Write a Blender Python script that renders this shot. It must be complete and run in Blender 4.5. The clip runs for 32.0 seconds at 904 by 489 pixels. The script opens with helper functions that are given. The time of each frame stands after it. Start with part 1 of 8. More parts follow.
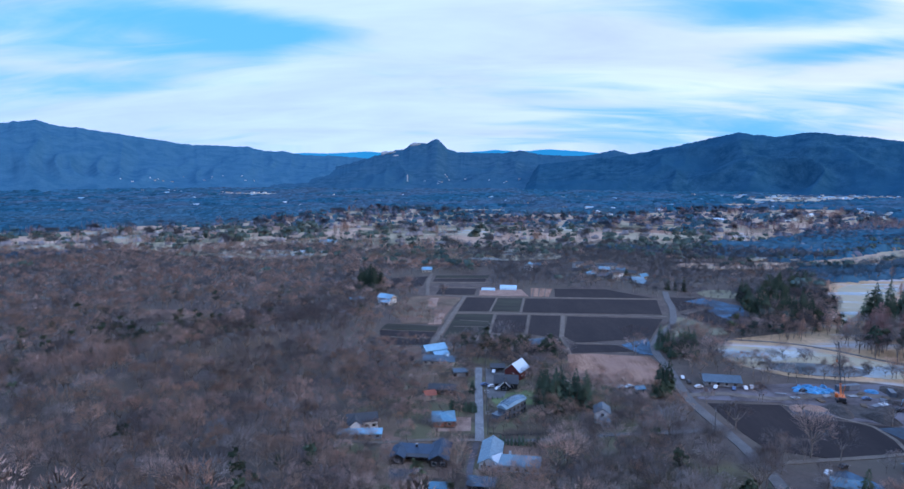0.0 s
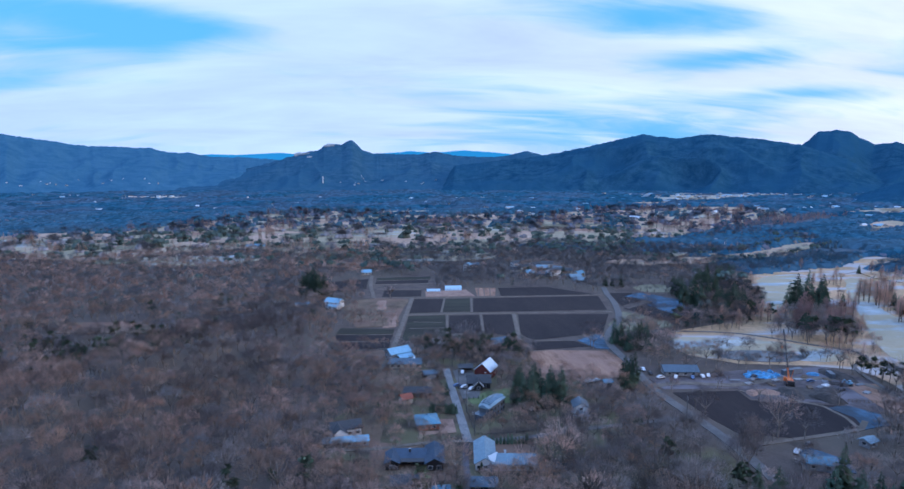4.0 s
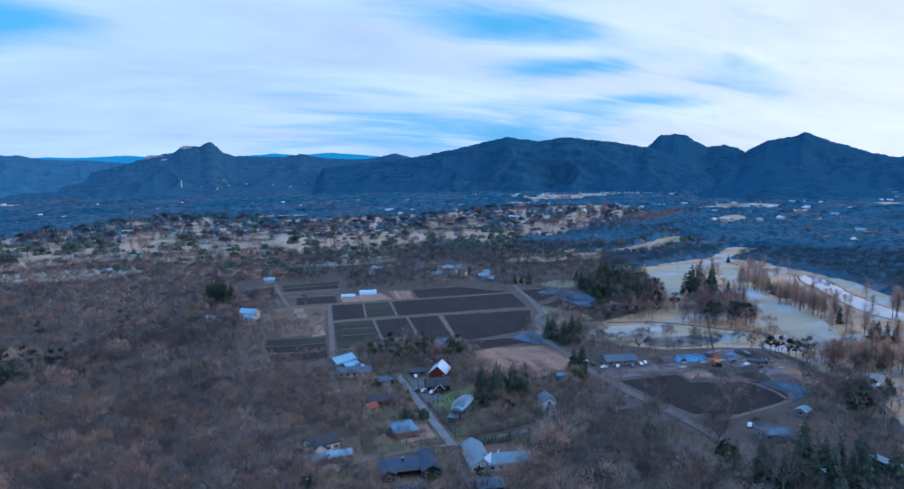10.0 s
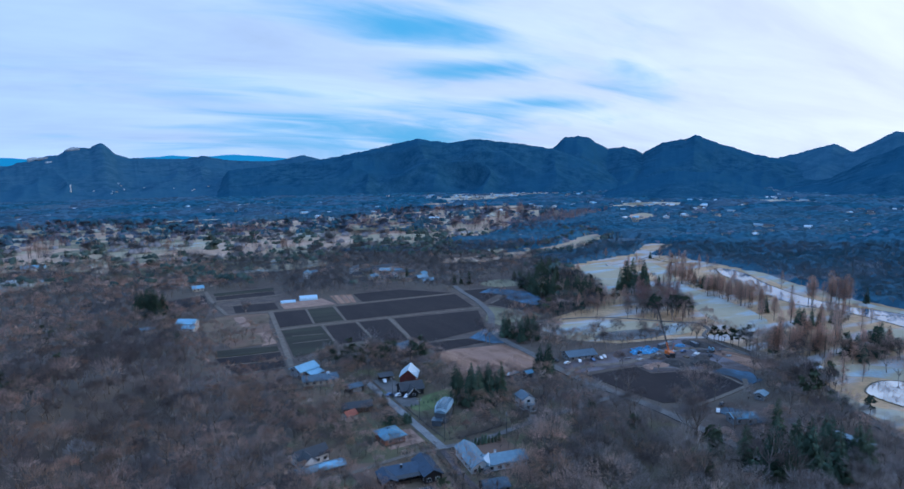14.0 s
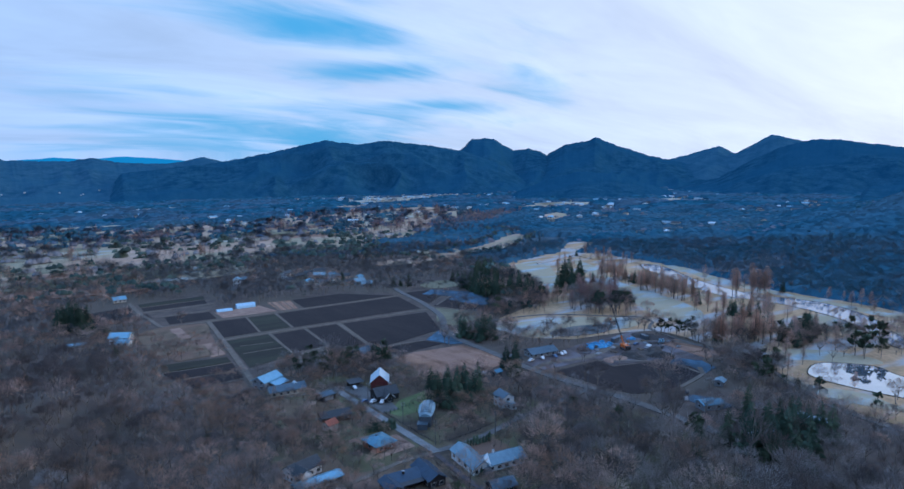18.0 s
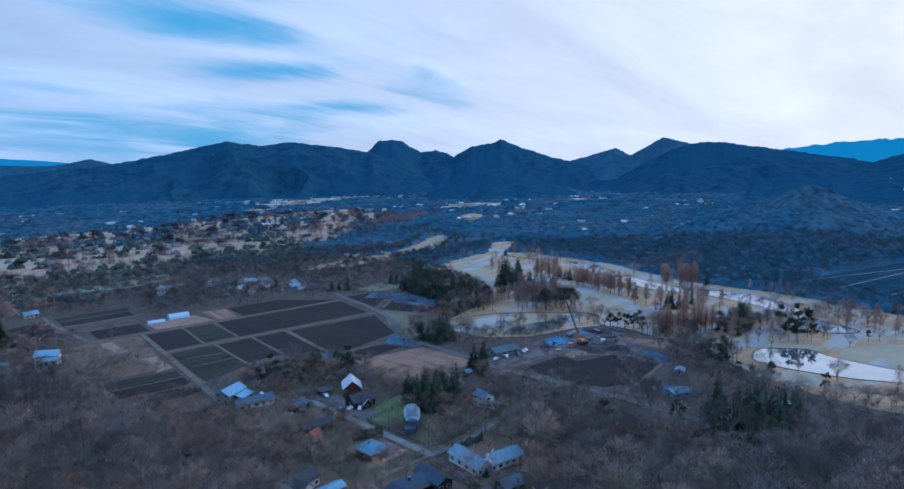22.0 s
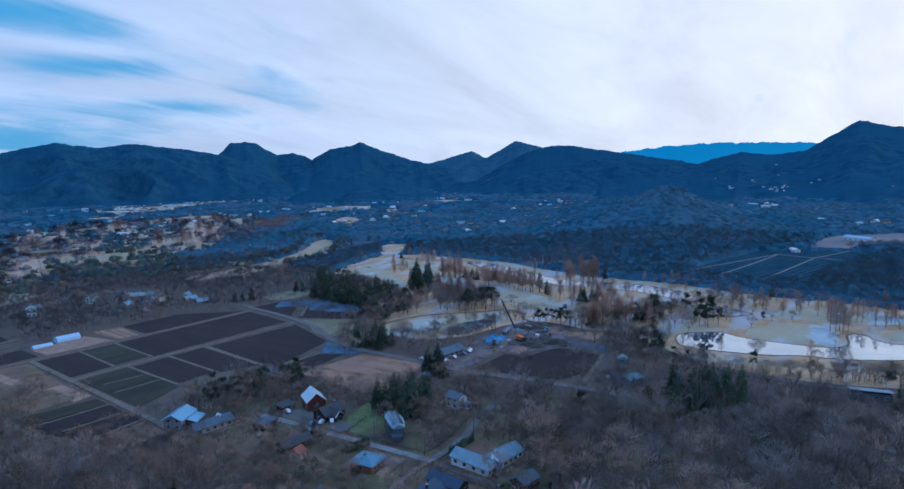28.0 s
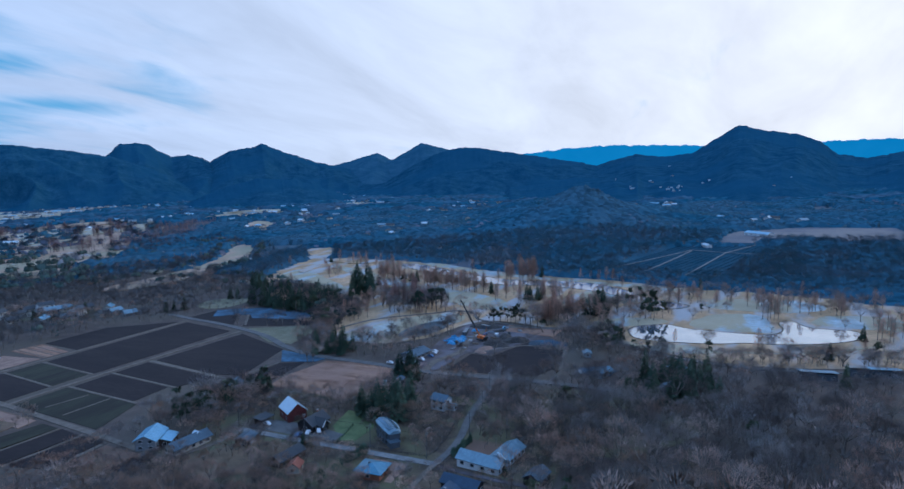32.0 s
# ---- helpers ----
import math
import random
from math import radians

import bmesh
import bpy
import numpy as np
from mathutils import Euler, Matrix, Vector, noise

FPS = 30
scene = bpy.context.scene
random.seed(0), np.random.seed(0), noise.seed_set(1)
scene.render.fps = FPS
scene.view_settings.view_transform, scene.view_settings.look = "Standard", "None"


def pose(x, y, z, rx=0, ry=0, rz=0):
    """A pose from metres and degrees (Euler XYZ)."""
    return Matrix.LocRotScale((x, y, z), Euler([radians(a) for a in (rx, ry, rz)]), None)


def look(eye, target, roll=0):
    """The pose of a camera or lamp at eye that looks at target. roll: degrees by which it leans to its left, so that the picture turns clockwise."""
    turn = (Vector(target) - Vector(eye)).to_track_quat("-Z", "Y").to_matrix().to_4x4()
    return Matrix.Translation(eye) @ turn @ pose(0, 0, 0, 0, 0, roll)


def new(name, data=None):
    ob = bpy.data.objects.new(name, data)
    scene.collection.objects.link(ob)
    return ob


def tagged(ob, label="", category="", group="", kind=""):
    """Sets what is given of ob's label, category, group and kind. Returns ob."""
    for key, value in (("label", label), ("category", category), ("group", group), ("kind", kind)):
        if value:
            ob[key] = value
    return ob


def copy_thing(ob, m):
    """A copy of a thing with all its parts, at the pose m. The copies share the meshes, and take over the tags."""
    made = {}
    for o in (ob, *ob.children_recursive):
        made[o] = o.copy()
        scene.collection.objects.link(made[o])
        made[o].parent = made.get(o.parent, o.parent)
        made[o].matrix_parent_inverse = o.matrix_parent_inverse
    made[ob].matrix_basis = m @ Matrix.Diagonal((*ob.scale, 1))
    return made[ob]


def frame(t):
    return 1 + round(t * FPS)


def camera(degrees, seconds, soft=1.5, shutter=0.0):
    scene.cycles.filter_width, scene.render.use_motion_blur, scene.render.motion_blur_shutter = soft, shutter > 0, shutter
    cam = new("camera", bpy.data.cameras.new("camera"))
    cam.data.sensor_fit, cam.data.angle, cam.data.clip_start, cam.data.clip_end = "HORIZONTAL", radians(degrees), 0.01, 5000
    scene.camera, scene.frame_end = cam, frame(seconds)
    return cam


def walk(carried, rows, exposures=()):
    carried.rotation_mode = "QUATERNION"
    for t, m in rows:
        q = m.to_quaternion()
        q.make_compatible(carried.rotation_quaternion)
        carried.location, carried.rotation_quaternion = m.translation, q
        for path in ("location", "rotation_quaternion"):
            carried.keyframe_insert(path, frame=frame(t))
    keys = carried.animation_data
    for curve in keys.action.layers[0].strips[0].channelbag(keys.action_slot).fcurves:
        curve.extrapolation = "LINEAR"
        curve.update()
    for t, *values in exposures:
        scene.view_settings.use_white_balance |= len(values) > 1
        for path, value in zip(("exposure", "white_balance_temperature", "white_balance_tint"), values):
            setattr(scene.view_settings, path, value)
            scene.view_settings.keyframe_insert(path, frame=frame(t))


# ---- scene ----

cam = camera(70.04, 32.0, 1.5)
# t, x, y, z, heading (degrees east of +y), tilt
PATH = [
    (0, -5.85, -1.23, 113.62, -2.04, -8.72), (2, -19.73, -0.97, 113.64, 1.84, -8.67), (4, -33.83, 0.49, 113.62, 5.78, -8.62),
    (6, -48.05, 3.12, 113.54, 9.78, -8.56), (8, -62.31, 6.91, 113.42, 13.83, -8.49), (10, -76.54, 11.84, 113.26, 17.93, -8.42),
    (12, -90.63, 17.91, 113.08, 22.08, -8.35), (14, -104.52, 25.08, 112.87, 26.26, -8.27), (16, -118.1, 33.35, 112.64, 30.49, -8.19),
    (18, -131.31, 42.71, 112.41, 34.74, -8.11), (20, -144.04, 53.12, 112.17, 39.02, -8.03), (22, -156.23, 64.58, 111.93, 43.33, -7.95),
    (24, -167.78, 77.08, 111.7, 47.66, -7.86), (26, -178.61, 90.59, 111.49, 52.01, -7.77), (28, -188.63, 105.1, 111.3, 56.36, -7.69),
    (30, -197.77, 120.59, 111.14, 60.73, -7.6), (32, -205.92, 137.05, 111.01, 65.1, -7.52),
]
EXPOSURES = [(0, 0.33, 6180, 19), (6, 0.22, 6100, 16), (13, 0.05, 6000, 9), (32, -0.27, 5800, 8)]
walk(cam, [(t, pose(x, y, z, 90 + tilt, 0, -head)) for t, x, y, z, head, tilt in PATH], EXPOSURES)

# ------------------------------------------------------------------ light
SUN_AZ, SUN_EL = radians(118), radians(16)
world = bpy.data.worlds.new("sky")
scene.world = world
world.use_nodes = True


def graph(tree):
    nodes, links = tree.nodes, tree.links

    def node(kind, **settings):
        n = nodes.new(kind)
        for key, value in settings.items():
            if key.startswith("i_"):
                n.inputs[key[2:].replace("_", " ")].default_value = value
            elif key == "op":
                n.operation = value
            elif key == "blend":
                n.blend_type = value
            elif key == "dtype":
                n.data_type = value
            elif key == "sky":
                n.sky_type = value
            elif key == "dims":
                n.noise_dimensions = value
        return n

    def plug(value, socket):
        if isinstance(value, bpy.types.NodeSocket):
            links.new(value, socket)
        else:
            socket.default_value = value

    def maths(op, a, b=0.0, c=0.0, clamp=False):
        n = node("ShaderNodeMath", op=op)
        n.use_clamp = clamp
        for v, s in zip((a, b, c), n.inputs):
            plug(v, s)
        return n.outputs[0]

    def mix(fac, a, b, blend="MIX"):
        n = node("ShaderNodeMix", dtype="RGBA")
        n.blend_type = blend
        plug(fac, n.inputs[0])
        for v, s in ((a, n.inputs[6]), (b, n.inputs[7])):
            plug(v if isinstance(v, bpy.types.NodeSocket) else (*v, 1), s)
        return n.outputs[2]

    def noise_tex(vector, scale, detail=3.0, rough=0.55, distortion=0.0):
        n = node("ShaderNodeTexNoise", i_Scale=scale, i_Detail=detail, i_Roughness=rough, i_Distortion=distortion)
        links.new(vector, n.inputs["Vector"])
        return n.outputs[0]

    def mapped(vector, scale=(1, 1, 1), rot=(0, 0, 0), loc=(0, 0, 0)):
        n = node("ShaderNodeMapping")
        n.inputs["Scale"].default_value, n.inputs["Rotation"].default_value, n.inputs["Location"].default_value = scale, rot, loc
        links.new(vector, n.inputs[0])
        return n.outputs[0]

    def ramp(fac, lo, hi):
        n = node("ShaderNodeMapRange")
        n.interpolation_type = "SMOOTHSTEP"
        plug(fac, n.inputs[0])
        n.inputs[1].default_value, n.inputs[2].default_value = lo, hi
        return n.outputs[0]

    return node, plug, maths, mix, noise_tex, mapped, ramp, links


def make_sky():
    tree = world.node_tree
    tree.nodes.clear()
    node, plug, maths, mix, noise_tex, mapped, ramp, links = graph(tree)
    sky = node("ShaderNodeTexSky", sky="NISHITA")
    sky.sun_disc, sky.sun_elevation, sky.sun_rotation = False, SUN_EL, SUN_AZ
    sky.air_density, sky.dust_density, sky.ozone_density = 1.0, 0.4, 1.0
    co = node("ShaderNodeTexCoord").outputs["Generated"]
    sep = node("ShaderNodeSeparateXYZ")
    links.new(co, sep.inputs[0])
    x, y, z = sep.outputs
    # the cloud sheet lies on a plane overhead
    up = maths("ADD", maths("MAXIMUM", z, 0.0), 0.22)
    flat = node("ShaderNodeCombineXYZ")
    links.new(maths("DIVIDE", x, up), flat.inputs[0])
    links.new(maths("DIVIDE", y, up), flat.inputs[1])
    plane = flat.outputs[0]
    big = noise_tex(mapped(plane, (0.55, 0.85, 1), (0, 0, radians(-35)), (0.35, 1.7, 0)), 0.9, 3.0, 0.5, 0.4)
    fine = noise_tex(mapped(plane, (0.8, 2.2, 1), (0, 0, radians(-30))), 1.6, 6.0, 0.55, 0.7)
    amount = maths("ADD", maths("MULTIPLY", big, 0.66), maths("MULTIPLY", fine, 0.34))
    toward = maths("ADD", maths("MULTIPLY", x, math.sin(SUN_AZ)), maths("MULTIPLY", y, math.cos(SUN_AZ)))
    bias = maths("MULTIPLY", toward, 0.04)
    # wide openings in the cloud: heading, rise, half width, half height, depth
    for head, rise, wide, tall, depth in ((-20.5, 9.0, 10, 2.0, 0.33), (-38, 4, 8, 4, 0.06), (-14, 3.0, 14, 1.0, -0.10), (-1, 2.4, 10, 1.2, -0.10), (13, 7.0, 11, 2.6, -0.12), (29, 7.0, 6, 0.8, 0.17), (31, 3.9, 5, 0.6, 0.11), (24, 6.2, 4, 0.7, 0.10), (4, 0.8, 22, 1.6, 0.05), (20, 9.5, 9, 2.4, 0.12), (9, 7.0, 10, 4.0, 0.11), (9, 3.3, 10, 1.0, -0.09), (22, 11, 8, 1.8, 0.10), (29, 6.0, 11, 6.5, 0.08), (4, 7.0, 13, 6.0, 0.05)):
        a = radians(head)
        along = maths("ADD", maths("MULTIPLY", x, math.cos(a)), maths("MULTIPLY", y, -math.sin(a)))
        front = maths("ADD", maths("MULTIPLY", x, math.sin(a)), maths("MULTIPLY", y, math.cos(a)))
        u = maths("DIVIDE", along, math.sin(radians(wide)))
        v = maths("DIVIDE", maths("SUBTRACT", z, math.sin(radians(rise))), math.sin(radians(tall)))
        r2 = maths("ADD", maths("MULTIPLY", u, u), maths("MULTIPLY", v, v))
        gone = maths("MULTIPLY", maths("EXPONENT", maths("MULTIPLY", r2, -0.8)), maths("GREATER_THAN", front, 0.0))
        bias = maths("SUBTRACT", bias, maths("MULTIPLY", gone, depth))
    cover = ramp(maths("ADD", amount, bias), 0.24, 0.46)
    # the sheet ends overhead and to the west, where the sky is clear
    over = maths("SUBTRACT", 1.0, maths("MULTIPLY", ramp(z, 0.27, 0.52), 0.9))
    cover = maths("MULTIPLY", maths("ADD", maths("MULTIPLY", cover, 0.93), 0.04), over)
    glow = maths("POWER", maths("MAXIMUM", maths("ADD", maths("MULTIPLY", toward, 0.5), 0.5), 0.0), 2.2)
    cloud = mix(glow, (0.46, 0.65, 1.0), (1.20, 1.15, 1.15))
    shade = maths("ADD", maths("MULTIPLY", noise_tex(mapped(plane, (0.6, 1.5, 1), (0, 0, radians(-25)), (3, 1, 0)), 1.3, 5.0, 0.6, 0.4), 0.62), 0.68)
    cloud = mix(1.0, cloud, shade, "MULTIPLY")
    clear = mix(0.85, mix(1.0, sky.outputs[0], (0.08, 0.09, 0.10), "MULTIPLY"), mix(ramp(z, 0.20, 0.50), (0.07, 0.46, 0.88), (0.50, 0.86, 1.55)))
    colour = mix(cover, clear, cloud)
    bg = node("ShaderNodeBackground", i_Strength=1.0)
    links.new(colour, bg.inputs[0])
    out = node("ShaderNodeOutputWorld")
    links.new(bg.outputs[0], out.inputs[0])


make_sky()
sun = new("sun", bpy.data.lights.new("sun", "SUN"))
sun.data.energy, sun.data.angle, sun.data.color = 0.9, radians(12), (1.0, 0.86, 0.72)
sun.matrix_world = look((0, 0, 400), (-math.sin(SUN_AZ), -math.cos(SUN_AZ), 400 - math.tan(SUN_EL)))


# ------------------------------------------------------------------ materials
def material(name, low, high, scale=0.3, fine=None, rough=0.9, bump=0.0, bump_scale=4.0, metal=0.0, big=None, big_scale=0.02, stretch=(1, 1, 1), turn=0.0, island=0.0, spec=0.3, crowns=0.0, foliage=False, vary=0.27, big_stretch=None, share=(0.42, 0.62)):
    """A surface whose colour runs between low and high by noise in metres, with a broad tint and relief."""
    mat = bpy.data.materials.new(name)
    mat.use_nodes = True
    node, plug, maths, mix, noise_tex, mapped, ramp, links = graph(mat.node_tree)
    mat.node_tree.nodes.clear()
    shader, out = node("ShaderNodeBsdfPrincipled"), node("ShaderNodeOutputMaterial")
    links.new(shader.outputs[0], out.inputs[0])
    geo = node("ShaderNodeNewGeometry")
    co = mapped(geo.outputs["Position"], stretch, (0, 0, turn))
    f = ramp(noise_tex(co, scale, 5.0, 0.62), 0.3, 0.7)
    colour = mix(f, low, high)
    if fine:
        g = ramp(noise_tex(co, scale * 9, 3.0, 0.6), 0.35, 0.7)
        colour = mix(maths("MULTIPLY", g, 0.55), colour, fine)
    if big:
        b = ramp(noise_tex(mapped(geo.outputs["Position"], big_stretch, (0, 0, turn)) if big_stretch else geo.outputs["Position"], big_scale, 3.0, 0.5), *share)
        colour = mix(maths("MULTIPLY", b, 0.8), colour, big)
    if island:
        v = maths("ADD", maths("MULTIPLY", geo.outputs["Random Per Island"], island), 1 - island / 2)
        colour = mix(1.0, colour, v, "MULTIPLY")
    if crowns:
        cell = node("ShaderNodeTexVoronoi", i_Scale=crowns)
        cell.voronoi_dimensions = "2D"
        links.new(geo.outputs["Position"], cell.inputs["Vector"])
        grey = node("ShaderNodeRGBToBW")
        links.new(cell.outputs["Color"], grey.inputs[0])
        colour = mix(1.0, colour, maths("ADD", maths("MULTIPLY", grey.outputs[0], 0.9), 0.55), "MULTIPLY")
    links.new(colour, shader.inputs["Base Color"])
    shader.inputs["Roughness"].default_value = rough
    shader.inputs["Metallic"].default_value = metal
    shader.inputs["Specular IOR Level"].default_value = spec
    if foliage:
        # every tree has its own shade of brown or green
        own, info = node("ShaderNodeAttribute"), node("ShaderNodeObjectInfo")
        own.attribute_name = "tint"
        draw = maths("FRACT", maths("ADD", own.outputs["Fac"], info.outputs["Random"]))
        colour = mix(1.0, colour, maths("ADD", maths("MULTIPLY", draw, 2 * vary), 1 - vary), "MULTIPLY")
        colour = mix(maths("FRACT", maths("MULTIPLY", draw, 7.31)), colour, mix(1.0, colour, (1.14, 0.96, 0.84), "MULTIPLY"))
        links.new(colour, shader.inputs["Base Color"])
        # crowns shade as rounded masses
        att, turn_to = node("ShaderNodeAttribute"), node("ShaderNodeVectorTransform")
        att.attribute_name = "crown_normal"
        turn_to.vector_type, turn_to.convert_from, turn_to.convert_to = "NORMAL", "OBJECT", "WORLD"
        links.new(att.outputs["Vector"], turn_to.inputs[0])
        links.new(turn_to.outputs[0], shader.inputs["Normal"])
    if bump:
        bn = node("ShaderNodeBump", i_Strength=min(bump, 1.0), i_Distance=max(bump, 0.05))
        links.new(noise_tex(co, bump_scale, 4.0, 0.65), bn.inputs["Height"])
        links.new(bn.outputs[0], shader.inputs["Normal"])
    return mat


M = {}
M["forest_floor"] = material("forest_floor", (0.080, 0.059, 0.052), (0.152, 0.111, 0.091), 0.12, (0.060, 0.047, 0.040), big=(0.108, 0.087, 0.068), bump=0.3, bump_scale=1.2)
# far ground: its blue is distance haze put into the base colour
M["hazy_floor"] = material("hazy_floor", (0.039, 0.090, 0.129), (0.076, 0.127, 0.163), 0.03, (0.057, 0.086, 0.115), rough=1.0, big=(0.098, 0.115, 0.144), big_scale=0.008, bump=0.3, bump_scale=0.5)
M["soil"] = material("soil", (0.020, 0.015, 0.017), (0.036, 0.026, 0.026), 0.08, (0.016, 0.012, 0.013), rough=0.95, stretch=(1, 0.25, 1), bump=0.1, bump_scale=2.0)
M["soil_green"] = material("soil_green", (0.026, 0.023, 0.019), (0.050, 0.052, 0.034), 0.06, (0.02, 0.018, 0.016), rough=0.95, stretch=(0.3, 1.6, 1))
M["stubble"] = material("stubble", (0.165, 0.082, 0.052), (0.479, 0.281, 0.188), 0.10, (0.091, 0.041, 0.028), big=(0.319, 0.189, 0.141), big_scale=0.05, stretch=(2.2, 0.35, 1))
M["frost"] = material("frost", (0.037, 0.082, 0.125), (0.109, 0.222, 0.338), 0.05, (0.029, 0.036, 0.037), big=(0.040, 0.050, 0.062), big_scale=0.05, stretch=(1, 0.5, 1))
M["ice"] = material("ice", (0.032, 0.049, 0.064), (0.105, 0.143, 0.175), 0.05, (0.028, 0.038, 0.045), rough=0.3, big=(0.042, 0.059, 0.070), big_scale=0.04)
M["dry_grass"] = material("dry_grass", (0.11, 0.076, 0.050), (0.24, 0.165, 0.11), 0.12, (0.08, 0.06, 0.038), big=(0.20, 0.115, 0.085), big_scale=0.035)
M["lawn"] = material("lawn", (0.08, 0.12, 0.045), (0.16, 0.20, 0.085), 0.2, (0.15, 0.14, 0.07))
M["pale_turf"] = material("pale_turf", (0.17, 0.155, 0.095), (0.27, 0.24, 0.165), 0.06, (0.14, 0.12, 0.07))
M["golf"] = material("golf", (0.389, 0.245, 0.129), (0.650, 0.404, 0.239), 0.035, (0.260, 0.186, 0.102), big=(0.434, 0.442, 0.464), big_scale=0.03, big_stretch=(0.5, 1.7, 1), turn=0.6, share=(0.46, 0.64))
M["fairway"] = material("fairway", (0.281, 0.359, 0.406), (0.518, 0.581, 0.612), 0.05, (0.309, 0.277, 0.187), big=(0.420, 0.324, 0.187), big_scale=0.035, big_stretch=(0.5, 1.6, 1), turn=0.6, share=(0.36, 0.54))
M["golf_north"] = material("golf_north", (0.387, 0.238, 0.162), (0.634, 0.431, 0.333), 0.02, (0.264, 0.194, 0.117), big=(0.317, 0.290, 0.189), big_scale=0.012)
M["bank"] = material("bank", (0.056, 0.050, 0.040), (0.131, 0.110, 0.077), 0.15, (0.037, 0.037, 0.031))
M["brown_field"] = material("brown_field", (0.115, 0.125, 0.150), (0.175, 0.175, 0.195), 0.02, (0.10, 0.11, 0.13), big=(0.20, 0.19, 0.19), big_scale=0.01)
M["track"] = material("track", (0.13, 0.105, 0.085), (0.225, 0.18, 0.15), 0.25, (0.09, 0.075, 0.055))
M["asphalt"] = material("asphalt", (0.125, 0.118, 0.115), (0.185, 0.172, 0.165), 0.2, (0.06, 0.055, 0.052), rough=0.85)
M["concrete"] = material("concrete", (0.20, 0.20, 0.205), (0.30, 0.295, 0.29), 0.15, (0.10, 0.09, 0.085))
M["yard"] = material("yard", (0.066, 0.051, 0.052), (0.156, 0.124, 0.122), 0.06, (0.045, 0.038, 0.040), big=(0.180, 0.162, 0.182), big_scale=0.05)
M["garden_soil"] = material("garden_soil", (0.26, 0.155, 0.12), (0.42, 0.27, 0.205), 0.15, (0.17, 0.11, 0.08))
M["bark"] = material("bark", (0.12, 0.10, 0.09), (0.28, 0.24, 0.21), 0.4, rough=0.95)
M["twigs"] = material("twigs", (0.476, 0.320, 0.268), (0.832, 0.611, 0.514), 0.10, big=(0.684, 0.435, 0.346), big_scale=0.014, rough=0.95, spec=0.1, foliage=True, vary=0.4)
M["pale_twigs"] = material("pale_twigs", (0.323, 0.287, 0.280), (0.547, 0.483, 0.463), 0.05, rough=0.95, spec=0.1, foliage=True, vary=0.4)
M["dark_twigs"] = material("dark_twigs", (0.151, 0.121, 0.121), (0.282, 0.230, 0.222), 0.08, rough=0.95, spec=0.1, foliage=True, vary=0.4)
M["grey_twigs"] = material("grey_twigs", (0.151, 0.157, 0.174), (0.279, 0.277, 0.296), 0.08, rough=0.95, spec=0.1, foliage=True)
M["warm_twigs"] = material("warm_twigs", (0.404, 0.244, 0.174), (0.699, 0.466, 0.348), 0.08, rough=0.95, spec=0.1, foliage=True)
M["litter"] = material("litter", (0.052, 0.040, 0.032), (0.190, 0.132, 0.092), 0.10, (0.045, 0.036, 0.028), big=(0.125, 0.118, 0.062), big_scale=0.05, bump=0.2, bump_scale=1.5)
M["larch"] = material("larch", (0.665, 0.368, 0.267), (0.850, 0.534, 0.414), 0.05, rough=0.95, island=0.35, spec=0.1, foliage=True)
# larch dulled by distance haze mixed into its colour
M["far_larch"] = material("far_larch", (0.34, 0.19, 0.18), (0.48, 0.28, 0.26), 0.03, rough=0.95, spec=0.1, foliage=True, vary=0.2)
M["conifer"] = material("conifer", (0.042, 0.076, 0.058), (0.097, 0.146, 0.102), 0.08, rough=0.9, island=0.3, spec=0.1, foliage=True)
M["pine"] = material("pine", (0.047, 0.075, 0.053), (0.110, 0.141, 0.088), 0.05, rough=0.9, island=0.3, spec=0.1, foliage=True)
M["golf_pine"] = material("golf_pine", (0.042, 0.071, 0.067), (0.092, 0.129, 0.112), 0.05, rough=0.95, island=0.4, spec=0.1, foliage=True)
M["shrub"] = material("shrub", (0.105, 0.090, 0.068), (0.210, 0.165, 0.120), 0.1, rough=0.95, island=0.3, spec=0.1, foliage=True)
# far trees and canopies: aerial haze is painted in as a blue base colour
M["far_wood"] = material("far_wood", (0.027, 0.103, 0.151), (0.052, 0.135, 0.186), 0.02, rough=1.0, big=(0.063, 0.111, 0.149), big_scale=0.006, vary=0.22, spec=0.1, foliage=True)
M["hazy_brown"] = material("hazy_brown", (0.084, 0.132, 0.196), (0.129, 0.159, 0.218), 0.02, rough=1.0, big=(0.140, 0.140, 0.174), big_scale=0.006, spec=0.1, foliage=True, vary=0.22)
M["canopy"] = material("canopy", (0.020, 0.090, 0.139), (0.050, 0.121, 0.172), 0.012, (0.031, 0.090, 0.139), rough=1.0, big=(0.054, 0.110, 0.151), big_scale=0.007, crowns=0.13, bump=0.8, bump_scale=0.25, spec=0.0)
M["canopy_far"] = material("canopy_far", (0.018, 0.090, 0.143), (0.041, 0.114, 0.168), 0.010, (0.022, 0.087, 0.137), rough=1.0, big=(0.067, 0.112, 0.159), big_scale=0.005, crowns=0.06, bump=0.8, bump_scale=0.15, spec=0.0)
# mixed wood: tinted with the same haze blue as the far woods
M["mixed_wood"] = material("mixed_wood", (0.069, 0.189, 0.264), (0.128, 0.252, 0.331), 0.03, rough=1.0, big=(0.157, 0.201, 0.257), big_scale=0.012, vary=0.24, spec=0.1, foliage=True)
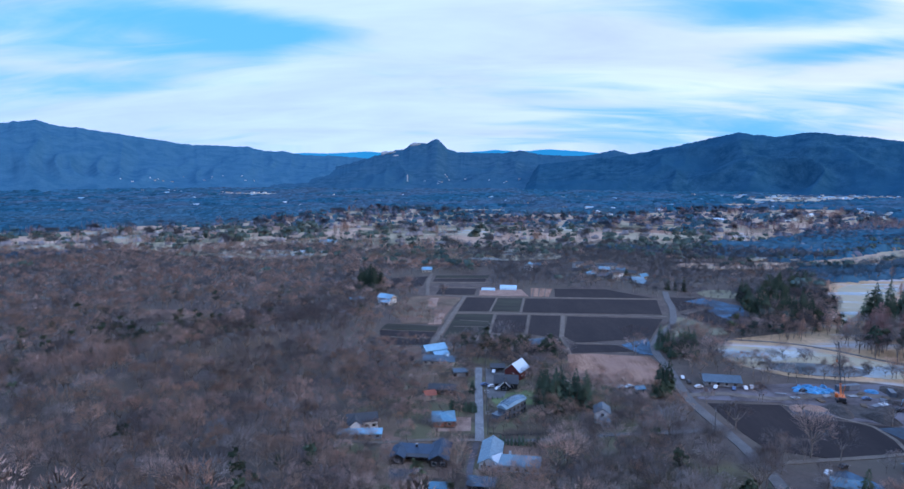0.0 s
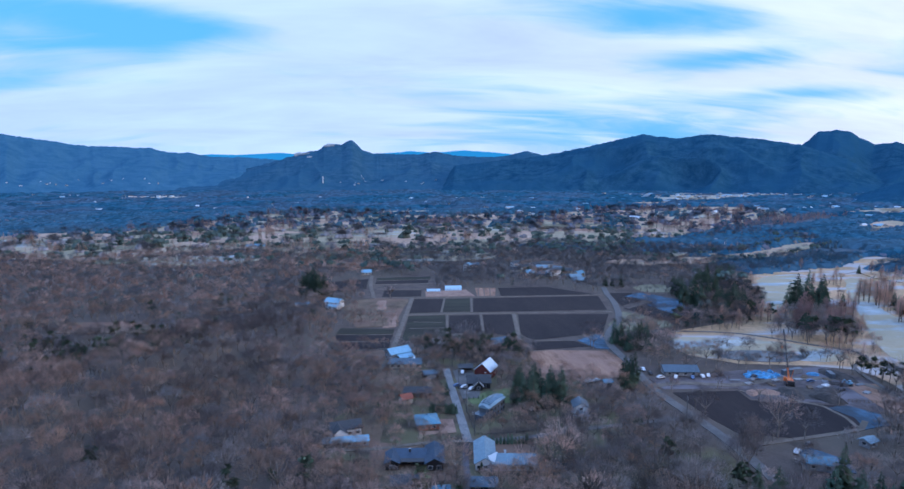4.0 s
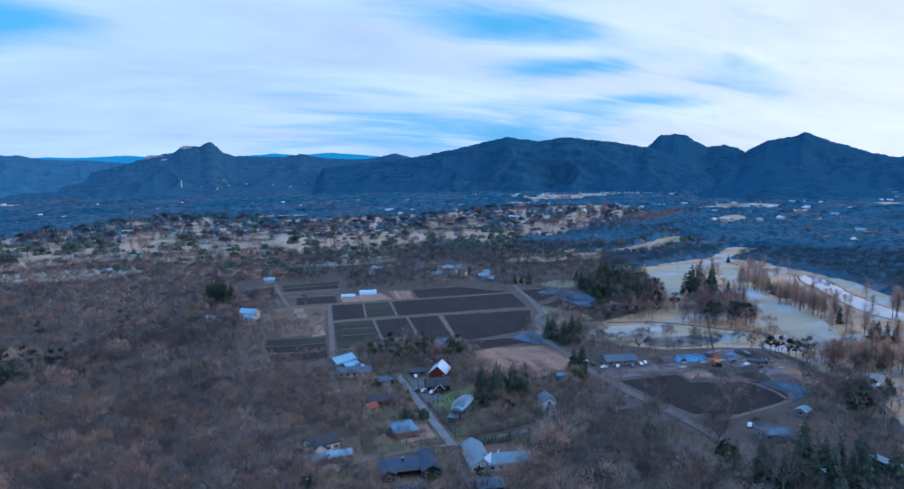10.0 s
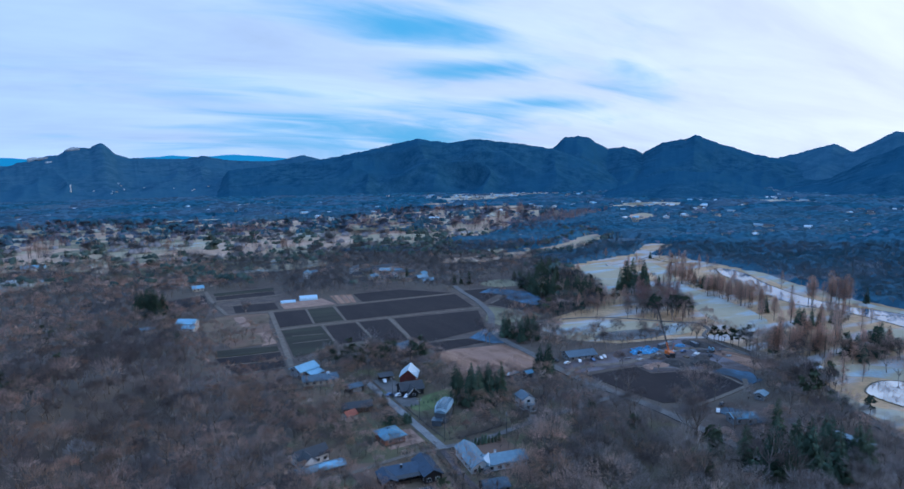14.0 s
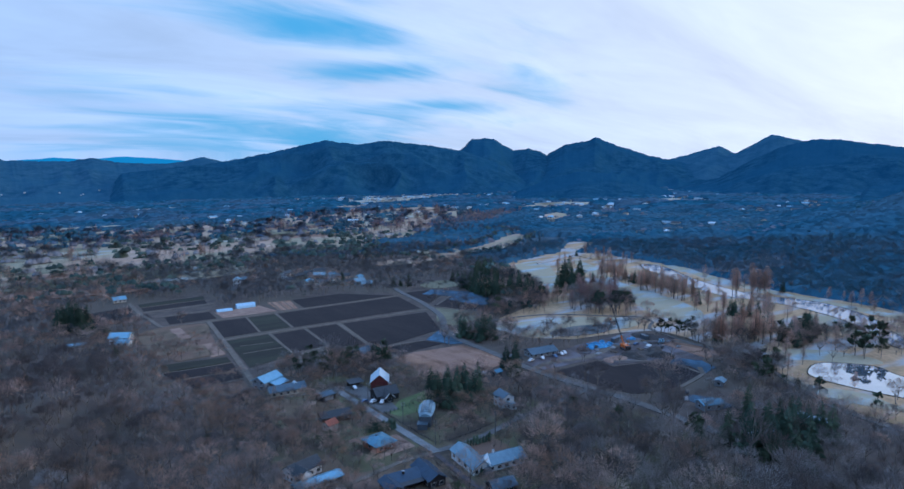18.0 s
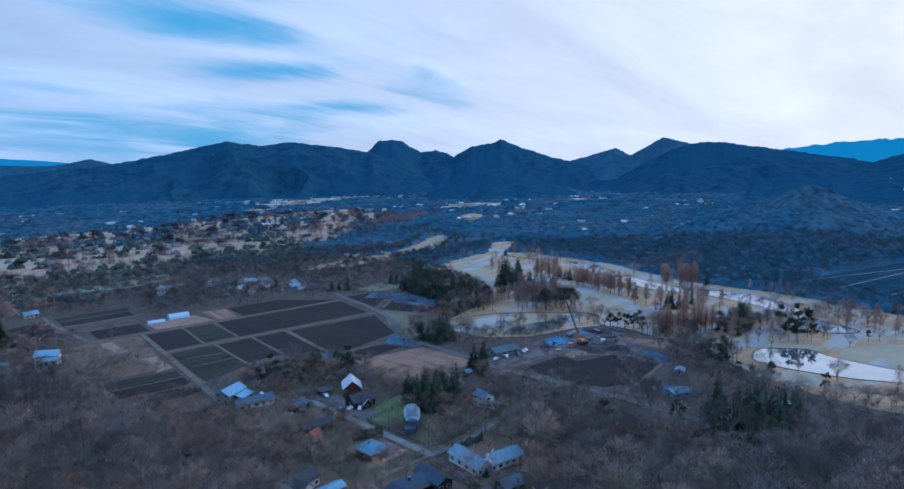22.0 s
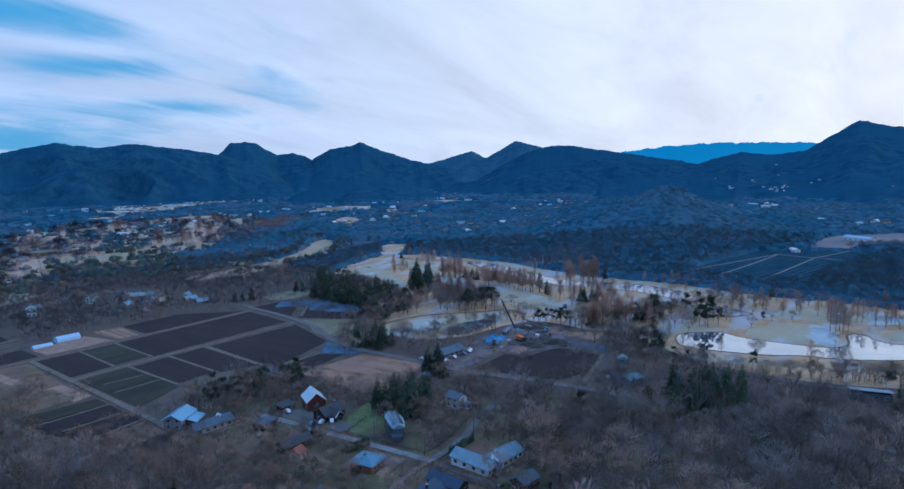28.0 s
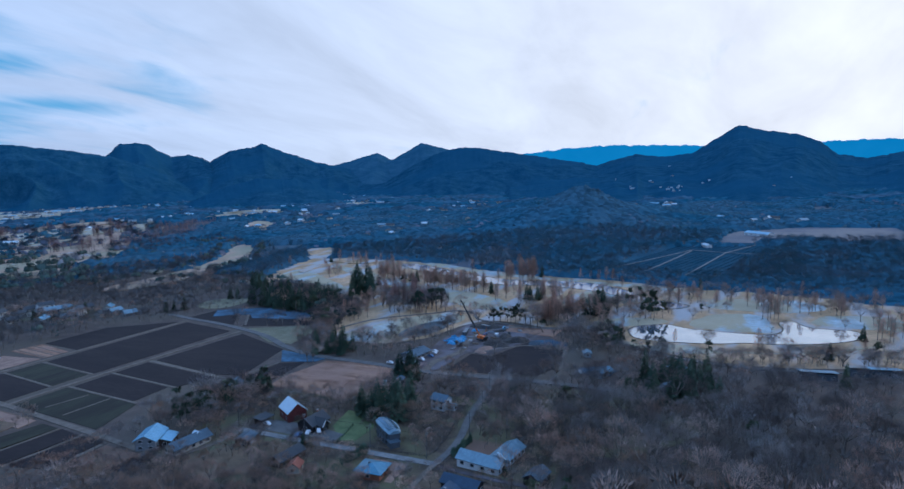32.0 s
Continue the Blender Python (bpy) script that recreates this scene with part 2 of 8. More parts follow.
# all four mountain colours have the blue of distance haze mixed in
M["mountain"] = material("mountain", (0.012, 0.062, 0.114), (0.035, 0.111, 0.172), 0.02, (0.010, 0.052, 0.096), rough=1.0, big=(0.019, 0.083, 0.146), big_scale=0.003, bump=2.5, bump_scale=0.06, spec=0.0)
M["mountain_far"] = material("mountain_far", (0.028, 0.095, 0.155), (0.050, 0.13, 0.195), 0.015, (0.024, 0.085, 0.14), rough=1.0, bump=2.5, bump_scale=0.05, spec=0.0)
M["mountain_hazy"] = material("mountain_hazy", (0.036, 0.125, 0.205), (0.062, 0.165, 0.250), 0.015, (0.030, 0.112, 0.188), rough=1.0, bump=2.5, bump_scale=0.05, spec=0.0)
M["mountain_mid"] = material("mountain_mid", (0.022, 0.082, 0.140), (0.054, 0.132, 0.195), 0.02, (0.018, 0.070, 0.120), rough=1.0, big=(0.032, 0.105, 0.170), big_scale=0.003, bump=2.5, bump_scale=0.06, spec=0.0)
# rock greyed towards the same haze blue as its mountain
M["rock"] = material("rock", (0.17, 0.22, 0.26), (0.34, 0.39, 0.43), 0.02, bump=1.0, bump_scale=0.1)
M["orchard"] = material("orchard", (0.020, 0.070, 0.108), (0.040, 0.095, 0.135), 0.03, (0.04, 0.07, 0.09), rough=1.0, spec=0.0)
M["lane"] = material("lane", (0.173, 0.189, 0.198), (0.255, 0.264, 0.276), 0.15, (0.133, 0.135, 0.132))


def plain(name, colour, rough=0.6, metal=0.0, wear=0.12, scale=0.6, spec=0.4, stretch=(1, 1, 1)):
    lo = tuple(c * (1 - wear) for c in colour)
    hi = tuple(min(1.0, c * (1 + wear)) for c in colour)
    return material(name, lo, hi, scale, tuple(c * (1 - 2 * wear) for c in colour), rough, 0.0, 4.0, metal, spec=spec, stretch=stretch)


M["white_wall"] = plain("white_wall", (0.66, 0.66, 0.66), 0.8)
M["cream_wall"] = plain("cream_wall", (0.5, 0.46, 0.4), 0.8)
M["grey_wall"] = plain("grey_wall", (0.22, 0.23, 0.25), 0.8)
M["slate_wall"] = plain("slate_wall", (0.085, 0.10, 0.12), 0.7)
M["black_wall"] = plain("black_wall", (0.022, 0.02, 0.022), 0.7, wear=0.2)
M["brown_wall"] = plain("brown_wall", (0.10, 0.06, 0.045), 0.8, wear=0.2)
M["red_wall"] = plain("red_wall", (0.13, 0.028, 0.025), 0.8, wear=0.2)
M["brick_wall"] = plain("brick_wall", (0.30, 0.12, 0.075), 0.8, wear=0.2)
M["blue_roof"] = plain("blue_roof", (0.10, 0.25, 0.35), 0.35, 0.2, 0.18)
M["pale_roof"] = plain("pale_roof", (0.22, 0.43, 0.57), 0.35, 0.1, 0.14)
M["white_roof"] = plain("white_roof", (0.52, 0.62, 0.69), 0.4, 0.0, 0.06)
M["grey_roof"] = plain("grey_roof", (0.20, 0.31, 0.38), 0.4, 0.1, 0.18)
M["steel_roof"] = plain("steel_roof", (0.095, 0.14, 0.18), 0.35, 0.3, 0.18)
M["navy_roof"] = plain("navy_roof", (0.032, 0.062, 0.105), 0.45, 0.1, 0.2)
M["solar"] = plain("solar", (0.10, 0.19, 0.26), 0.12, 0.35, 0.25, 0.9, spec=0.9)
M["dark_roof"] = plain("dark_roof", (0.045, 0.048, 0.055), 0.5, 0.0, 0.2)
M["red_roof"] = plain("red_roof", (0.30, 0.085, 0.05), 0.6, 0.0, 0.2)
M["trim"] = plain("trim", (0.75, 0.75, 0.75), 0.6)
M["glass"] = plain("glass", (0.03, 0.04, 0.05), 0.08, 0.0, 0.1, spec=0.8)
M["wood"] = plain("wood", (0.16, 0.11, 0.075), 0.8, 0.0, 0.2)
M["metal"] = plain("metal", (0.35, 0.36, 0.38), 0.45, 0.7)
M["dark_metal"] = plain("dark_metal", (0.04, 0.04, 0.045), 0.5, 0.3)
M["tarp"] = plain("tarp", (0.06, 0.30, 0.55), 0.45, 0.0, 0.4, 0.5)
M["orange"] = plain("orange", (0.65, 0.16, 0.04), 0.5)
M["car_white"] = plain("car_white", (0.72, 0.72, 0.74), 0.25)
M["car_blue"] = plain("car_blue", (0.10, 0.16, 0.28), 0.25)
M["car_dark"] = plain("car_dark", (0.03, 0.03, 0.035), 0.25)
M["pole_grey"] = plain("pole_grey", (0.10, 0.10, 0.105), 0.8)
M["rubber"] = plain("rubber", (0.02, 0.02, 0.02), 0.9)
M["film"] = plain("film", (0.40, 0.62, 0.80), 0.3, 0.0, 0.1)
M["spoil"] = material("spoil", (0.05, 0.042, 0.04), (0.11, 0.09, 0.08), 0.3, (0.03, 0.03, 0.03), bump=0.3, bump_scale=1.0)


def water_material(name, low, high, metal=0.8):
    mat = bpy.data.materials.new(name)
    mat.use_nodes = True
    node, plug, maths, mix, noise_tex, mapped, ramp, links = graph(mat.node_tree)
    shader = mat.node_tree.nodes["Principled BSDF"]
    geo = node("ShaderNodeNewGeometry")
    f = ramp(noise_tex(geo.outputs["Position"], 0.05, 3.0), 0.35, 0.7)
    links.new(mix(f, low, high), shader.inputs["Base Color"])
    shader.inputs["Metallic"].default_value = metal
    links.new(maths("ADD", maths("MULTIPLY", f, 0.05), 0.02), shader.inputs["Roughness"])
    shader.inputs["IOR"].default_value = 1.6
    shader.inputs["Specular IOR Level"].default_value = 0.9
    bn = node("ShaderNodeBump", i_Strength=0.15, i_Distance=0.02)
    links.new(noise_tex(geo.outputs["Position"], 0.8, 3.0), bn.inputs["Height"])
    links.new(bn.outputs[0], shader.inputs["Normal"])
    return mat


M["water"] = water_material("water", (0.317, 0.405, 0.510), (0.422, 0.502, 0.598))
M["river_water"] = water_material("river_water", (0.05, 0.12, 0.21), (0.15, 0.25, 0.38), 0.22)


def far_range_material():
    # the horizon ranges glow by themselves in haze blue, unlit by sun or sky
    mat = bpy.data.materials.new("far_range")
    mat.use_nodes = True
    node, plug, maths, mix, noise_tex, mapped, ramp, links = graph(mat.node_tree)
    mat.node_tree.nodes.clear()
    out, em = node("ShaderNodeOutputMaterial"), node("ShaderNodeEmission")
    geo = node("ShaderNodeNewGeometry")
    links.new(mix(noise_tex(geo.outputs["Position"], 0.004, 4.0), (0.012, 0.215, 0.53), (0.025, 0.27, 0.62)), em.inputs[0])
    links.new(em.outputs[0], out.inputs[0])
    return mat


M["far_range"] = far_range_material()


# ------------------------------------------------------------------ mesh helpers
def mesh_of(name, verts, faces, mats=(), indices=None, smooth=False, normals=None, tints=None):
    """A mesh from arrays of corners and of triangles or quads."""
    me = bpy.data.meshes.new(name)
    verts, faces = np.asarray(verts, np.float32), np.asarray(faces, np.int32)
    n, k = faces.shape
    me.vertices.add(len(verts))
    me.vertices.foreach_set("co", verts.ravel())
    me.loops.add(n * k)
    me.loops.foreach_set("vertex_index", faces.ravel())
    me.polygons.add(n)
    me.polygons.foreach_set("loop_start", np.arange(0, n * k, k, dtype=np.int32))
    me.polygons.foreach_set("loop_total", np.full(n, k, np.int32))
    for m in mats:
        me.materials.append(m)
    if indices is not None:
        me.polygons.foreach_set("material_index", np.asarray(indices, np.int32))
    if smooth:
        me.polygons.foreach_set("use_smooth", np.ones(n, bool))
    me.update(calc_edges=True)
    if normals is not None:
        me.attributes.new("crown_normal", "FLOAT_VECTOR", "POINT").data.foreach_set("vector", np.asarray(normals, np.float32).ravel())
    if tints is not None:
        me.attributes.new("tint", "FLOAT", "POINT").data.foreach_set("value", np.asarray(tints, np.float32))
    return me


def part(name, bm, mat, parent, label="", smooth=False):
    """Links a bmesh as one mesh object under a thing or under a part."""
    me = bpy.data.meshes.new(name)
    if smooth:
        for f in bm.faces:
            f.smooth = True
    bm.normal_update()
    bm.to_mesh(me)
    bm.free()
    me.materials.append(mat)
    ob = new(name, me)
    ob.parent = parent
    if label:
        tagged(ob, label)
    return ob


def empty(name, label, category, m=None, group="", kind=""):
    ob = new(name)
    ob.empty_display_size = 0.5
    if m is not None:
        ob.matrix_world = m
    return tagged(ob, label, category, group, kind)


def add_box(bm, x0, x1, y0, y1, z0, z1, bevel=0.0):
    v = [bm.verts.new(p) for p in ((x0, y0, z0), (x1, y0, z0), (x1, y1, z0), (x0, y1, z0), (x0, y0, z1), (x1, y0, z1), (x1, y1, z1), (x0, y1, z1))]
    fs = [bm.faces.new([v[i] for i in f]) for f in ((3, 2, 1, 0), (4, 5, 6, 7), (0, 1, 5, 4), (1, 2, 6, 5), (2, 3, 7, 6), (3, 0, 4, 7))]
    if bevel:
        edges = {e for f in fs for e in f.edges}
        bmesh.ops.bevel(bm, geom=list(edges), offset=bevel, segments=1, affect="EDGES")


def box(*args, bevel=0.0):
    bm = bmesh.new()
    add_box(bm, *args, bevel=bevel)
    return bm


def tube(points, radii, sides=6):
    """A tapered tube along points."""
    bm = bmesh.new()
    rings = []
    for i, (p, r) in enumerate(zip(points, radii)):
        p = Vector(p)
        d = (Vector(points[min(i + 1, len(points) - 1)]) - Vector(points[max(i - 1, 0)])).normalized()
        a = d.orthogonal().normalized()
        b = d.cross(a)
        rings.append([bm.verts.new(p + r * (math.cos(2 * math.pi * k / sides) * a + math.sin(2 * math.pi * k / sides) * b)) for k in range(sides)])
    for q, w in zip(rings, rings[1:]):
        for k in range(sides):
            bm.faces.new((q[k], q[(k + 1) % sides], w[(k + 1) % sides], w[k]))
    bm.faces.new(rings[0][::-1])
    bm.faces.new(rings[-1])
    return bm


# ------------------------------------------------------------------ the lie of the land
PIVOT = (-100.0, 60.0)
HILLS = [(-140, 326, 80, 26, 1.1, 17.0), (-196, 394, 50, 34, 1.1, -9.0), (-215, 250, 60, 40, 0.6, 6.0), (-300, 330, 110, 60, 0.2, 9.0), (930, 405, 180, 120, 0.3, 30.0), (926, 404, 40, 38, 0.3, 17.0), (1040, 520, 280, 200, 0.0, 27.0),
         (-185, 150, 90, 60, 0.3, 7.0)]


def ground_z(x, y):
    """Height of the ground: a slope that falls to the north, wooded knolls, and the rise to the eastern hills."""
    x, y = np.asarray(x, float), np.asarray(y, float)
    z = -0.039 * (np.minimum(y, 700) - 210) - 0.034 * np.maximum(y - 700, 0)
    for cx, cy, rx, ry, turn, h in HILLS:
        c, s = math.cos(turn), math.sin(turn)
        u, v = ((x - cx) * c + (y - cy) * s) / rx, (-(x - cx) * s + (y - cy) * c) / ry
        z = z + h * np.exp(-(u * u + v * v))
    return z


def gz(x, y):
    return float(ground_z(x, y))


def ground_sheet():
    rings = np.concatenate([[0.0], np.geomspace(12, 4950, 120)])
    n = 360
    a = np.linspace(0, 2 * math.pi, n, endpoint=False)
    r, a = np.meshgrid(rings, a, indexing="ij")
    x, y = PIVOT[0] + r * np.sin(a), PIVOT[1] + r * np.cos(a)
    v = np.stack([x, y, ground_z(x, y)], -1).reshape(-1, 3)
    i, j = np.meshgrid(np.arange(len(rings) - 1), np.arange(n), indexing="ij")
    k = (j + 1) % n
    f = np.stack([i * n + j, i * n + k, (i + 1) * n + k, (i + 1) * n + j], -1).reshape(-1, 4)
    f = f[:, ::-1]
    # beyond the golf courses the ground has distance haze painted in as blue
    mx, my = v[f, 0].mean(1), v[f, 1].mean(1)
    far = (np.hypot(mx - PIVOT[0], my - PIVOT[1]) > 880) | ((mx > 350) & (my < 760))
    me = mesh_of("ground", v, f, [M["forest_floor"], M["hazy_floor"]], far.astype(int), smooth=True)
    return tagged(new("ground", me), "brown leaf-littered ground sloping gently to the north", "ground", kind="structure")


ground_sheet()


def smooth_loop(points, rounds=2):
    p = [Vector(q) for q in points]
    for _ in range(rounds):
        out = []
        for a, b in zip(p, p[1:] + p[:1]):
            out += [a * 0.75 + b * 0.25, a * 0.25 + b * 0.75]
        p = out
    return [(q.x, q.y) for q in p]


def patch(name, points, mat, label, lift=0.12, category="", rounds=0, cut=0, flat=None, ragged=0.0, parent=None):
    """A sheet of ground cover that follows the slope, edges turned down into the ground."""
    pts = smooth_loop(points, rounds) if rounds else points
    if ragged:
        fine = []
        for a, b in zip(pts, pts[1:] + pts[:1]):
            n = max(1, int(math.dist(a, b) / (ragged * 4)))
            for k in range(n):
                q = Vector(a).lerp(Vector(b), k / n)
                d = noise.noise_vector(Vector((q.x * 0.11 / ragged ** 0.5, q.y * 0.11 / ragged ** 0.5, 3.0)))
                fine.append((q.x + d.x * ragged, q.y + d.y * ragged))
        pts = fine
    bm = bmesh.new()
    vs = [bm.verts.new((x, y, 0)) for x, y in pts]
    face = bm.faces.new(vs)
    face.normal_update()
    if face.normal.z < 0:
        face.normal_flip()
    bmesh.ops.triangulate(bm, faces=bm.faces[:])
    for _ in range(cut):
        long = [e for e in bm.edges if e.calc_length() > 60]
        if not long:
            break
        bmesh.ops.subdivide_edges(bm, edges=long, cuts=1)
        bmesh.ops.triangulate(bm, faces=[f for f in bm.faces if len(f.verts) > 3])
    rim = [e for e in bm.edges if e.is_boundary]
    ext = bmesh.ops.extrude_edge_only(bm, edges=rim)["geom"]
    skirt = {v for v in ext if isinstance(v, bmesh.types.BMVert)}
    for v in bm.verts:
        base = gz(v.co.x, v.co.y) if flat is None else flat
        v.co.z = base + lift - (lift + 0.3 if v in skirt else 0)
    bm.normal_update()
    ob = part(name, bm, mat, parent)
    if parent is None:
        tagged(ob, label, category or name.replace("_", " "), kind="structure")
    return ob


def ribbon(name, points, width, mat, label, lift=0.2, category="road", step=6.0, parent=None):
    """A road or track along points, with rounded bends, slightly crowned, edges turned down."""
    p = [Vector((*q, 0)) for q in points]
    dense = []
    for i in range(len(p) - 1):
        a, b, c, d = p[max(i - 1, 0)], p[i], p[i + 1], p[min(i + 2, len(p) - 1)]
        n = max(1, int((c - b).length / step))
        for k in range(n):
            t = k / n
            dense.append(0.5 * (2 * b + (c - a) * t + (2 * a - 5 * b + 4 * c - d) * t * t + (3 * b - a - 3 * c + d) * t ** 3))
    dense.append(p[-1])
    bm, rows = bmesh.new(), []
    for i, q in enumerate(dense):
        t = (dense[min(i + 1, len(dense) - 1)] - dense[max(i - 1, 0)]).normalized()
        s = Vector((t.y, -t.x, 0))
        row = []
        for u, h in ((-0.5, -0.3), (-0.5, 0), (0, 0.03), (0.5, 0), (0.5, -0.3)):
            w = width * (1 + 0.10 * noise.noise(q * 0.15 + Vector((u * 7, 0, 0))))
            c = q + s * (u * w)
            row.append(bm.verts.new((c.x, c.y, gz(c.x, c.y) + lift + h)))
        rows.append(row)
    for a, b in zip(rows, rows[1:]):
        for k in range(4):
            bm.faces.new((a[k], a[k + 1], b[k + 1], b[k]))
    bmesh.ops.recalc_face_normals(bm, faces=bm.faces[:])
    ob = part(name, bm, mat, parent)
    if parent is None:
        tagged(ob, label, category, kind="structure")
    return ob


# ------------------------------------------------------------------ mountains
def lattice(x, y, seed):
    """Smooth noise between -1 and 1 for arrays."""
    xi, yi = np.floor(x).astype(np.int64), np.floor(y).astype(np.int64)
    u, v = x - xi, y - yi
    u, v = u * u * (3 - 2 * u), v * v * (3 - 2 * v)

    def rnd(i, j):
        h = (i * 374761393 + j * 668265263 + seed * 1442695041) & 0x7FFFFFFF
        h = ((h ^ (h >> 13)) * 1274126177) & 0x7FFFFFFF
        return ((h ^ (h >> 16)) & 0xFFFF) / 32767.5 - 1
    return (rnd(xi, yi) * (1 - u) + rnd(xi + 1, yi) * u) * (1 - v) + (rnd(xi, yi + 1) * (1 - u) + rnd(xi + 1, yi + 1) * u) * v


SLOPES = {}


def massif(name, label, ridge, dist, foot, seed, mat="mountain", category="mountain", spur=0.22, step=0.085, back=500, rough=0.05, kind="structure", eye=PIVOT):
    """A mountain: a crest by heading and rise in degrees as seen from the valley, spurs and gullies running down to its foot."""
    ridge = [(ridge[0][0] - 2.5, -4.8)] + ridge + [(ridge[-1][0] + 2.5, -4.8)]
    head = np.arange(ridge[0][0], ridge[-1][0] + step, step)
    hs, es = [p[0] for p in ridge], [p[1] for p in ridge]
    soft = np.interp(head, hs, es)
    k = np.hanning(max(3, int(0.4 / step) | 1))
    k /= k.sum()
    pad = len(k) // 2
    soft = 0.5 * soft + 0.5 * np.convolve(np.pad(soft, pad, "edge"), k, "valid")
    soft = soft + rough * (lattice(head * 2.3, head * 0, seed) * 0.6 + lattice(head * 7, head * 0, seed + 1) * 0.5)
    rows = np.concatenate([np.linspace(0, 1, 40), 1 + np.linspace(0.15, 1, 5)])
    s, h = np.meshgrid(rows, head, indexing="ij")
    el = np.broadcast_to(soft, h.shape)
    d = np.where(s <= 1, foot + (dist - foot) * s, dist + back * (s - 1))
    ang = np.radians(h)
    x, y = eye[0] + d * np.sin(ang), eye[1] + d * np.cos(ang)
    top = 112 + dist * np.tan(np.radians(el))
    fx, fy = eye[0] + foot * np.sin(ang), eye[1] + foot * np.cos(ang)
    base = ground_z(fx, fy) - 12
    t = np.clip(s, 0, 1)
    across = ang * dist
    warp = lattice(across / 420, t * 3, seed + 5) * 0.5
    ribs = 1 - np.abs(lattice(across / 260 + warp, t * 1.6 + warp, seed + 2)) * 2
    ribs += 0.5 * (1 - np.abs(lattice(across / 110 + warp, t * 3.2, seed + 3)) * 2)
    z = base + (top - base) * (t ** 1.25 + 0.75 * spur * ribs * np.sin(math.pi * np.clip(t, 0, 1)) ** 0.8 * (1 - 0.45 * t))
    z += lattice(x / 28, y / 28, seed + 4) * 3.0 * np.sin(math.pi * t) + lattice(x / 11, y / 11, seed + 6) * 1.5
    z = np.maximum(z, ground_z(x, y) - 12)
    cap = 112 + d * np.tan(np.radians(el - 0.10 * (1 - t) - 0.02))
    z = np.where(s < 1, np.minimum(z, cap), z)
    z = np.where(s > 1, top - (s - 1) * 260, z)
    SLOPES[name] = (head, x, y, z, d)
    n = len(head)
    v = np.stack([x, y, z], -1).reshape(-1, 3)
    i, j = np.meshgrid(np.arange(len(rows) - 1), np.arange(n - 1), indexing="ij")
    f = np.stack([i * n + j, i * n + j + 1, (i + 1) * n + j + 1, (i + 1) * n + j], -1).reshape(-1, 4)[:, ::-1]
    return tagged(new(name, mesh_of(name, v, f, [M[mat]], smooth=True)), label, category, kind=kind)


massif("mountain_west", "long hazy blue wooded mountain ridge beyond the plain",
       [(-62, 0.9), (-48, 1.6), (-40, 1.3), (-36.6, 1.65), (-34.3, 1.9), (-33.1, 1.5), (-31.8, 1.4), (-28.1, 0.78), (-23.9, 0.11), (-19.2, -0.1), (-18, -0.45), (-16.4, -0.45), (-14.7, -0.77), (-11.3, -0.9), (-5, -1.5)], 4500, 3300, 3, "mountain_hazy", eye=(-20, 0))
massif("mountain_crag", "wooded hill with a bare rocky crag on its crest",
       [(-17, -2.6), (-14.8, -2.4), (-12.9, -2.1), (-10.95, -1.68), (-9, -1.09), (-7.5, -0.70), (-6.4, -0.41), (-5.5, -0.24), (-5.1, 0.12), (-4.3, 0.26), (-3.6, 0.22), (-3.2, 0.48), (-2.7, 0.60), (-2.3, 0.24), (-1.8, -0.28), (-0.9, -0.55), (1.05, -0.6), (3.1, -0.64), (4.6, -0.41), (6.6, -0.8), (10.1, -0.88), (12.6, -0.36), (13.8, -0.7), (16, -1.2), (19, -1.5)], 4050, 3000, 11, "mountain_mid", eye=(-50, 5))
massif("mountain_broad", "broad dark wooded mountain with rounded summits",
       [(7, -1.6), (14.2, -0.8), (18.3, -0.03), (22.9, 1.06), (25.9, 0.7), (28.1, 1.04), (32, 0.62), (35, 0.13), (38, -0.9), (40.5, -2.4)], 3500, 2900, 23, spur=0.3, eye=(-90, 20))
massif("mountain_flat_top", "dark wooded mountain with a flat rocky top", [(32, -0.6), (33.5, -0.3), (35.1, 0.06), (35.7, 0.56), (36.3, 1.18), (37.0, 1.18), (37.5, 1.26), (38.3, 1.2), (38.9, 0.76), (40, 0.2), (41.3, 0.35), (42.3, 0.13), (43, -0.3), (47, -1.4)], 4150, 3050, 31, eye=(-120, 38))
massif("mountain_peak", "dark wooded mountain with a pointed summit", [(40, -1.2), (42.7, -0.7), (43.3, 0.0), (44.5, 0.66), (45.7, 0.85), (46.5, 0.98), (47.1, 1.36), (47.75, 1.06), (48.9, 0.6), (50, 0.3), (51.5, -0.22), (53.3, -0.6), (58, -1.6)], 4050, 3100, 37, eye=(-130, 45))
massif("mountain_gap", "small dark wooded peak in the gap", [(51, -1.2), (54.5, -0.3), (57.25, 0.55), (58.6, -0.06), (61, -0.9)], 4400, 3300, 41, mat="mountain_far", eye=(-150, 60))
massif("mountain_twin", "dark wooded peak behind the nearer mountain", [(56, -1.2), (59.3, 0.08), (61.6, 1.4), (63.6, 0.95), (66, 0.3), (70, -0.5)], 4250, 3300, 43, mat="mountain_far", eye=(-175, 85))
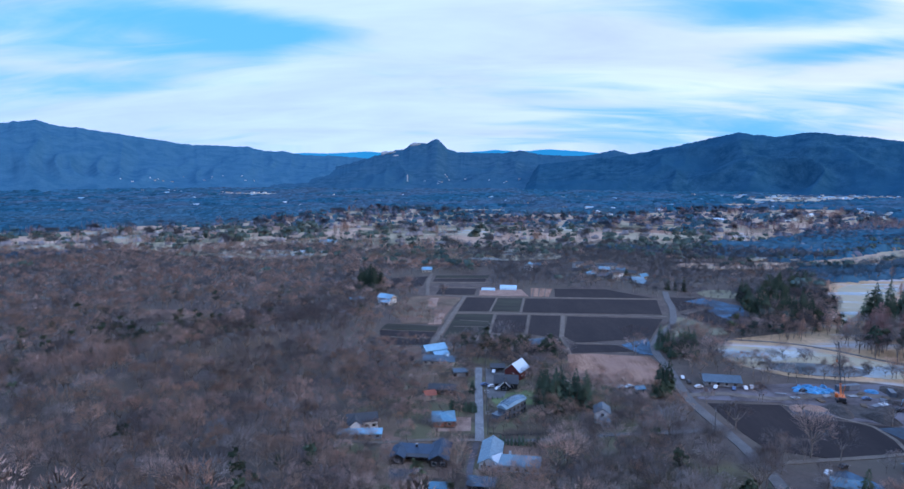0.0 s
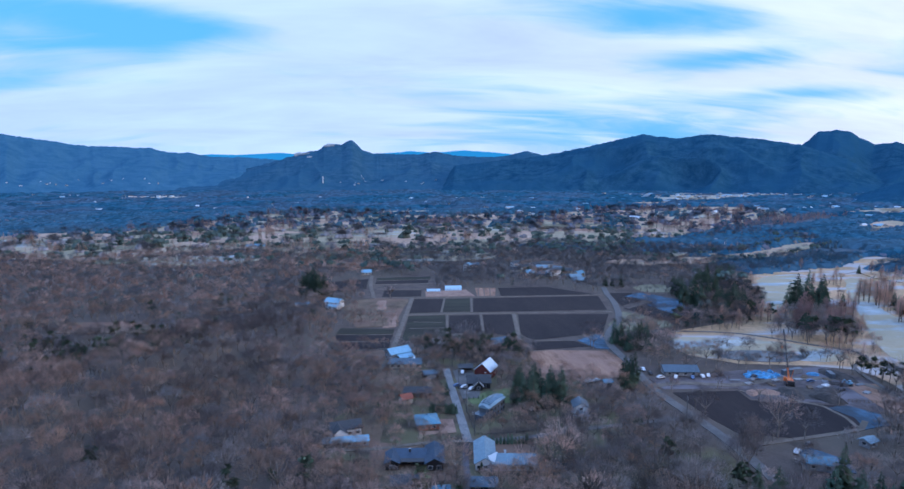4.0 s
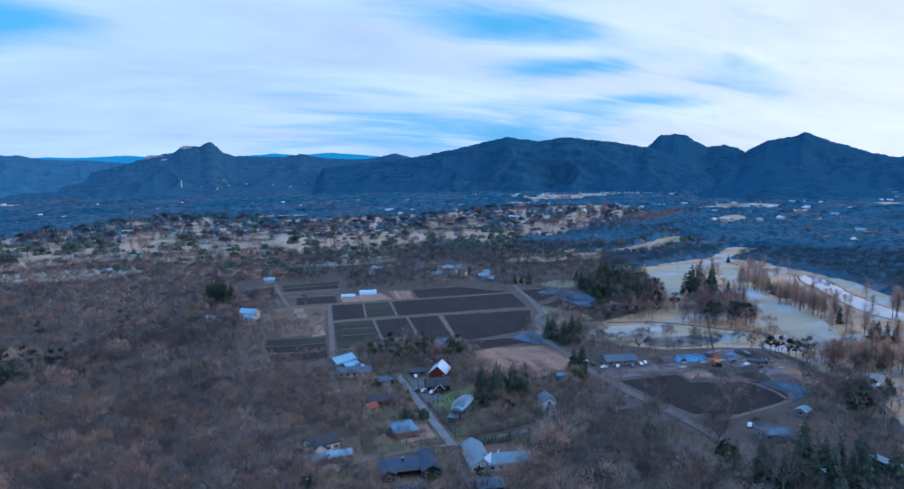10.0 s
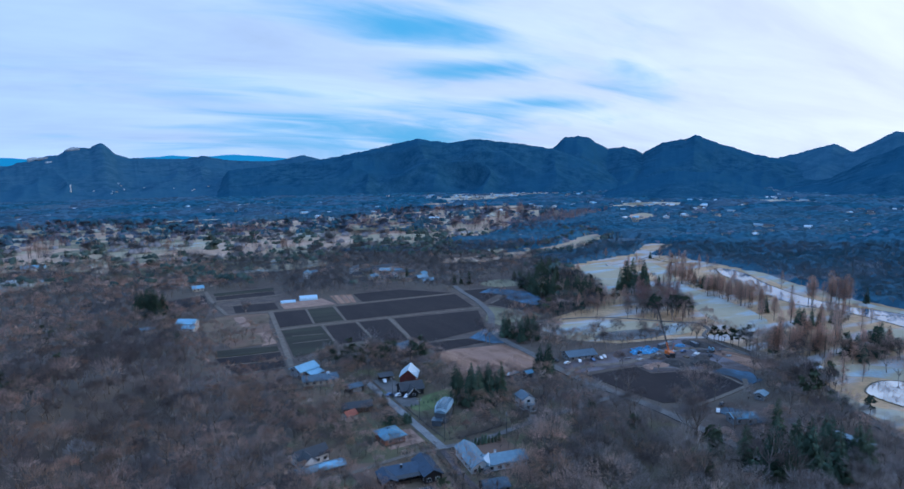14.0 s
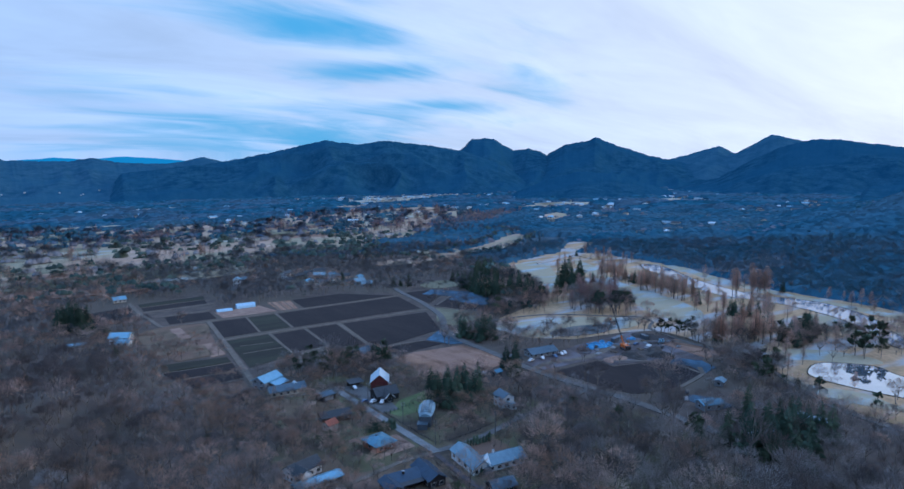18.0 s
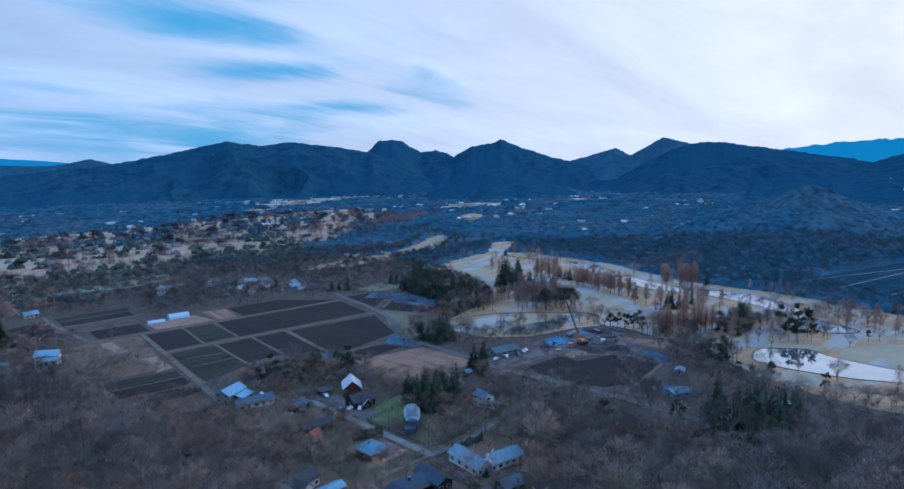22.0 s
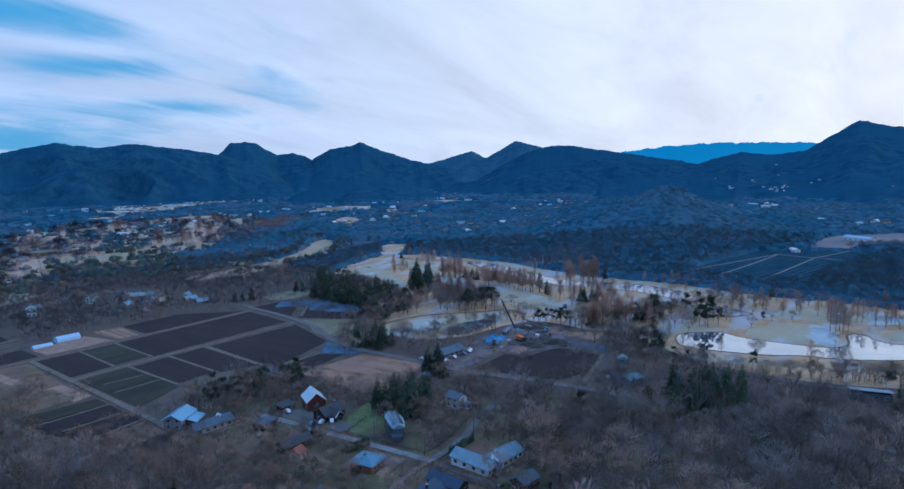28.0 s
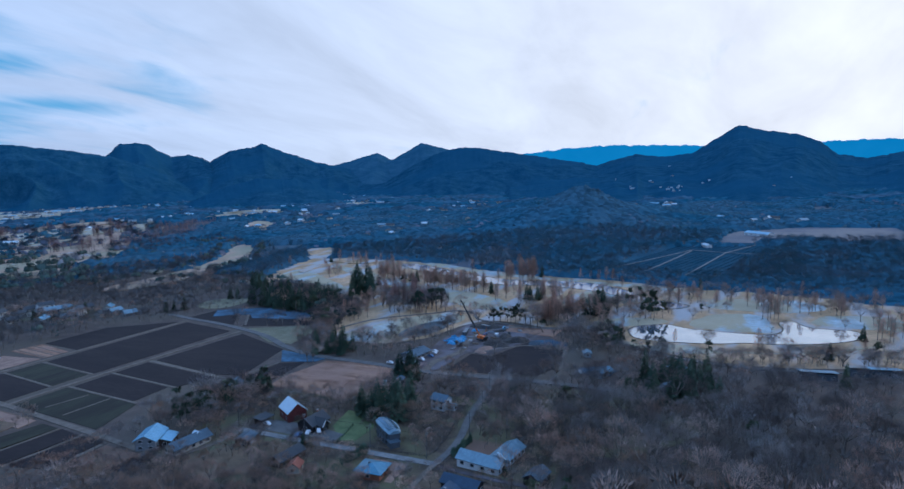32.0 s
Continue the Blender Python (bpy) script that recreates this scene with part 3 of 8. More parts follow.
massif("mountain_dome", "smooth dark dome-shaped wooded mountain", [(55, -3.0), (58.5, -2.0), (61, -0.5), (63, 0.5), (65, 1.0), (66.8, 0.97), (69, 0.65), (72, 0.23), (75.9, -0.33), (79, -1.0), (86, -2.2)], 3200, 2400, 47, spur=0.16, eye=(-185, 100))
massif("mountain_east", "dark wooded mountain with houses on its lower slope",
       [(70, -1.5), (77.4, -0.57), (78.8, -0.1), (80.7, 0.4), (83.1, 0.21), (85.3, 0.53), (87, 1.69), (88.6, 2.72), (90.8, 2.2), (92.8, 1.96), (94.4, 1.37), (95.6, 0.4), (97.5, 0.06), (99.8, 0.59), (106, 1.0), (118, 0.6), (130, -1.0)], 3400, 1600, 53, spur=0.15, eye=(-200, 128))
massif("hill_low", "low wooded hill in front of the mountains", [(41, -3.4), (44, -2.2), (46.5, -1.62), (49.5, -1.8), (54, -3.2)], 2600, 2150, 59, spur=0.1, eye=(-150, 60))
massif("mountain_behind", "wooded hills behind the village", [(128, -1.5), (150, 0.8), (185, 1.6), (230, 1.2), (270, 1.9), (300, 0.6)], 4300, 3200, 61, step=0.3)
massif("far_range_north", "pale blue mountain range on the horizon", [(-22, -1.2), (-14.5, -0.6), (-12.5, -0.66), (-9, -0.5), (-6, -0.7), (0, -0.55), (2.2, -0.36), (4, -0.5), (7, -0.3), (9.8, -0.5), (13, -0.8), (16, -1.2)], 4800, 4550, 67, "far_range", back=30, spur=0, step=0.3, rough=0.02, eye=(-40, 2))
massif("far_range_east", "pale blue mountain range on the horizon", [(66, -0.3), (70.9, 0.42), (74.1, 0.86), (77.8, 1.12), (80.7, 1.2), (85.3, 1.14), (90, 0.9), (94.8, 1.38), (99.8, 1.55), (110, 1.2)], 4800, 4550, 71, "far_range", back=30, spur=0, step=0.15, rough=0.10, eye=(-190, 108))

# ------------------------------------------------------------------ fields and tracks
OPEN = []


def field(name, points, mat, label, lift=0.16, category="field", margin=True, **more):
    if margin:
        OPEN.append(points)
    return patch(name, points, M[mat], label, lift, category, **more)


FIELDS = [
    ("soil", [(-12, 527), (12, 525), (5, 474), (-18, 474)]), ("soil_green", [(14, 525), (34, 524), (28, 474), (7, 474)]),
    ("soil", [(37, 524), (144, 522), (133, 468), (30, 472)]), ("soil_green", [(-19, 463), (8, 463), (3, 404), (-26, 393)]),
    ("soil", [(11, 461), (33, 461), (27, 410), (5, 409)]), ("soil", [(36, 461), (57, 460), (48, 398), (29, 406)]),
    ("soil", [(62, 459), (129, 453), (106, 399), (57, 386), (52, 402)]), ("soil", [(54, 382), (81, 381), (88, 368), (50, 363)]),
    ("soil_green", [(-66, 428), (-30, 424), (-31, 412), (-68, 412)]), ("soil", [(-68, 409), (-31, 409), (-33, 395), (-66, 395)]), ("soil", [(-65, 392), (-33, 392), (-34, 378), (-60, 376)]),
    ("soil", [(-88, 622), (-53, 634), (-54, 582), (-84, 563)]), ("soil_green", [(-45, 640), (10, 643), (7, 627), (-45, 625)]), ("soil", [(-45, 621), (6, 623), (4, 606), (-46, 604)]),
    ("soil", [(-37, 569), (-4, 567), (-6, 539), (-39, 540)]), ("soil", [(66, 570), (112, 569), (143, 530), (62, 532)]),
    ("soil", [(158, 534), (185, 531), (178, 504), (149, 480)]), ("soil", [(147, 470), (181, 493), (210, 448), (165, 424)]),
    ("soil", [(101, 283), (133, 282), (132, 269), (148, 264), (168, 258), (173, 246), (153, 230), (128, 226), (106, 234), (103, 250)]),
]
for mat, pts in FIELDS:
    field("field", pts, mat, "ploughed field of dark bare soil" if mat == "soil" else "dark field with faint green rows of old crops")
OPEN.append([(-22, 532), (150, 530), (136, 455), (104, 392), (52, 360), (-30, 388)])
OPEN.append([(-70, 430), (-28, 428), (-33, 372), (-66, 372)])
OPEN.append([(-92, 636), (14, 650), (6, 536), (-46, 536)])
OPEN.append([(0, 572), (118, 573), (150, 528), (0, 528)])

field("village_ground", [(-45, 345), (-10, 352), (60, 345), (64, 238), (36, 198), (-16, 190), (-42, 194), (-62, 236), (-58, 268), (-42, 290)], "litter", "rough dry grass and leaf litter between the houses", 0.10, "grass", margin=False, ragged=3.0)
field("hamlet_yard", [(104, 690), (150, 694), (158, 640), (148, 604), (122, 618), (108, 650)], "litter", "pale yards and gardens of the hamlet", 0.2, "yard", ragged=3.0)
field("clearing", [(-262, 470), (-205, 468), (-194, 442), (-250, 436)], "dry_grass", "pinkish bare clearing in the wood", 0.3, "clearing", ragged=3.0)
field("stubble_field", [(48, 360), (62, 362), (94, 357), (98, 334), (93, 312), (66, 304), (43, 310)], "stubble", "pinkish tan stubble field with faint rows", category="field")
field("frosted_grass", [(84, 382), (104, 398), (100, 372), (97, 360), (90, 363)], "frost", "blue-green frosted grass beside the road", 0.24, "grass")
field("frosted_grass", [(165, 518), (185, 531), (205, 500), (215, 452), (197, 462), (183, 490)], "frost", "blue-green frosted grass beside the road", 0.26, "grass", ragged=2.0)
field("frosted_grass", [(170, 482), (181, 492), (209, 449), (184, 434), (176, 452)], "frost", "blue-green frost on the dark field", 0.22, "grass", margin=False, ragged=2.0)
field("grass_verge", [(143, 461), (162, 424), (160, 410), (118, 402), (117, 420)], "pale_turf", "pale dry grass at the field corner", 0.14, "grass")
field("meadow", [(185, 560), (215, 575), (240, 548), (220, 530), (190, 532)], "pale_turf", "pale mown meadow among trees", 0.14, "grass", rounds=2)
field("rough_grass", [(-40, 534), (-17, 527), (-29, 434), (-55, 432), (-66, 460), (-68, 505), (-58, 528)], "dry_grass", "rough dry grass with reddish bare earth", 0.13, "grass", ragged=3.5)
field("rough_grass", [(-60, 372), (-36, 374), (-37, 345), (-55, 342)], "dry_grass", "rough dry grass with reddish bare earth", 0.13, "grass", ragged=1.5)
field("rough_grass", [(-38, 333), (-9, 322), (-9, 296), (-30, 296), (-44, 310)], "dry_grass", "rough dry grass with reddish bare earth", 0.13, "grass", ragged=1.5)
field("sand_patch", [(-43, 524), (-36, 523), (-35, 488), (-42, 487)], "garden_soil", "orange bare sand beside the lane", 0.20, "sand", ragged=1.2)
field("red_earth", [(-37, 464), (-27, 464), (-29, 431), (-38, 430)], "garden_soil", "reddish bare earth beside the lane", 0.20, "soil", ragged=1.5)
field("slatted_plot", [(-51, 342), (-39, 343), (-40, 353), (-51, 352)], "soil", "small dark bed with pale rows", 0.20, "garden")
field("garden_plot", [(-1, 562), (36, 566), (40, 534), (-2, 536)], "garden_soil", "reddish bare plot in front of the tunnels", 0.14, "soil")
field("crop_plot", [(45, 573), (64, 570), (57, 533), (42, 534)], "stubble", "small striped vegetable plot", 0.17, "field")
field("garden", [(-16, 262), (-7, 262), (-7, 247), (-22, 246), (-22, 249), (-14, 250)], "garden_soil", "reddish bare earth garden beside the house", 0.14, "garden")
field("lawn", [(14, 296), (32, 300), (30, 278), (4, 278), (2, 284)], "lawn", "short green lawn", 0.14, "grass")
field("garden", [(3, 234), (3, 258), (20, 262), (42, 258), (34, 246), (20, 243)], "litter", "rough grass garden behind a fence", 0.13, "garden", ragged=2.5)
field("garden", [(6, 236), (22, 236), (22, 221), (6, 221)], "dry_grass", "dry grass yard in the angle of the house", 0.13, "garden", ragged=1.2)
field("garden", [(-42, 240), (-9, 236), (-12, 206), (-40, 206)], "dry_grass", "dry grass round the dark house", 0.13, "garden", ragged=1.2)
field("garden", [(-58, 262), (-36, 262), (-38, 236), (-60, 240)], "dry_grass", "dry grass among bare shrubs", 0.13, "garden", ragged=1.5)
field("parking_yard", [(0, 330), (0, 286), (8, 286), (12, 308), (10, 330)], "asphalt", "asphalt yard with parked cars", 0.15, "yard")
field("building_site", [(98, 304), (154, 313), (199, 313), (207, 290), (202, 256), (178, 247), (170, 260), (149, 266), (134, 271), (135, 285), (99, 288)], "yard", "muddy brown building site with tracks", 0.14, "building site")
field("frosted_garden", [(118, 216), (126, 217), (132, 206), (128, 196), (119, 198)], "frost", "blue-green frosted garden beside the hut", 0.20, "grass", ragged=1.0)
field("frosted_grass", [(161, 256), (171, 257), (178, 246), (172, 234), (160, 232), (164, 244)], "frost", "blue-green frosted grass at the field edge", 0.22, "grass", ragged=1.0)
field("dug_ground", [(147, 281), (163, 285), (178, 274), (170, 262), (150, 272)], "spoil", "dark dug ground on the building site", 0.22, "soil", ragged=1.2)
field("gravel_yard", [(190, 286), (206, 284), (207, 246), (184, 247)], "stubble", "pale pinkish gravel yard on the building site", 0.22, "yard", ragged=0.8)
field("rough_meadow", [(24, 225), (70, 232), (92, 220), (90, 165), (60, 150), (24, 170)], "litter", "rough brown meadow overgrown with shrubs", 0.12, "grass", margin=False, ragged=2.0)

for pts, w in (([(-23, 467), (29, 466), (134, 460)], 3.0), ([(-46, 536), (-14, 531), (35, 529.5), (149, 526)], 3.2), ([(13, 526), (6, 473)], 1.8), ([(35.5, 525), (29, 471)], 1.8),
               ([(9.5, 464), (4, 405)], 2.0), ([(34.5, 463), (28, 405)], 2.0), ([(59.5, 462), (50, 400)], 3.6), ([(57, 385), (82, 382)], 2.0), ([(-16, 444), (4, 440)], 1.2), ([(-20, 425), (4, 424)], 1.2),
               ([(-68, 410.5), (-31, 410.5)], 1.6), ([(-66, 393.5), (-33, 393.5)], 1.6), ([(-60, 374), (-34, 376)], 2.4), ([(-49, 600), (8, 600)], 3.4), ([(-45, 623), (8, 625)], 1.4), ([(-40, 572), (-2, 574)], 2.5),
               ([(-50, 655), (-50, 600), (-47, 553), (-46, 536)], 4.0), ([(48, 572), (43, 533)], 1.0), ([(53, 572), (48, 533)], 1.0), ([(58.5, 571), (53, 533)], 1.0), ([(50, 360), (49, 400)], 2.4),
               ([(104, 222), (158, 232), (166, 240)], 3.0), ([(-28, 480), (-60, 484), (-90, 500)], 2.2), ([(134, 282), (160, 258), (158, 234)], 2.0), ([(150, 470), (180, 494)], 2.2)):
    ribbon("farm_track", pts, w * 0.82, M["track"], "pale dirt track between the fields", 0.24, "track", 12.0)
ribbon("lane", [(-36.5, 335), (-36, 345), (-31, 380), (-21, 466), (-14, 531)], 3.4, M["track"], "grey-brown gravel lane beside the fields", 0.27, "lane")
ribbon("road", [(162, 560), (154, 527), (147, 490), (131, 437), (111, 400), (101, 370), (98, 330), (94, 290), (96, 258), (98, 229), (97, 195), (93, 150), (84, 60), (70, -60), (20, -300)], 4.8, M["asphalt"], "grey asphalt country road with a long bend", 0.30, "road")
ribbon("street", [(-3.4, 332), (-3.5, 290), (-3.5, 237)], 3.6, M["concrete"], "pale grey village street", 0.31, "street")
ribbon("street", [(-3, 238), (8, 237.5), (22, 239), (42, 244), (58, 246.5), (76, 249), (95, 252)], 3.2, M["asphalt"], "pale grey village street", 0.29, "street")
ribbon("lane", [(-3, 238), (-20, 238), (-42, 234), (-62, 236)], 2.4, M["track"], "grey-brown dirt lane", 0.26, "lane")
ribbon("lane", [(-4.5, 236), (-7, 215), (-8, 190), (-10, 150), (-12, 60), (-16, -90), (-24, -320)], 2.3, M["yard"], "rutted dirt lane", 0.27, "lane")
ribbon("lane", [(-2, 331), (-16, 331), (-36, 338)], 3.2, M["track"], "pale grey lane past the farmhouses", 0.27, "lane")
ribbon("lane", [(96, 293), (112, 296), (135, 290), (165, 296), (196, 290), (205, 262), (206, 240)], 4.5, M["track"], "muddy site road", 0.25, "lane")
ribbon("golf_path", [(134, 400), (190, 388), (225, 352), (238, 337), (231, 321), (216, 312), (207, 284), (203, 256), (208, 238), (180, 200), (160, 168), (154, 120), (168, 62), (190, -40)], 2.4, M["asphalt"], "dark narrow path along the golf course", 0.34, "path")

# ------------------------------------------------------------------ golf courses and water
GOLF_EAST = [(134, 390), (230, 428), (292, 545), (318, 604), (385, 632), (440, 650), (482, 600), (474, 515), (462, 470), (440, 420), (425, 380), (408, 335), (403, 290), (398, 248), (383, 212), (372, 170), (367, 128), (355, 83), (339, 50), (300, -80), (182, -80), (176, 62), (157, 123), (163, 168), (187, 205), (210, 241), (206, 256), (217, 290), (212, 312), (139, 328)]
GOLF_NORTH = [(-980, 740), (-560, 800), (-488, 832), (-380, 805), (-353, 831), (-297, 885), (-208, 912), (-130, 825), (-57, 842), (6, 900), (70, 868), (130, 880), (190, 905), (235, 885), (285, 860), (330, 915), (400, 935), (470, 1000), (545, 1080), (640, 1190), (830, 1300), (930, 1480), (800, 1720), (505, 1640), (324, 1512), (188, 1519), (24, 1526), (-190, 1740), (-300, 1660), (-402, 1438), (-500, 1204), (-643, 1176), (-709, 1042), (-980, 1000)]
field("golf_course", GOLF_EAST, "golf", "tan winter turf of a golf course", 0.10, "golf course", margin=False, cut=3, rounds=1)
field("golf_course", GOLF_NORTH, "golf_north", "tan and pinkish winter turf of a golf course dotted with trees", 0.5, "golf course", margin=False, cut=5, rounds=1)
FAIRWAYS = [
    [(134, 386), (180, 377), (218, 357), (233, 331), (210, 318), (176, 334), (150, 336), (139, 345)], [(333, 601), (407, 616), (345, 540), (300, 480), (250, 436), (268, 480), (300, 540)],
    [(431, 602), (398, 520), (345, 460), (315, 369), (285, 314), (242, 299), (255, 345), (300, 410), (360, 510)], [(190, 172), (180, 190), (192, 206), (175, 198), (170, 170), (180, 140), (190, 110), (212, 74), (225, 60), (200, 84), (187, 120), (182, 150)],
    [(240, 172), (262, 168), (284, 150), (284, 125), (262, 122), (244, 119), (232, 122), (230, 140), (232, 158)], [(206, 233), (233, 231), (247, 218), (254, 197), (250, 186), (242, 184), (231, 199), (221, 216), (203, 226)],
    [(455, 490), (470, 470), (430, 410), (400, 330), (385, 250), (365, 180), (352, 160), (365, 230), (383, 300), (405, 388), (430, 428)], [(300, 170), (330, 160), (345, 120), (330, 80), (300, 90), (290, 130)],
    [(262, 100), (290, 92), (300, 60), (290, 30), (262, 40), (258, 70)], [(288, 250), (330, 270), (345, 250), (330, 215), (300, 215)],
]
for pts in FAIRWAYS:
    patch("fairway", pts, M["fairway"], "frosted pale fairway", 0.20, "fairway", rounds=2, ragged=2.5)
# long strips of turf between belts of trees
STRIPS = [[(215, 708), (250, 692), (305, 692), (357, 702), (415, 712), (500, 782), (572, 840), (590, 880), (535, 857), (448, 785), (375, 752), (290, 735), (228, 735)], [(342, 578), (437, 602), (577, 684), (555, 731), (453, 642)],
          [(520, 1225), (575, 1245), (757, 1515), (760, 1610), (650, 1470)], [(235, 888), (265, 870), (285, 862), (330, 915), (372, 1030), (358, 1052), (300, 1000)], [(336, 934), (383, 931), (456, 1086), (399, 1088)], [(483, 1260), (515, 1262), (720, 1640), (700, 1680)],
          [(985, 1350), (1030, 1262), (930, 1150), (842, 1075), (815, 1130), (900, 1240)], [(480, 665), (505, 640), (488, 585), (453, 537), (436, 560), (450, 610)], [(1010, 1701), (1045, 1640), (900, 1440), (800, 1300), (790, 1330), (880, 1500)], [(418, 905), (405, 930), (372, 880), (395, 868)]]
for k, pts in enumerate(STRIPS):
    field("fairway", pts, ("golf_north", "golf", "fairway")[k % 3], "pale strip of winter turf between belts of trees", 0.9, "fairway", margin=k < 2, rounds=1, ragged=3.0)
# narrow glades between the belts of trees beyond the course
random.seed(12)
for k in range(26):
    x, y = random.uniform(130, 720), random.uniform(700, 1230)
    if 0.9 * x + 250 > y or 0.55 * x + 890 < y:
        continue
    r, w, h = random.uniform(22, 60), random.uniform(6, 13), radians(random.uniform(28, 52))
    pts = [(x + r * math.cos(a) * math.sin(h) + w * math.sin(a) * math.cos(h), y + r * math.cos(a) * math.cos(h) - w * math.sin(a) * math.sin(h)) for a in np.linspace(0, 5.4, 7)]
    field("fairway", pts, ("golf", "fairway", "golf_north")[k % 3], "narrow pale glade between belts of trees", 0.9, "fairway", margin=False, rounds=1, ragged=2.0)
random.seed(8)
for k in range(46):
    x, y = random.uniform(-700, 480), random.uniform(720, 1500)
    r = random.uniform(25, 70)
    patch("fairway", [(x + r * random.uniform(0.8, 2.2) * math.cos(a), y + r * random.uniform(0.5, 1.0) * math.sin(a)) for a in np.linspace(0, 5.4, 7)],
          M[random.choice(["fairway", "pale_turf", "pale_turf", "stubble"])], "pale winter fairway", 0.8, "fairway", rounds=2)

POND_BIG = [(198, 201), (223, 208), (236, 190), (238, 182), (230, 172), (228, 156), (226, 140), (227, 121), (241, 113), (264, 118), (271, 108), (255, 102), (251, 91), (254, 74), (238, 70), (220, 83), (205, 116), (205, 135), (197, 149), (193, 174), (194, 192)]
RIVER = [(455, 516), (449, 474), (425, 440), (401, 402), (380, 355), (374, 325), (385, 287), (372, 255), (355, 235), (343, 222), (318, 208), (306, 178), (297, 174), (281, 190), (298, 206), (333, 240), (348, 272), (357, 310), (348, 345), (370, 390), (400, 440), (420, 480)]
for pts, lab in ((POND_BIG, "large still pond reflecting the pale sky"), (RIVER, "long winding pond reflecting the sky"), ([(150, 342), (168, 350), (196, 344), (206, 333), (190, 322), (160, 328)], "half-frozen pond behind the building site")):
    OPEN.append(pts)
    tagged(patch("pond", pts, M["ice" if "frozen" in lab else "river_water" if "winding" in lab else "water"], lab, 0.30, "pond", rounds=2, flat=None), kind="structure")
OPEN.append(GOLF_EAST)
# dark trodden banks round the water
for pts, w in ((POND_BIG, 0.7), (RIVER, 1.0)):
    loop = smooth_loop(pts, 2)
    ribbon("bank", loop + loop[:1], w, M["bank"], "dark muddy bank round the pond", 0.36, "bank", 4.0)

ORCHARD_WOOD = [(417, 158), (531, 144), (707, 83), (409, 88), (449, 28)]
LANES = [[(440, 232), (530, 214), (616, 199)], [(420, 193), (510, 177), (603, 161)], [(458, 268), (540, 233), (621, 199)], [(621, 199), (607, 165), (596, 121)], [(603, 161), (660, 138), (713, 117)]]
ORCHARD = [(469, 273), (649, 222), (702, 59), (444, 140), (416, 193)]
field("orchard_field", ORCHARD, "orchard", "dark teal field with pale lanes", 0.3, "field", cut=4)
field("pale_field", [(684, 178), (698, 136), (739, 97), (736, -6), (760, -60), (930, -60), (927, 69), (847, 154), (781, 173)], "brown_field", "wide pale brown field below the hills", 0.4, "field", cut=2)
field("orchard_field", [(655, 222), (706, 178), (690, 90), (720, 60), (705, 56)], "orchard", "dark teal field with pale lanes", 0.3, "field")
for pts in LANES:
    ribbon("farm_track", pts, 1.6, M["lane"], "pale dirt track between the fields", 1.1, "track", 12.0)

CLEARINGS = []
# far clearings: middle, length along the heading, width, heading
FAR_FIELDS = [(1020, 2160, 200, 300, 70), (1330, 2350, 560, 230, 46), (1480, 2440, 420, 150, 46), (1800, 2150, 300, 330, 44), (2250, 2750, 620, 200, 42), (1990, 1720, 330, 170, 50), (2120, 1830, 240, 130, 50), (2500, 1950, 700, 120, 55), (905, 1120, 240, 70, 42), (700, 1400, 200, 60, 30),
              (20, 1620, 100, 260, 0), (-400, 2500, 220, 420, -8), (-900, 2600, 200, 500, -20), (330, 2350, 200, 260, 10), (760, 1900, 180, 160, 24), (1250, 1500, 150, 120, 50), (1650, 1300, 200, 120, 60), (-1400, 2700, 160, 500, -28), (2100, 1300, 160, 240, 62), (900, 2450, 180, 260, 24)]
random.seed(77)
for _ in range(18):
    h, d = random.uniform(24, 62), random.uniform(1750, 2850)
    FAR_FIELDS.append((PIVOT[0] + d * math.sin(radians(h)), PIVOT[1] + d * math.cos(radians(h)), random.uniform(140, 260), random.uniform(100, 300), h))
for k, (cx, cy, along, across, head) in enumerate(FAR_FIELDS):
    a = radians(head)
    loop = []
    for j in range(9):
        t = 2 * math.pi * j / 9
        u, v = along * 0.5 * math.sin(t) * (0.85 + 0.2 * math.sin(3 * j + k)), across * 0.5 * math.cos(t) * (0.9 + 0.2 * math.cos(5 * j + k))
        loop.append((cx + u * math.sin(a) + v * math.cos(a), cy + u * math.cos(a) - v * math.sin(a)))
    CLEARINGS.append(loop)
    patch("far_field", loop, M[("fairway", "fairway", "golf_north")[k % 3]], "distant pale frosted field among woods", 2.5, "field", rounds=1)
# ------------------------------------------------------------------ buildings
def gable_roof(w, d, h, rise, over, thick=0.22):
    """Roof over a w x d plan, ridge along x."""
    bm = bmesh.new()
    hw, hd = w / 2 + over, d / 2 + over
    drop = rise * over / (d / 2)
    prof = [(-hd, h - drop), (0, h + rise), (hd, h - drop), (hd, h - drop + thick), (0, h + rise + thick * 1.15), (-hd, h - drop + thick)]
    a = [bm.verts.new((-hw, y, z)) for y, z in prof]
    b = [bm.verts.new((hw, y, z)) for y, z in prof]
    n = len(prof)
    for k in range(n):
        bm.faces.new((a[k], a[(k + 1) % n], b[(k + 1) % n], b[k]))
    for q in ((0, 1, 4, 5), (1, 2, 3, 4)):
        bm.faces.new([a[k] for k in q][::-1])
        bm.faces.new([b[k] for k in q])
    bmesh.ops.recalc_face_normals(bm, faces=bm.faces[:])
    return bm


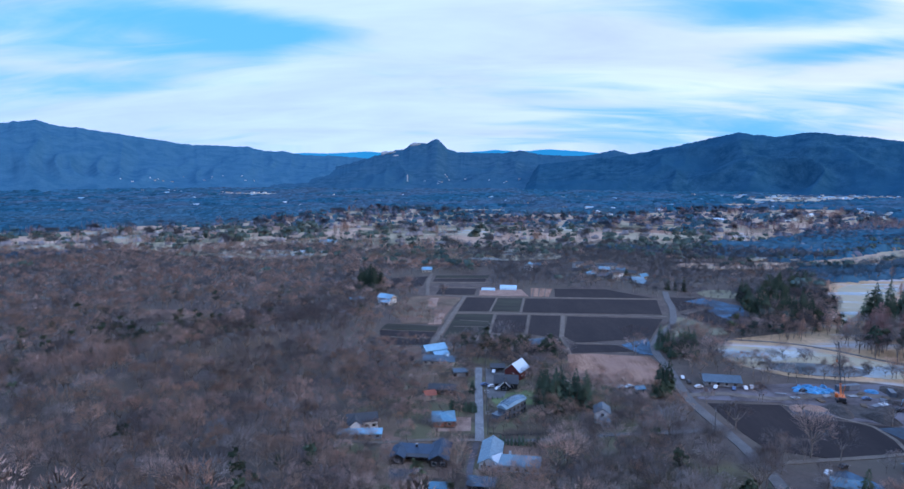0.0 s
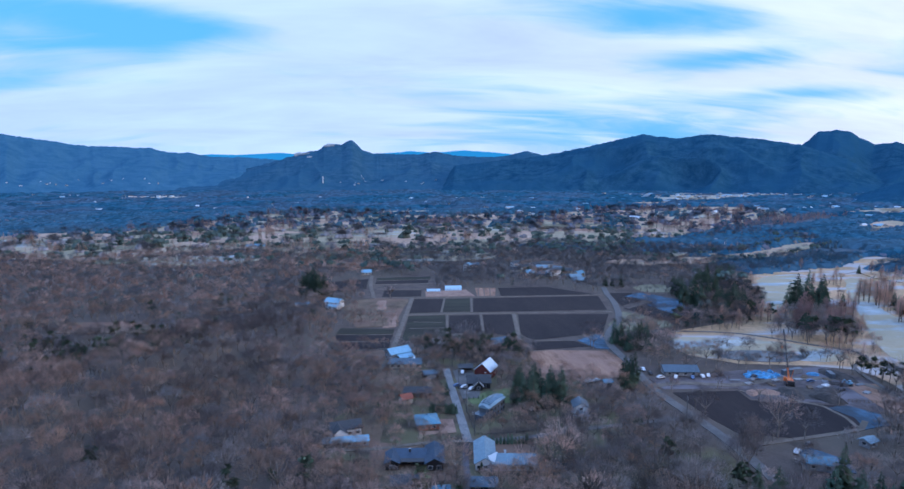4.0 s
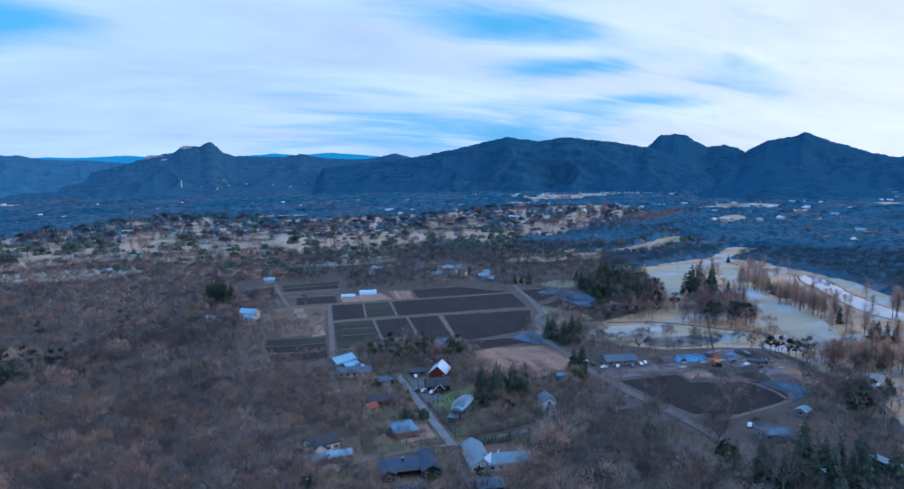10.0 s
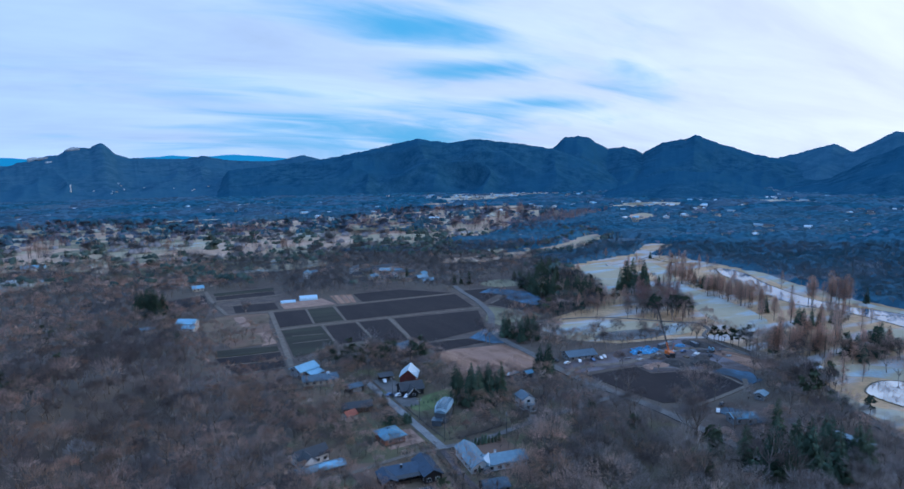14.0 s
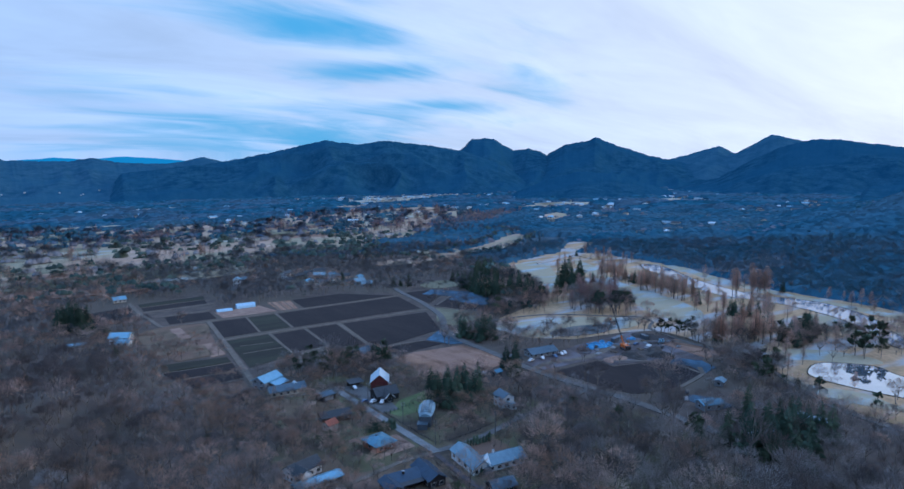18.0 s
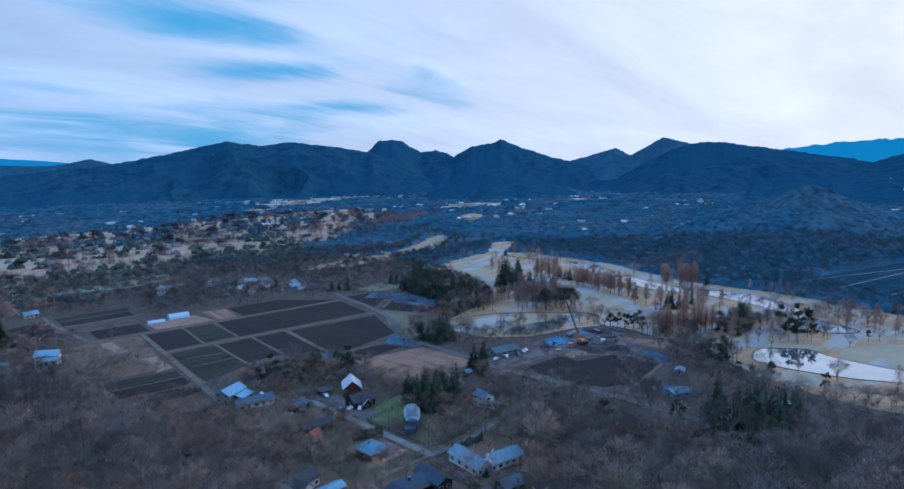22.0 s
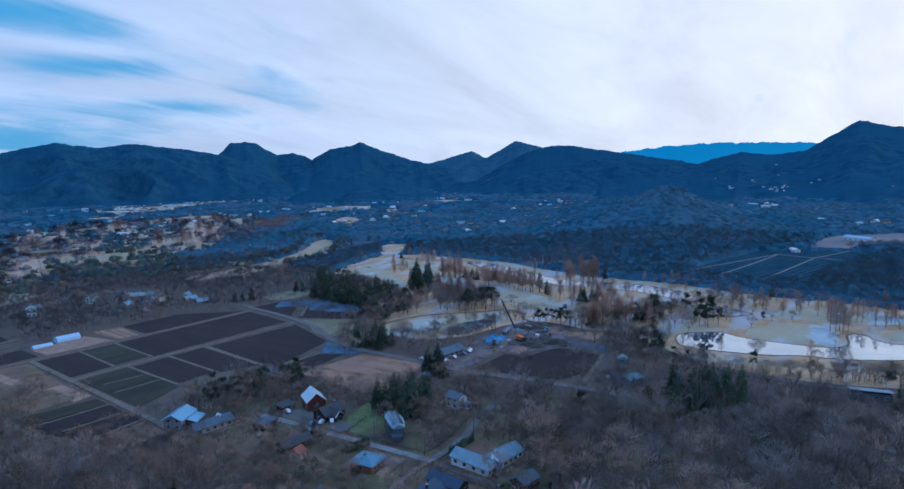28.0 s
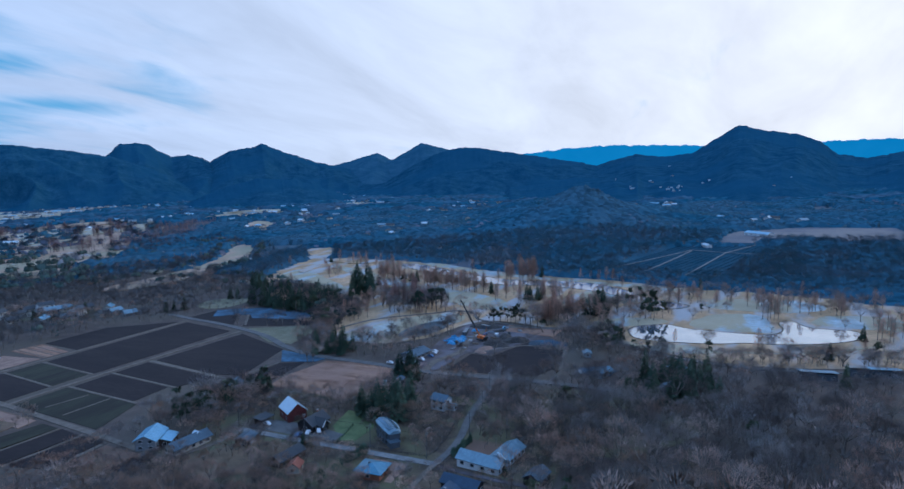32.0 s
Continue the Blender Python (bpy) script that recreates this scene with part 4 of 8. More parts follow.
def hip_roof(w, d, h, rise, over, thick=0.2):
    bm = bmesh.new()
    hw, hd = w / 2 + over, d / 2 + over
    r = max(hw - hd, 0.3)
    low = [bm.verts.new((x, y, h - 0.15)) for x, y in ((-hw, -hd), (hw, -hd), (hw, hd), (-hw, hd))]
    eave = [bm.verts.new((x, y, h - 0.15 + thick)) for x, y in ((-hw, -hd), (hw, -hd), (hw, hd), (-hw, hd))]
    e, f = bm.verts.new((-r, 0, h + rise)), bm.verts.new((r, 0, h + rise))
    for k in range(4):
        bm.faces.new((low[k], low[(k + 1) % 4], eave[(k + 1) % 4], eave[k]))
    for q in ((eave[0], eave[1], f, e), (eave[1], eave[2], f), (eave[2], eave[3], e, f), (eave[3], eave[0], e), tuple(low[::-1])):
        bm.faces.new(q)
    return bm


def gable_walls(w, d, h, rise, gable=True):
    bm = bmesh.new()
    prof = [(-d / 2, -1.0), (d / 2, -1.0), (d / 2, h)] + ([(0, h + rise)] if gable else []) + [(-d / 2, h)]
    a = [bm.verts.new((-w / 2, y, z)) for y, z in prof]
    b = [bm.verts.new((w / 2, y, z)) for y, z in prof]
    n = len(prof)
    bm.faces.new(a)
    bm.faces.new(b[::-1])
    for k in range(n):
        bm.faces.new((a[k], b[k], b[(k + 1) % n], a[(k + 1) % n]))
    bmesh.ops.recalc_face_normals(bm, faces=bm.faces[:])
    return bm


def window(parent, side, along, z, w, h, W, D, frame_mat="trim"):
    """A window on one wall: side 0 front (-y), 1 right (+x), 2 back (+y), 3 left (-x)."""
    def at(x0, x1, out0, out1, z0, z1):
        if side == 0:
            return box(x0, x1, -D / 2 - out1, -D / 2 - out0, z0, z1)
        if side == 2:
            return box(-x1, -x0, D / 2 + out0, D / 2 + out1, z0, z1)
        if side == 1:
            return box(W / 2 + out0, W / 2 + out1, x0, x1, z0, z1)
        return box(-W / 2 - out1, -W / 2 - out0, -x1, -x0, z0, z1)
    fr = part("window", at(along - w / 2 - 0.08, along + w / 2 + 0.08, -0.02, 0.05, z - 0.08, z + h + 0.08), M[frame_mat], parent)
    part("pane", at(along - w / 2, along + w / 2, -0.01, 0.065, z, z + h), M["glass"], fr)
    return fr


def roof_seams(parent, roof, w, d, h, rise, over, step, mat):
    """Standing seams of a metal roof, each a thin rib down the slope."""
    n = int((w + 2 * over) / step)
    hd = d / 2 + over
    drop = rise * over / (d / 2)
    me = None
    for k in range(1, n):
        x = -w / 2 - over + k * (w + 2 * over) / n
        for s in (-1, 1):
            if me is None:
                bm = bmesh.new()
                a = [bm.verts.new((dx, y, z)) for dx in (-0.05, 0.05) for y, z in ((0, 0.24 + rise + drop), (hd, 0.20), (hd, 0.28), (0, 0.32 + rise + drop))]
                for q in ((0, 1, 2, 3), (7, 6, 5, 4), (3, 2, 6, 7), (0, 4, 5, 1), (1, 5, 6, 2), (0, 3, 7, 4)):
                    bm.faces.new([a[i] for i in q])
                me = bpy.data.meshes.new("seam")
                bm.normal_update()
                bm.to_mesh(me)
                bm.free()
                me.materials.append(mat)
            ob = new("seam", me)
            ob.parent = roof
            ob.matrix_basis = Matrix.Translation((x, 0, h - drop)) @ Matrix.Diagonal((1, s, 1, 1))


def block(thing, w, d, h, rise, wall, roof, kind="gable", over=0.6, at=(0, 0), turn=0.0, windows=2, seams=0.0, frame_mat="trim", floors=1):
    """One wing of a building: walls, roof, windows."""
    m = pose(at[0], at[1], 0, 0, 0, turn)
    wl = part("wall", gable_walls(w, d, h, rise, kind == "gable"), M[wall], thing)
    rf = part("roof", gable_roof(w, d, h, rise, over) if kind == "gable" else hip_roof(w, d, h, rise, over) if kind == "hip" else shed_roof(w, d, h, rise, over), M[roof], thing)
    wl.matrix_basis = rf.matrix_basis = m
    if seams and kind == "gable":
        roof_seams(thing, rf, w, d, h, rise, over, seams, M[roof])
    for fl in range(floors):
        for side, length in ((0, w), (1, d), (2, w), (3, d)):
            n = windows if side in (0, 2) else max(1, windows - 1)
            for k in range(n):
                along = (k + 0.5) / n * length - length / 2
                window(wl, side, along, 0.9 + 2.6 * fl, min(1.5, length / n * 0.5), 1.2, w, d, frame_mat)
    return wl, rf


def shed_roof(w, d, h, rise, over, thick=0.18):
    bm = bmesh.new()
    hw, hd = w / 2 + over, d / 2 + over
    k = rise / d
    v = [bm.verts.new((x, y, h + k * (y + d / 2) + t)) for t in (0, thick) for x, y in ((-hw, -hd), (hw, -hd), (hw, hd), (-hw, hd))]
    for q in ((3, 2, 1, 0), (4, 5, 6, 7), (0, 1, 5, 4), (1, 2, 6, 5), (2, 3, 7, 6), (3, 0, 4, 7)):
        bm.faces.new([v[i] for i in q])
    return bm


HOUSES = []


def house(name, label, x, y, turn, r=9.0, category="house", group=""):
    HOUSES.append((x, y, r))
    z = min(gz(x + a, y + b) for a in (-4, 4) for b in (-4, 4)) + 0.25
    return empty(name, label, category, pose(x, y, z, 0, 0, turn), group)


def chimney(thing, x, y, z0, z1, mat="brick_wall"):
    c = part("chimney", box(x - 0.35, x + 0.35, y - 0.35, y + 0.35, z0, z1, bevel=0.04), M[mat], thing)
    part("cap", box(x - 0.45, x + 0.45, y - 0.45, y + 0.45, z1, z1 + 0.12), M["metal"], c)


def door(wall, d, along, mat="brown_wall", width=1.0):
    dr = part("door", box(along - width / 2, along + width / 2, -d / 2 - 0.06, -d / 2 + 0.02, -0.1, 2.0), M[mat], wall)
    part("handle", box(along + width * 0.35, along + width * 0.35 + 0.05, -d / 2 - 0.12, -d / 2 - 0.06, 0.9, 1.1), M["metal"], dr)


# dark house: two gabled wings joined by a low range with stepped lean-to roofs
h = house("dark_house", "black-walled house with dark navy metal roofs round a court", -24.5, 220, -4, 13)
block(h, 13, 6.2, 3.2, 1.7, "black_wall", "navy_roof", at=(6.5, 1), turn=90, windows=3, seams=0.9)
block(h, 8.5, 4.6, 3.0, 1.2, "black_wall", "navy_roof", at=(-8.6, -0.5), turn=90, windows=2, seams=0.9)
block(h, 11, 4.2, 2.9, 1.0, "black_wall", "navy_roof", kind="shed", at=(-2.4, 1.6), windows=3)
part("porch_roof", shed_roof(11, 2.4, 2.4, 0.4, 0.1), M["dark_roof"], h).matrix_basis = pose(-2.4, -1.9, 0)
for k in range(4):
    part("post", box(-7.4 + k * 3.2, -7.25 + k * 3.2, -3.1, -2.95, -1, 2.45), M["black_wall"], h)
chimney(h, -2.5, 2.5, 3.2, 4.8, "dark_metal")

# long white house in an L
h = house("white_l_house", "white single-storey house in an L with pale grey metal roofs", 5.5, 218.5, -7, 14)
block(h, 17, 7.0, 3.0, 2.0, "white_wall", "grey_roof", at=(-5.2, 1.8), turn=90, windows=4, seams=0.9)
block(h, 15.5, 7.4, 3.0, 1.9, "white_wall", "grey_roof", at=(4.8, -3.2), windows=5, seams=0.9)
part("valley_gable", gable_roof(4.2, 4.0, 3.3, 1.9, 0.4), M["white_roof"], h, "white-painted roof over the corner").matrix_basis = pose(-2.6, -4.4, 0, 0, 0, 45)
chimney(h, 2.0, -2.0, 3.5, 5.6, "white_wall")
part("porch", box(-4.6, -2.2, -8.0, -6.4, -0.8, 2.4), M["grey_wall"], h)

# blue hip-roofed cottage
h = house("blue_cottage", "brick cottage with a blue metal hipped roof", -18.6, 255.5, 6, 7)
w, r = block(h, 8.6, 9.4, 2.9, 1.7, "brick_wall", "blue_roof", kind="hip", over=0.8, windows=2)
door(w, 9.4, 0.4)
part("deck", box(-3.4, 3.4, -6.4, -4.75, -0.9, 0.1), M["wood"], h)
part("vent", box(-0.5, 0.5, 0.8, 1.6, 3.9, 4.7), M["steel_roof"], h)


def boat_house():
    """Tall slate-grey house with a curved roof of solar panels."""
    h = house("curved_roof_house", "tall slate-grey house with a curved pale roof of solar panels", 10.8, 266.5, 52, 10)
    L, W, H = 15.0, 6.4, 5.6
    outline = []
    for k in range(17):
        u = -1 + 2 * k / 16
        outline.append((u * L / 2, -W / 2 * (1 - 0.32 * abs(u) ** 2.4)))
    loop = outline + [(x, -y) for x, y in outline[::-1]]
    bm = bmesh.new()
    lo, hi = [bm.verts.new((x, y, -1)) for x, y in loop], [bm.verts.new((x, y, H - 0.9 * (x / L * 2) ** 2 + 0.5)) for x, y in loop]
    for k in range(len(loop)):
        q = (k + 1) % len(loop)
        bm.faces.new((lo[k], lo[q], hi[q], hi[k]))
    bmesh.ops.recalc_face_normals(bm, faces=bm.faces[:])
    wl = part("wall", bm, M["slate_wall"], h)
    bm = bmesh.new()
    rows = []
    for x, y in outline:
        zc = H - 0.9 * (x / L * 2) ** 2 + 0.5
        rows.append([bm.verts.new((x * 1.06, -y * 1.1 * v, zc + 1.15 * (1 - v * v))) for v in np.linspace(-1, 1, 9)] + [bm.verts.new((x * 1.06, -y * 1.1 * v, zc - 0.25)) for v in (1, -1)])
    for a, b in zip(rows, rows[1:]):
        n = len(a)
        for k in range(n):
            bm.faces.new((a[k], b[k], b[(k + 1) % n], a[(k + 1) % n]))
    bm.faces.new(rows[0])
    bm.faces.new(rows[-1][::-1])
    bmesh.ops.recalc_face_normals(bm, faces=bm.faces[:])
    rf = part("roof", bm, M["grey_roof"], h)
    for i in range(-5, 6):
        for j in (-1, 0, 1):
            x = i * 1.2
            zc = H - 0.9 * (x / L * 2) ** 2 + 0.5
            ob = part("solar_panel", box(-0.53, 0.53, -0.75, 0.75, 0, 0.06), M["solar"], rf)
            ob.matrix_basis = pose(x, j * 1.6, zc + 1.15 * (1 - (j * 1.6 / 3.5) ** 2) + 0.06, -math.degrees(math.atan(2 * 1.15 * j * 1.6 / 12.2)), 0, 0)
    for k in range(5):
        for fl in (0, 1):
            window(wl, 0, -5.6 + k * 2.8, 0.8 + 2.5 * fl, 1.1, 1.2, L, W * (0.9 if abs(k - 2) == 2 else 0.98), "dark_metal")
            window(wl, 2, -5.6 + k * 2.8, 0.8 + 2.5 * fl, 1.1, 1.2, L, W * (0.9 if abs(k - 2) == 2 else 0.98), "dark_metal")
    part("annex", box(-10.5, -6.8, -1.0, 3.0, -1, 2.6), M["slate_wall"], h)
    part("annex_roof", box(-10.8, -6.5, -1.3, 3.3, 2.6, 2.8), M["steel_roof"], h)


boat_house()

h = house("red_barn", "dark red barn with a white metal roof", 16.2, 319.0, 60, 8, "barn")
w, r = block(h, 10.5, 8.5, 4.4, 3.6, "red_wall", "white_roof", over=0.5, windows=2, seams=1.0)
for s in (-1, 1):
    part("barn_door", box(-5.32, -5.22, s * 0.9 - 0.85, s * 0.9 + 0.85, -0.2, 2.6), M["brown_wall"], w)
h = house("gabled_house", "dark-roofed house with white bargeboards on its front gable", 10.0, 303.0, -4, 8)
w, r = block(h, 11, 8, 3.2, 2.6, "black_wall", "dark_roof", windows=2)
block(h, 6, 4, 3.0, 2.2, "black_wall", "dark_roof", at=(-0.5, -3.8), turn=90, windows=1)
for s in (-1, 1):
    b = part("bargeboard", box(-0.1, 0.1, -0.16, 0.16, 0, 3.3, bevel=0.02), M["trim"], h, "white bargeboard")
    b.matrix_basis = pose(-0.5 + s * 2.6, -7.5, 2.5, 0, -s * 45, 0)
chimney(h, 3.4, 0.5, 4.5, 6.6)
h = house("carport", "open dark timber carport", 6.6, 327.5, -2, 5, "carport")
part("roof", shed_roof(7.4, 5, 2.5, 0.5, 0.3), M["dark_roof"], h)
for px in (-3.4, 0, 3.4):
    for py in (-2.2, 2.2):
        part("post", box(px - 0.09, px + 0.09, py - 0.09, py + 0.09, -1, 2.6 + 0.1 * (py + 2.2)), M["wood"], h)
part("back_wall", box(-3.4, 3.4, 2.25, 2.4, -1, 2.8), M["black_wall"], h)
h = house("garage", "dark timber garage with a blue-grey metal roof", -13.0, 319.5, 12, 5, "garage")
w, r = block(h, 7.2, 6.0, 2.6, 0.8, "black_wall", "steel_roof", windows=1, over=0.4)
part("shutter", box(-2.4, 2.4, -3.08, -3.0, -0.2, 2.1), M["grey_wall"], w)
h = house("farmhouse", "farmhouse with stepped pale blue metal roofs", -29.0, 355.5, 28, 10)
block(h, 12, 8, 4.6, 2.0, "grey_wall", "pale_roof", over=0.8, windows=3, floors=2, seams=1.0)
block(h, 8, 5, 2.8, 1.2, "brown_wall", "pale_roof", kind="shed", at=(1.5, -6.2), windows=2)
h = house("long_farmhouse", "long low farmhouse with a blue-grey roof and pale walls", -25.0, 339.0, -6, 10)
block(h, 17, 6.5, 2.9, 1.9, "cream_wall", "steel_roof", windows=5, over=0.7, seams=1.0)
part("dormer", gable_roof(2.6, 2.2, 4.2, 0.9, 0.2), M["white_roof"], h).matrix_basis = pose(4.5, 0.5, 0, 0, 0, 90)
h = house("red_roof_hut", "small hut with an orange-red roof", -26.5, 284.0, 20, 4, "hut")
block(h, 5.2, 4.6, 2.6, 1.5, "cream_wall", "red_roof", windows=1, over=0.4)
h = house("brown_house", "low brown timber house half hidden by bare trees", -20.5, 292.5, -6, 5.5)
block(h, 13, 6, 2.7, 1.6, "brown_wall", "dark_roof", windows=3, over=0.5)
h = house("white_house", "two-storey white house with a dark gabled roof", 48.5, 260.5, 82, 7)
w, r = block(h, 7.4, 6.2, 4.8, 1.9, "white_wall", "steel_roof", windows=2, floors=2, over=0.5)
block(h, 4.0, 3.0, 2.5, 0.8, "white_wall", "grey_roof", kind="shed", at=(-5.1, -1.0), windows=1)
h = house("old_villa", "weathered grey villa with white gables among bare trees", -52.0, 250.5, 14, 5.5)
block(h, 12, 6.5, 3.4, 2.2, "white_wall", "dark_roof", windows=4, over=0.5)
block(h, 6.5, 5, 3.4, 2.0, "white_wall", "dark_roof", at=(-3.0, -3.2), turn=90, windows=2)
h = house("low_shed", "low shed with pale blue roof sheets", -50.5, 239.5, 4, 5.5, "shed")
block(h, 9, 5, 2.3, 0.9, "grey_wall", "pale_roof", windows=3, over=0.4, seams=1.2, at=(3.6, 0))
block(h, 7.5, 4.6, 2.2, 0.8, "grey_wall", "grey_roof", windows=2, over=0.4, at=(-5.2, 0.3))
h = house("small_dark_house", "small dark house with a blue-grey roof", -3.0, 199.0, -8, 6)
block(h, 8.5, 6, 2.8, 1.6, "black_wall", "steel_roof", windows=2, over=0.5, seams=1.0)
h = house("dark_house", "black-roofed house half hidden by bare trees", -29.0, 203.0, 4, 7)
block(h, 10, 6.5, 2.8, 1.5, "black_wall", "dark_roof", windows=3, over=0.6)
h = house("blue_shed", "small shed with a blue roof", -17.5, 196.5, 0, 4, "shed")
block(h, 5.5, 4, 2.3, 0.9, "grey_wall", "blue_roof", windows=1, over=0.4)
h = house("blue_house", "blue-roofed house screened by trees", 31.5, 369.0, 20, 6)
block(h, 11, 8, 4.6, 2.2, "slate_wall", "steel_roof", windows=3, floors=2, over=0.6)
h = house("white_villa", "white two-storey villa with pale blue roofs", -76.0, 503.0, -30, 10)
block(h, 12, 8.5, 4.8, 2.2, "white_wall", "pale_roof", windows=3, floors=2, over=0.8, seams=1.0)
block(h, 8, 6, 2.8, 1.2, "white_wall", "pale_roof", at=(4, -6), windows=2)
h = house("hut", "low hut with a pale blue roof", -101, 508, 0, 6, "hut")
block(h, 11, 4, 2.3, 0.8, "grey_wall", "pale_roof", windows=2)
h = house("site_house", "wide low building with a blue-grey curved roof by the building site", 117.0, 311.0, -8, 10, "building")
block(h, 16, 9, 3.0, 1.6, "grey_wall", "steel_roof", windows=4, over=1.2, seams=1.2)
h = house("blue_hut", "hut with a bright blue roof", 118.0, 202.0, -20, 6, "hut")
block(h, 10, 6, 2.8, 1.0, "grey_wall", "blue_roof", windows=2)
h = house("white_hut", "small white hut with a pale grey roof", 149, 217, 20, 5, "hut")
block(h, 5, 4, 2.5, 0.9, "grey_wall", "grey_roof", windows=1)
h = house("blue_hut", "hut with a bright blue roof", 73, 296, 10, 4, "hut")
block(h, 4, 3, 2.6, 0.8, "slate_wall", "blue_roof", windows=1)
h = house("roadside_shed", "long open shed with a grey flat roof beside the road", 146, 103, 104, 10, "shed")
block(h, 16, 6, 3.4, 0.8, "slate_wall", "grey_roof", windows=4, kind="shed")
h = house("roadside_shed", "long low shed with a pale grey flat roof under tall firs", 133.5, 165, 96, 10, "shed")
block(h, 13, 5, 3.0, 0.7, "slate_wall", "grey_roof", windows=4, kind="shed")
h = house("roadside_shed", "long shed with pale and dark flat roofs beside the road", 160.5, 74, 106, 9, "shed")
block(h, 15, 6, 3.2, 0.8, "slate_wall", "pale_roof", windows=4, kind="shed")
block(h, 8, 6, 3.6, 0.8, "slate_wall", "steel_roof", windows=2, kind="shed", at=(12, 0.4))
h = house("grey_house", "grey house with a pale roof among trees", 100, 168, -12, 7)
block(h, 10, 7, 3.2, 1.8, "grey_wall", "grey_roof", windows=3)
# northern hamlet
for x, y, t, W, D, roof, fl in ((116, 684, 12, 12, 8, "dark_roof", 1), (126, 674, 20, 13, 7, "dark_roof", 1), (140, 684, -15, 12, 9, "dark_roof", 2), (134, 634, 25, 12, 9, "dark_roof", 2), 
                                (-56, 664, 6, 10, 7, "pale_roof", 1), (52, 682, 70, 9, 7, "blue_roof", 2), (150, 610, 5, 11, 7, "grey_roof", 1), (100, 664, -10, 9, 6, "dark_roof", 1), (62, 700, 15, 10, 5, "steel_roof", 1), (110, 642, 30, 10, 7, "pale_roof", 1), (128, 656, -25, 11, 7, "grey_roof", 2), (146, 668, 12, 10, 8, "blue_roof", 1), (122, 630, 5, 9, 6, "steel_roof", 1), (106, 690, 30, 10, 7, "dark_roof", 2), (152, 650, -8, 12, 7, "dark_roof", 1), (140, 612, 14, 11, 6, "dark_roof", 1), (160, 630, 35, 9, 6, "blue_roof", 1), (132, 694, 8, 12, 6, "dark_roof", 1), (148, 590, -12, 10, 6, "grey_roof", 1), (112, 622, 50, 8, 6, "dark_roof", 1)):
    h = house("hamlet_house", {"dark_roof": "house with a dark tiled roof", "pale_roof": "house with a pale blue metal roof", "grey_roof": "grey-roofed two-storey house", "blue_roof": "house with a bright blue roof", "steel_roof": "long low shed with a blue-grey roof"}[roof] + " among bare trees", x, y, t, 9)
    block(h, W, D, 2.8 * fl + 0.2, 2.0, "white_wall" if fl == 2 and roof != "grey_roof" else "grey_wall" if roof in ("steel_roof", "grey_roof") else "cream_wall", roof, windows=3, floors=fl)


def tunnel(x, y, turn, L, W, H, label):
    """A plastic greenhouse tunnel on hoops."""
    h = empty("greenhouse", label, "greenhouse", pose(x, y, gz(x, y) + 0.1, 0, 0, turn))
    bm = bmesh.new()
    rings = [[bm.verts.new((u, W / 2 * math.cos(a), H * math.sin(a) ** 0.8 if math.sin(a) > 0 else -0.2)) for a in np.linspace(0, math.pi, 11)] for u in np.linspace(-L / 2, L / 2, 9)]
    for a, b in zip(rings, rings[1:]):
        for k in range(10):
            bm.faces.new((a[k], b[k], b[k + 1], a[k + 1]))
    bm.faces.new(rings[0])
    bm.faces.new(rings[-1][::-1])
    part("cover", bm, M["film"], h, smooth=False)
    for u in np.linspace(-L / 2, L / 2, 7):
        part("hoop", tube([(u, W / 2 * 1.01 * math.cos(a), H * 1.01 * max(math.sin(a), 0) ** 0.8) for a in np.linspace(0, math.pi, 9)], [0.06] * 9, 4), M["metal"], h)
    part("door", box(L / 2, L / 2 + 0.06, -0.7, 0.7, 0, 1.9), M["white_roof"], h)


tunnel(24.5, 566, -4, 15, 7, 3.8, "blue-white plastic greenhouse tunnel")
tunnel(6.5, 562, -4, 12, 5, 2.0, "low white plastic greenhouse tunnel")


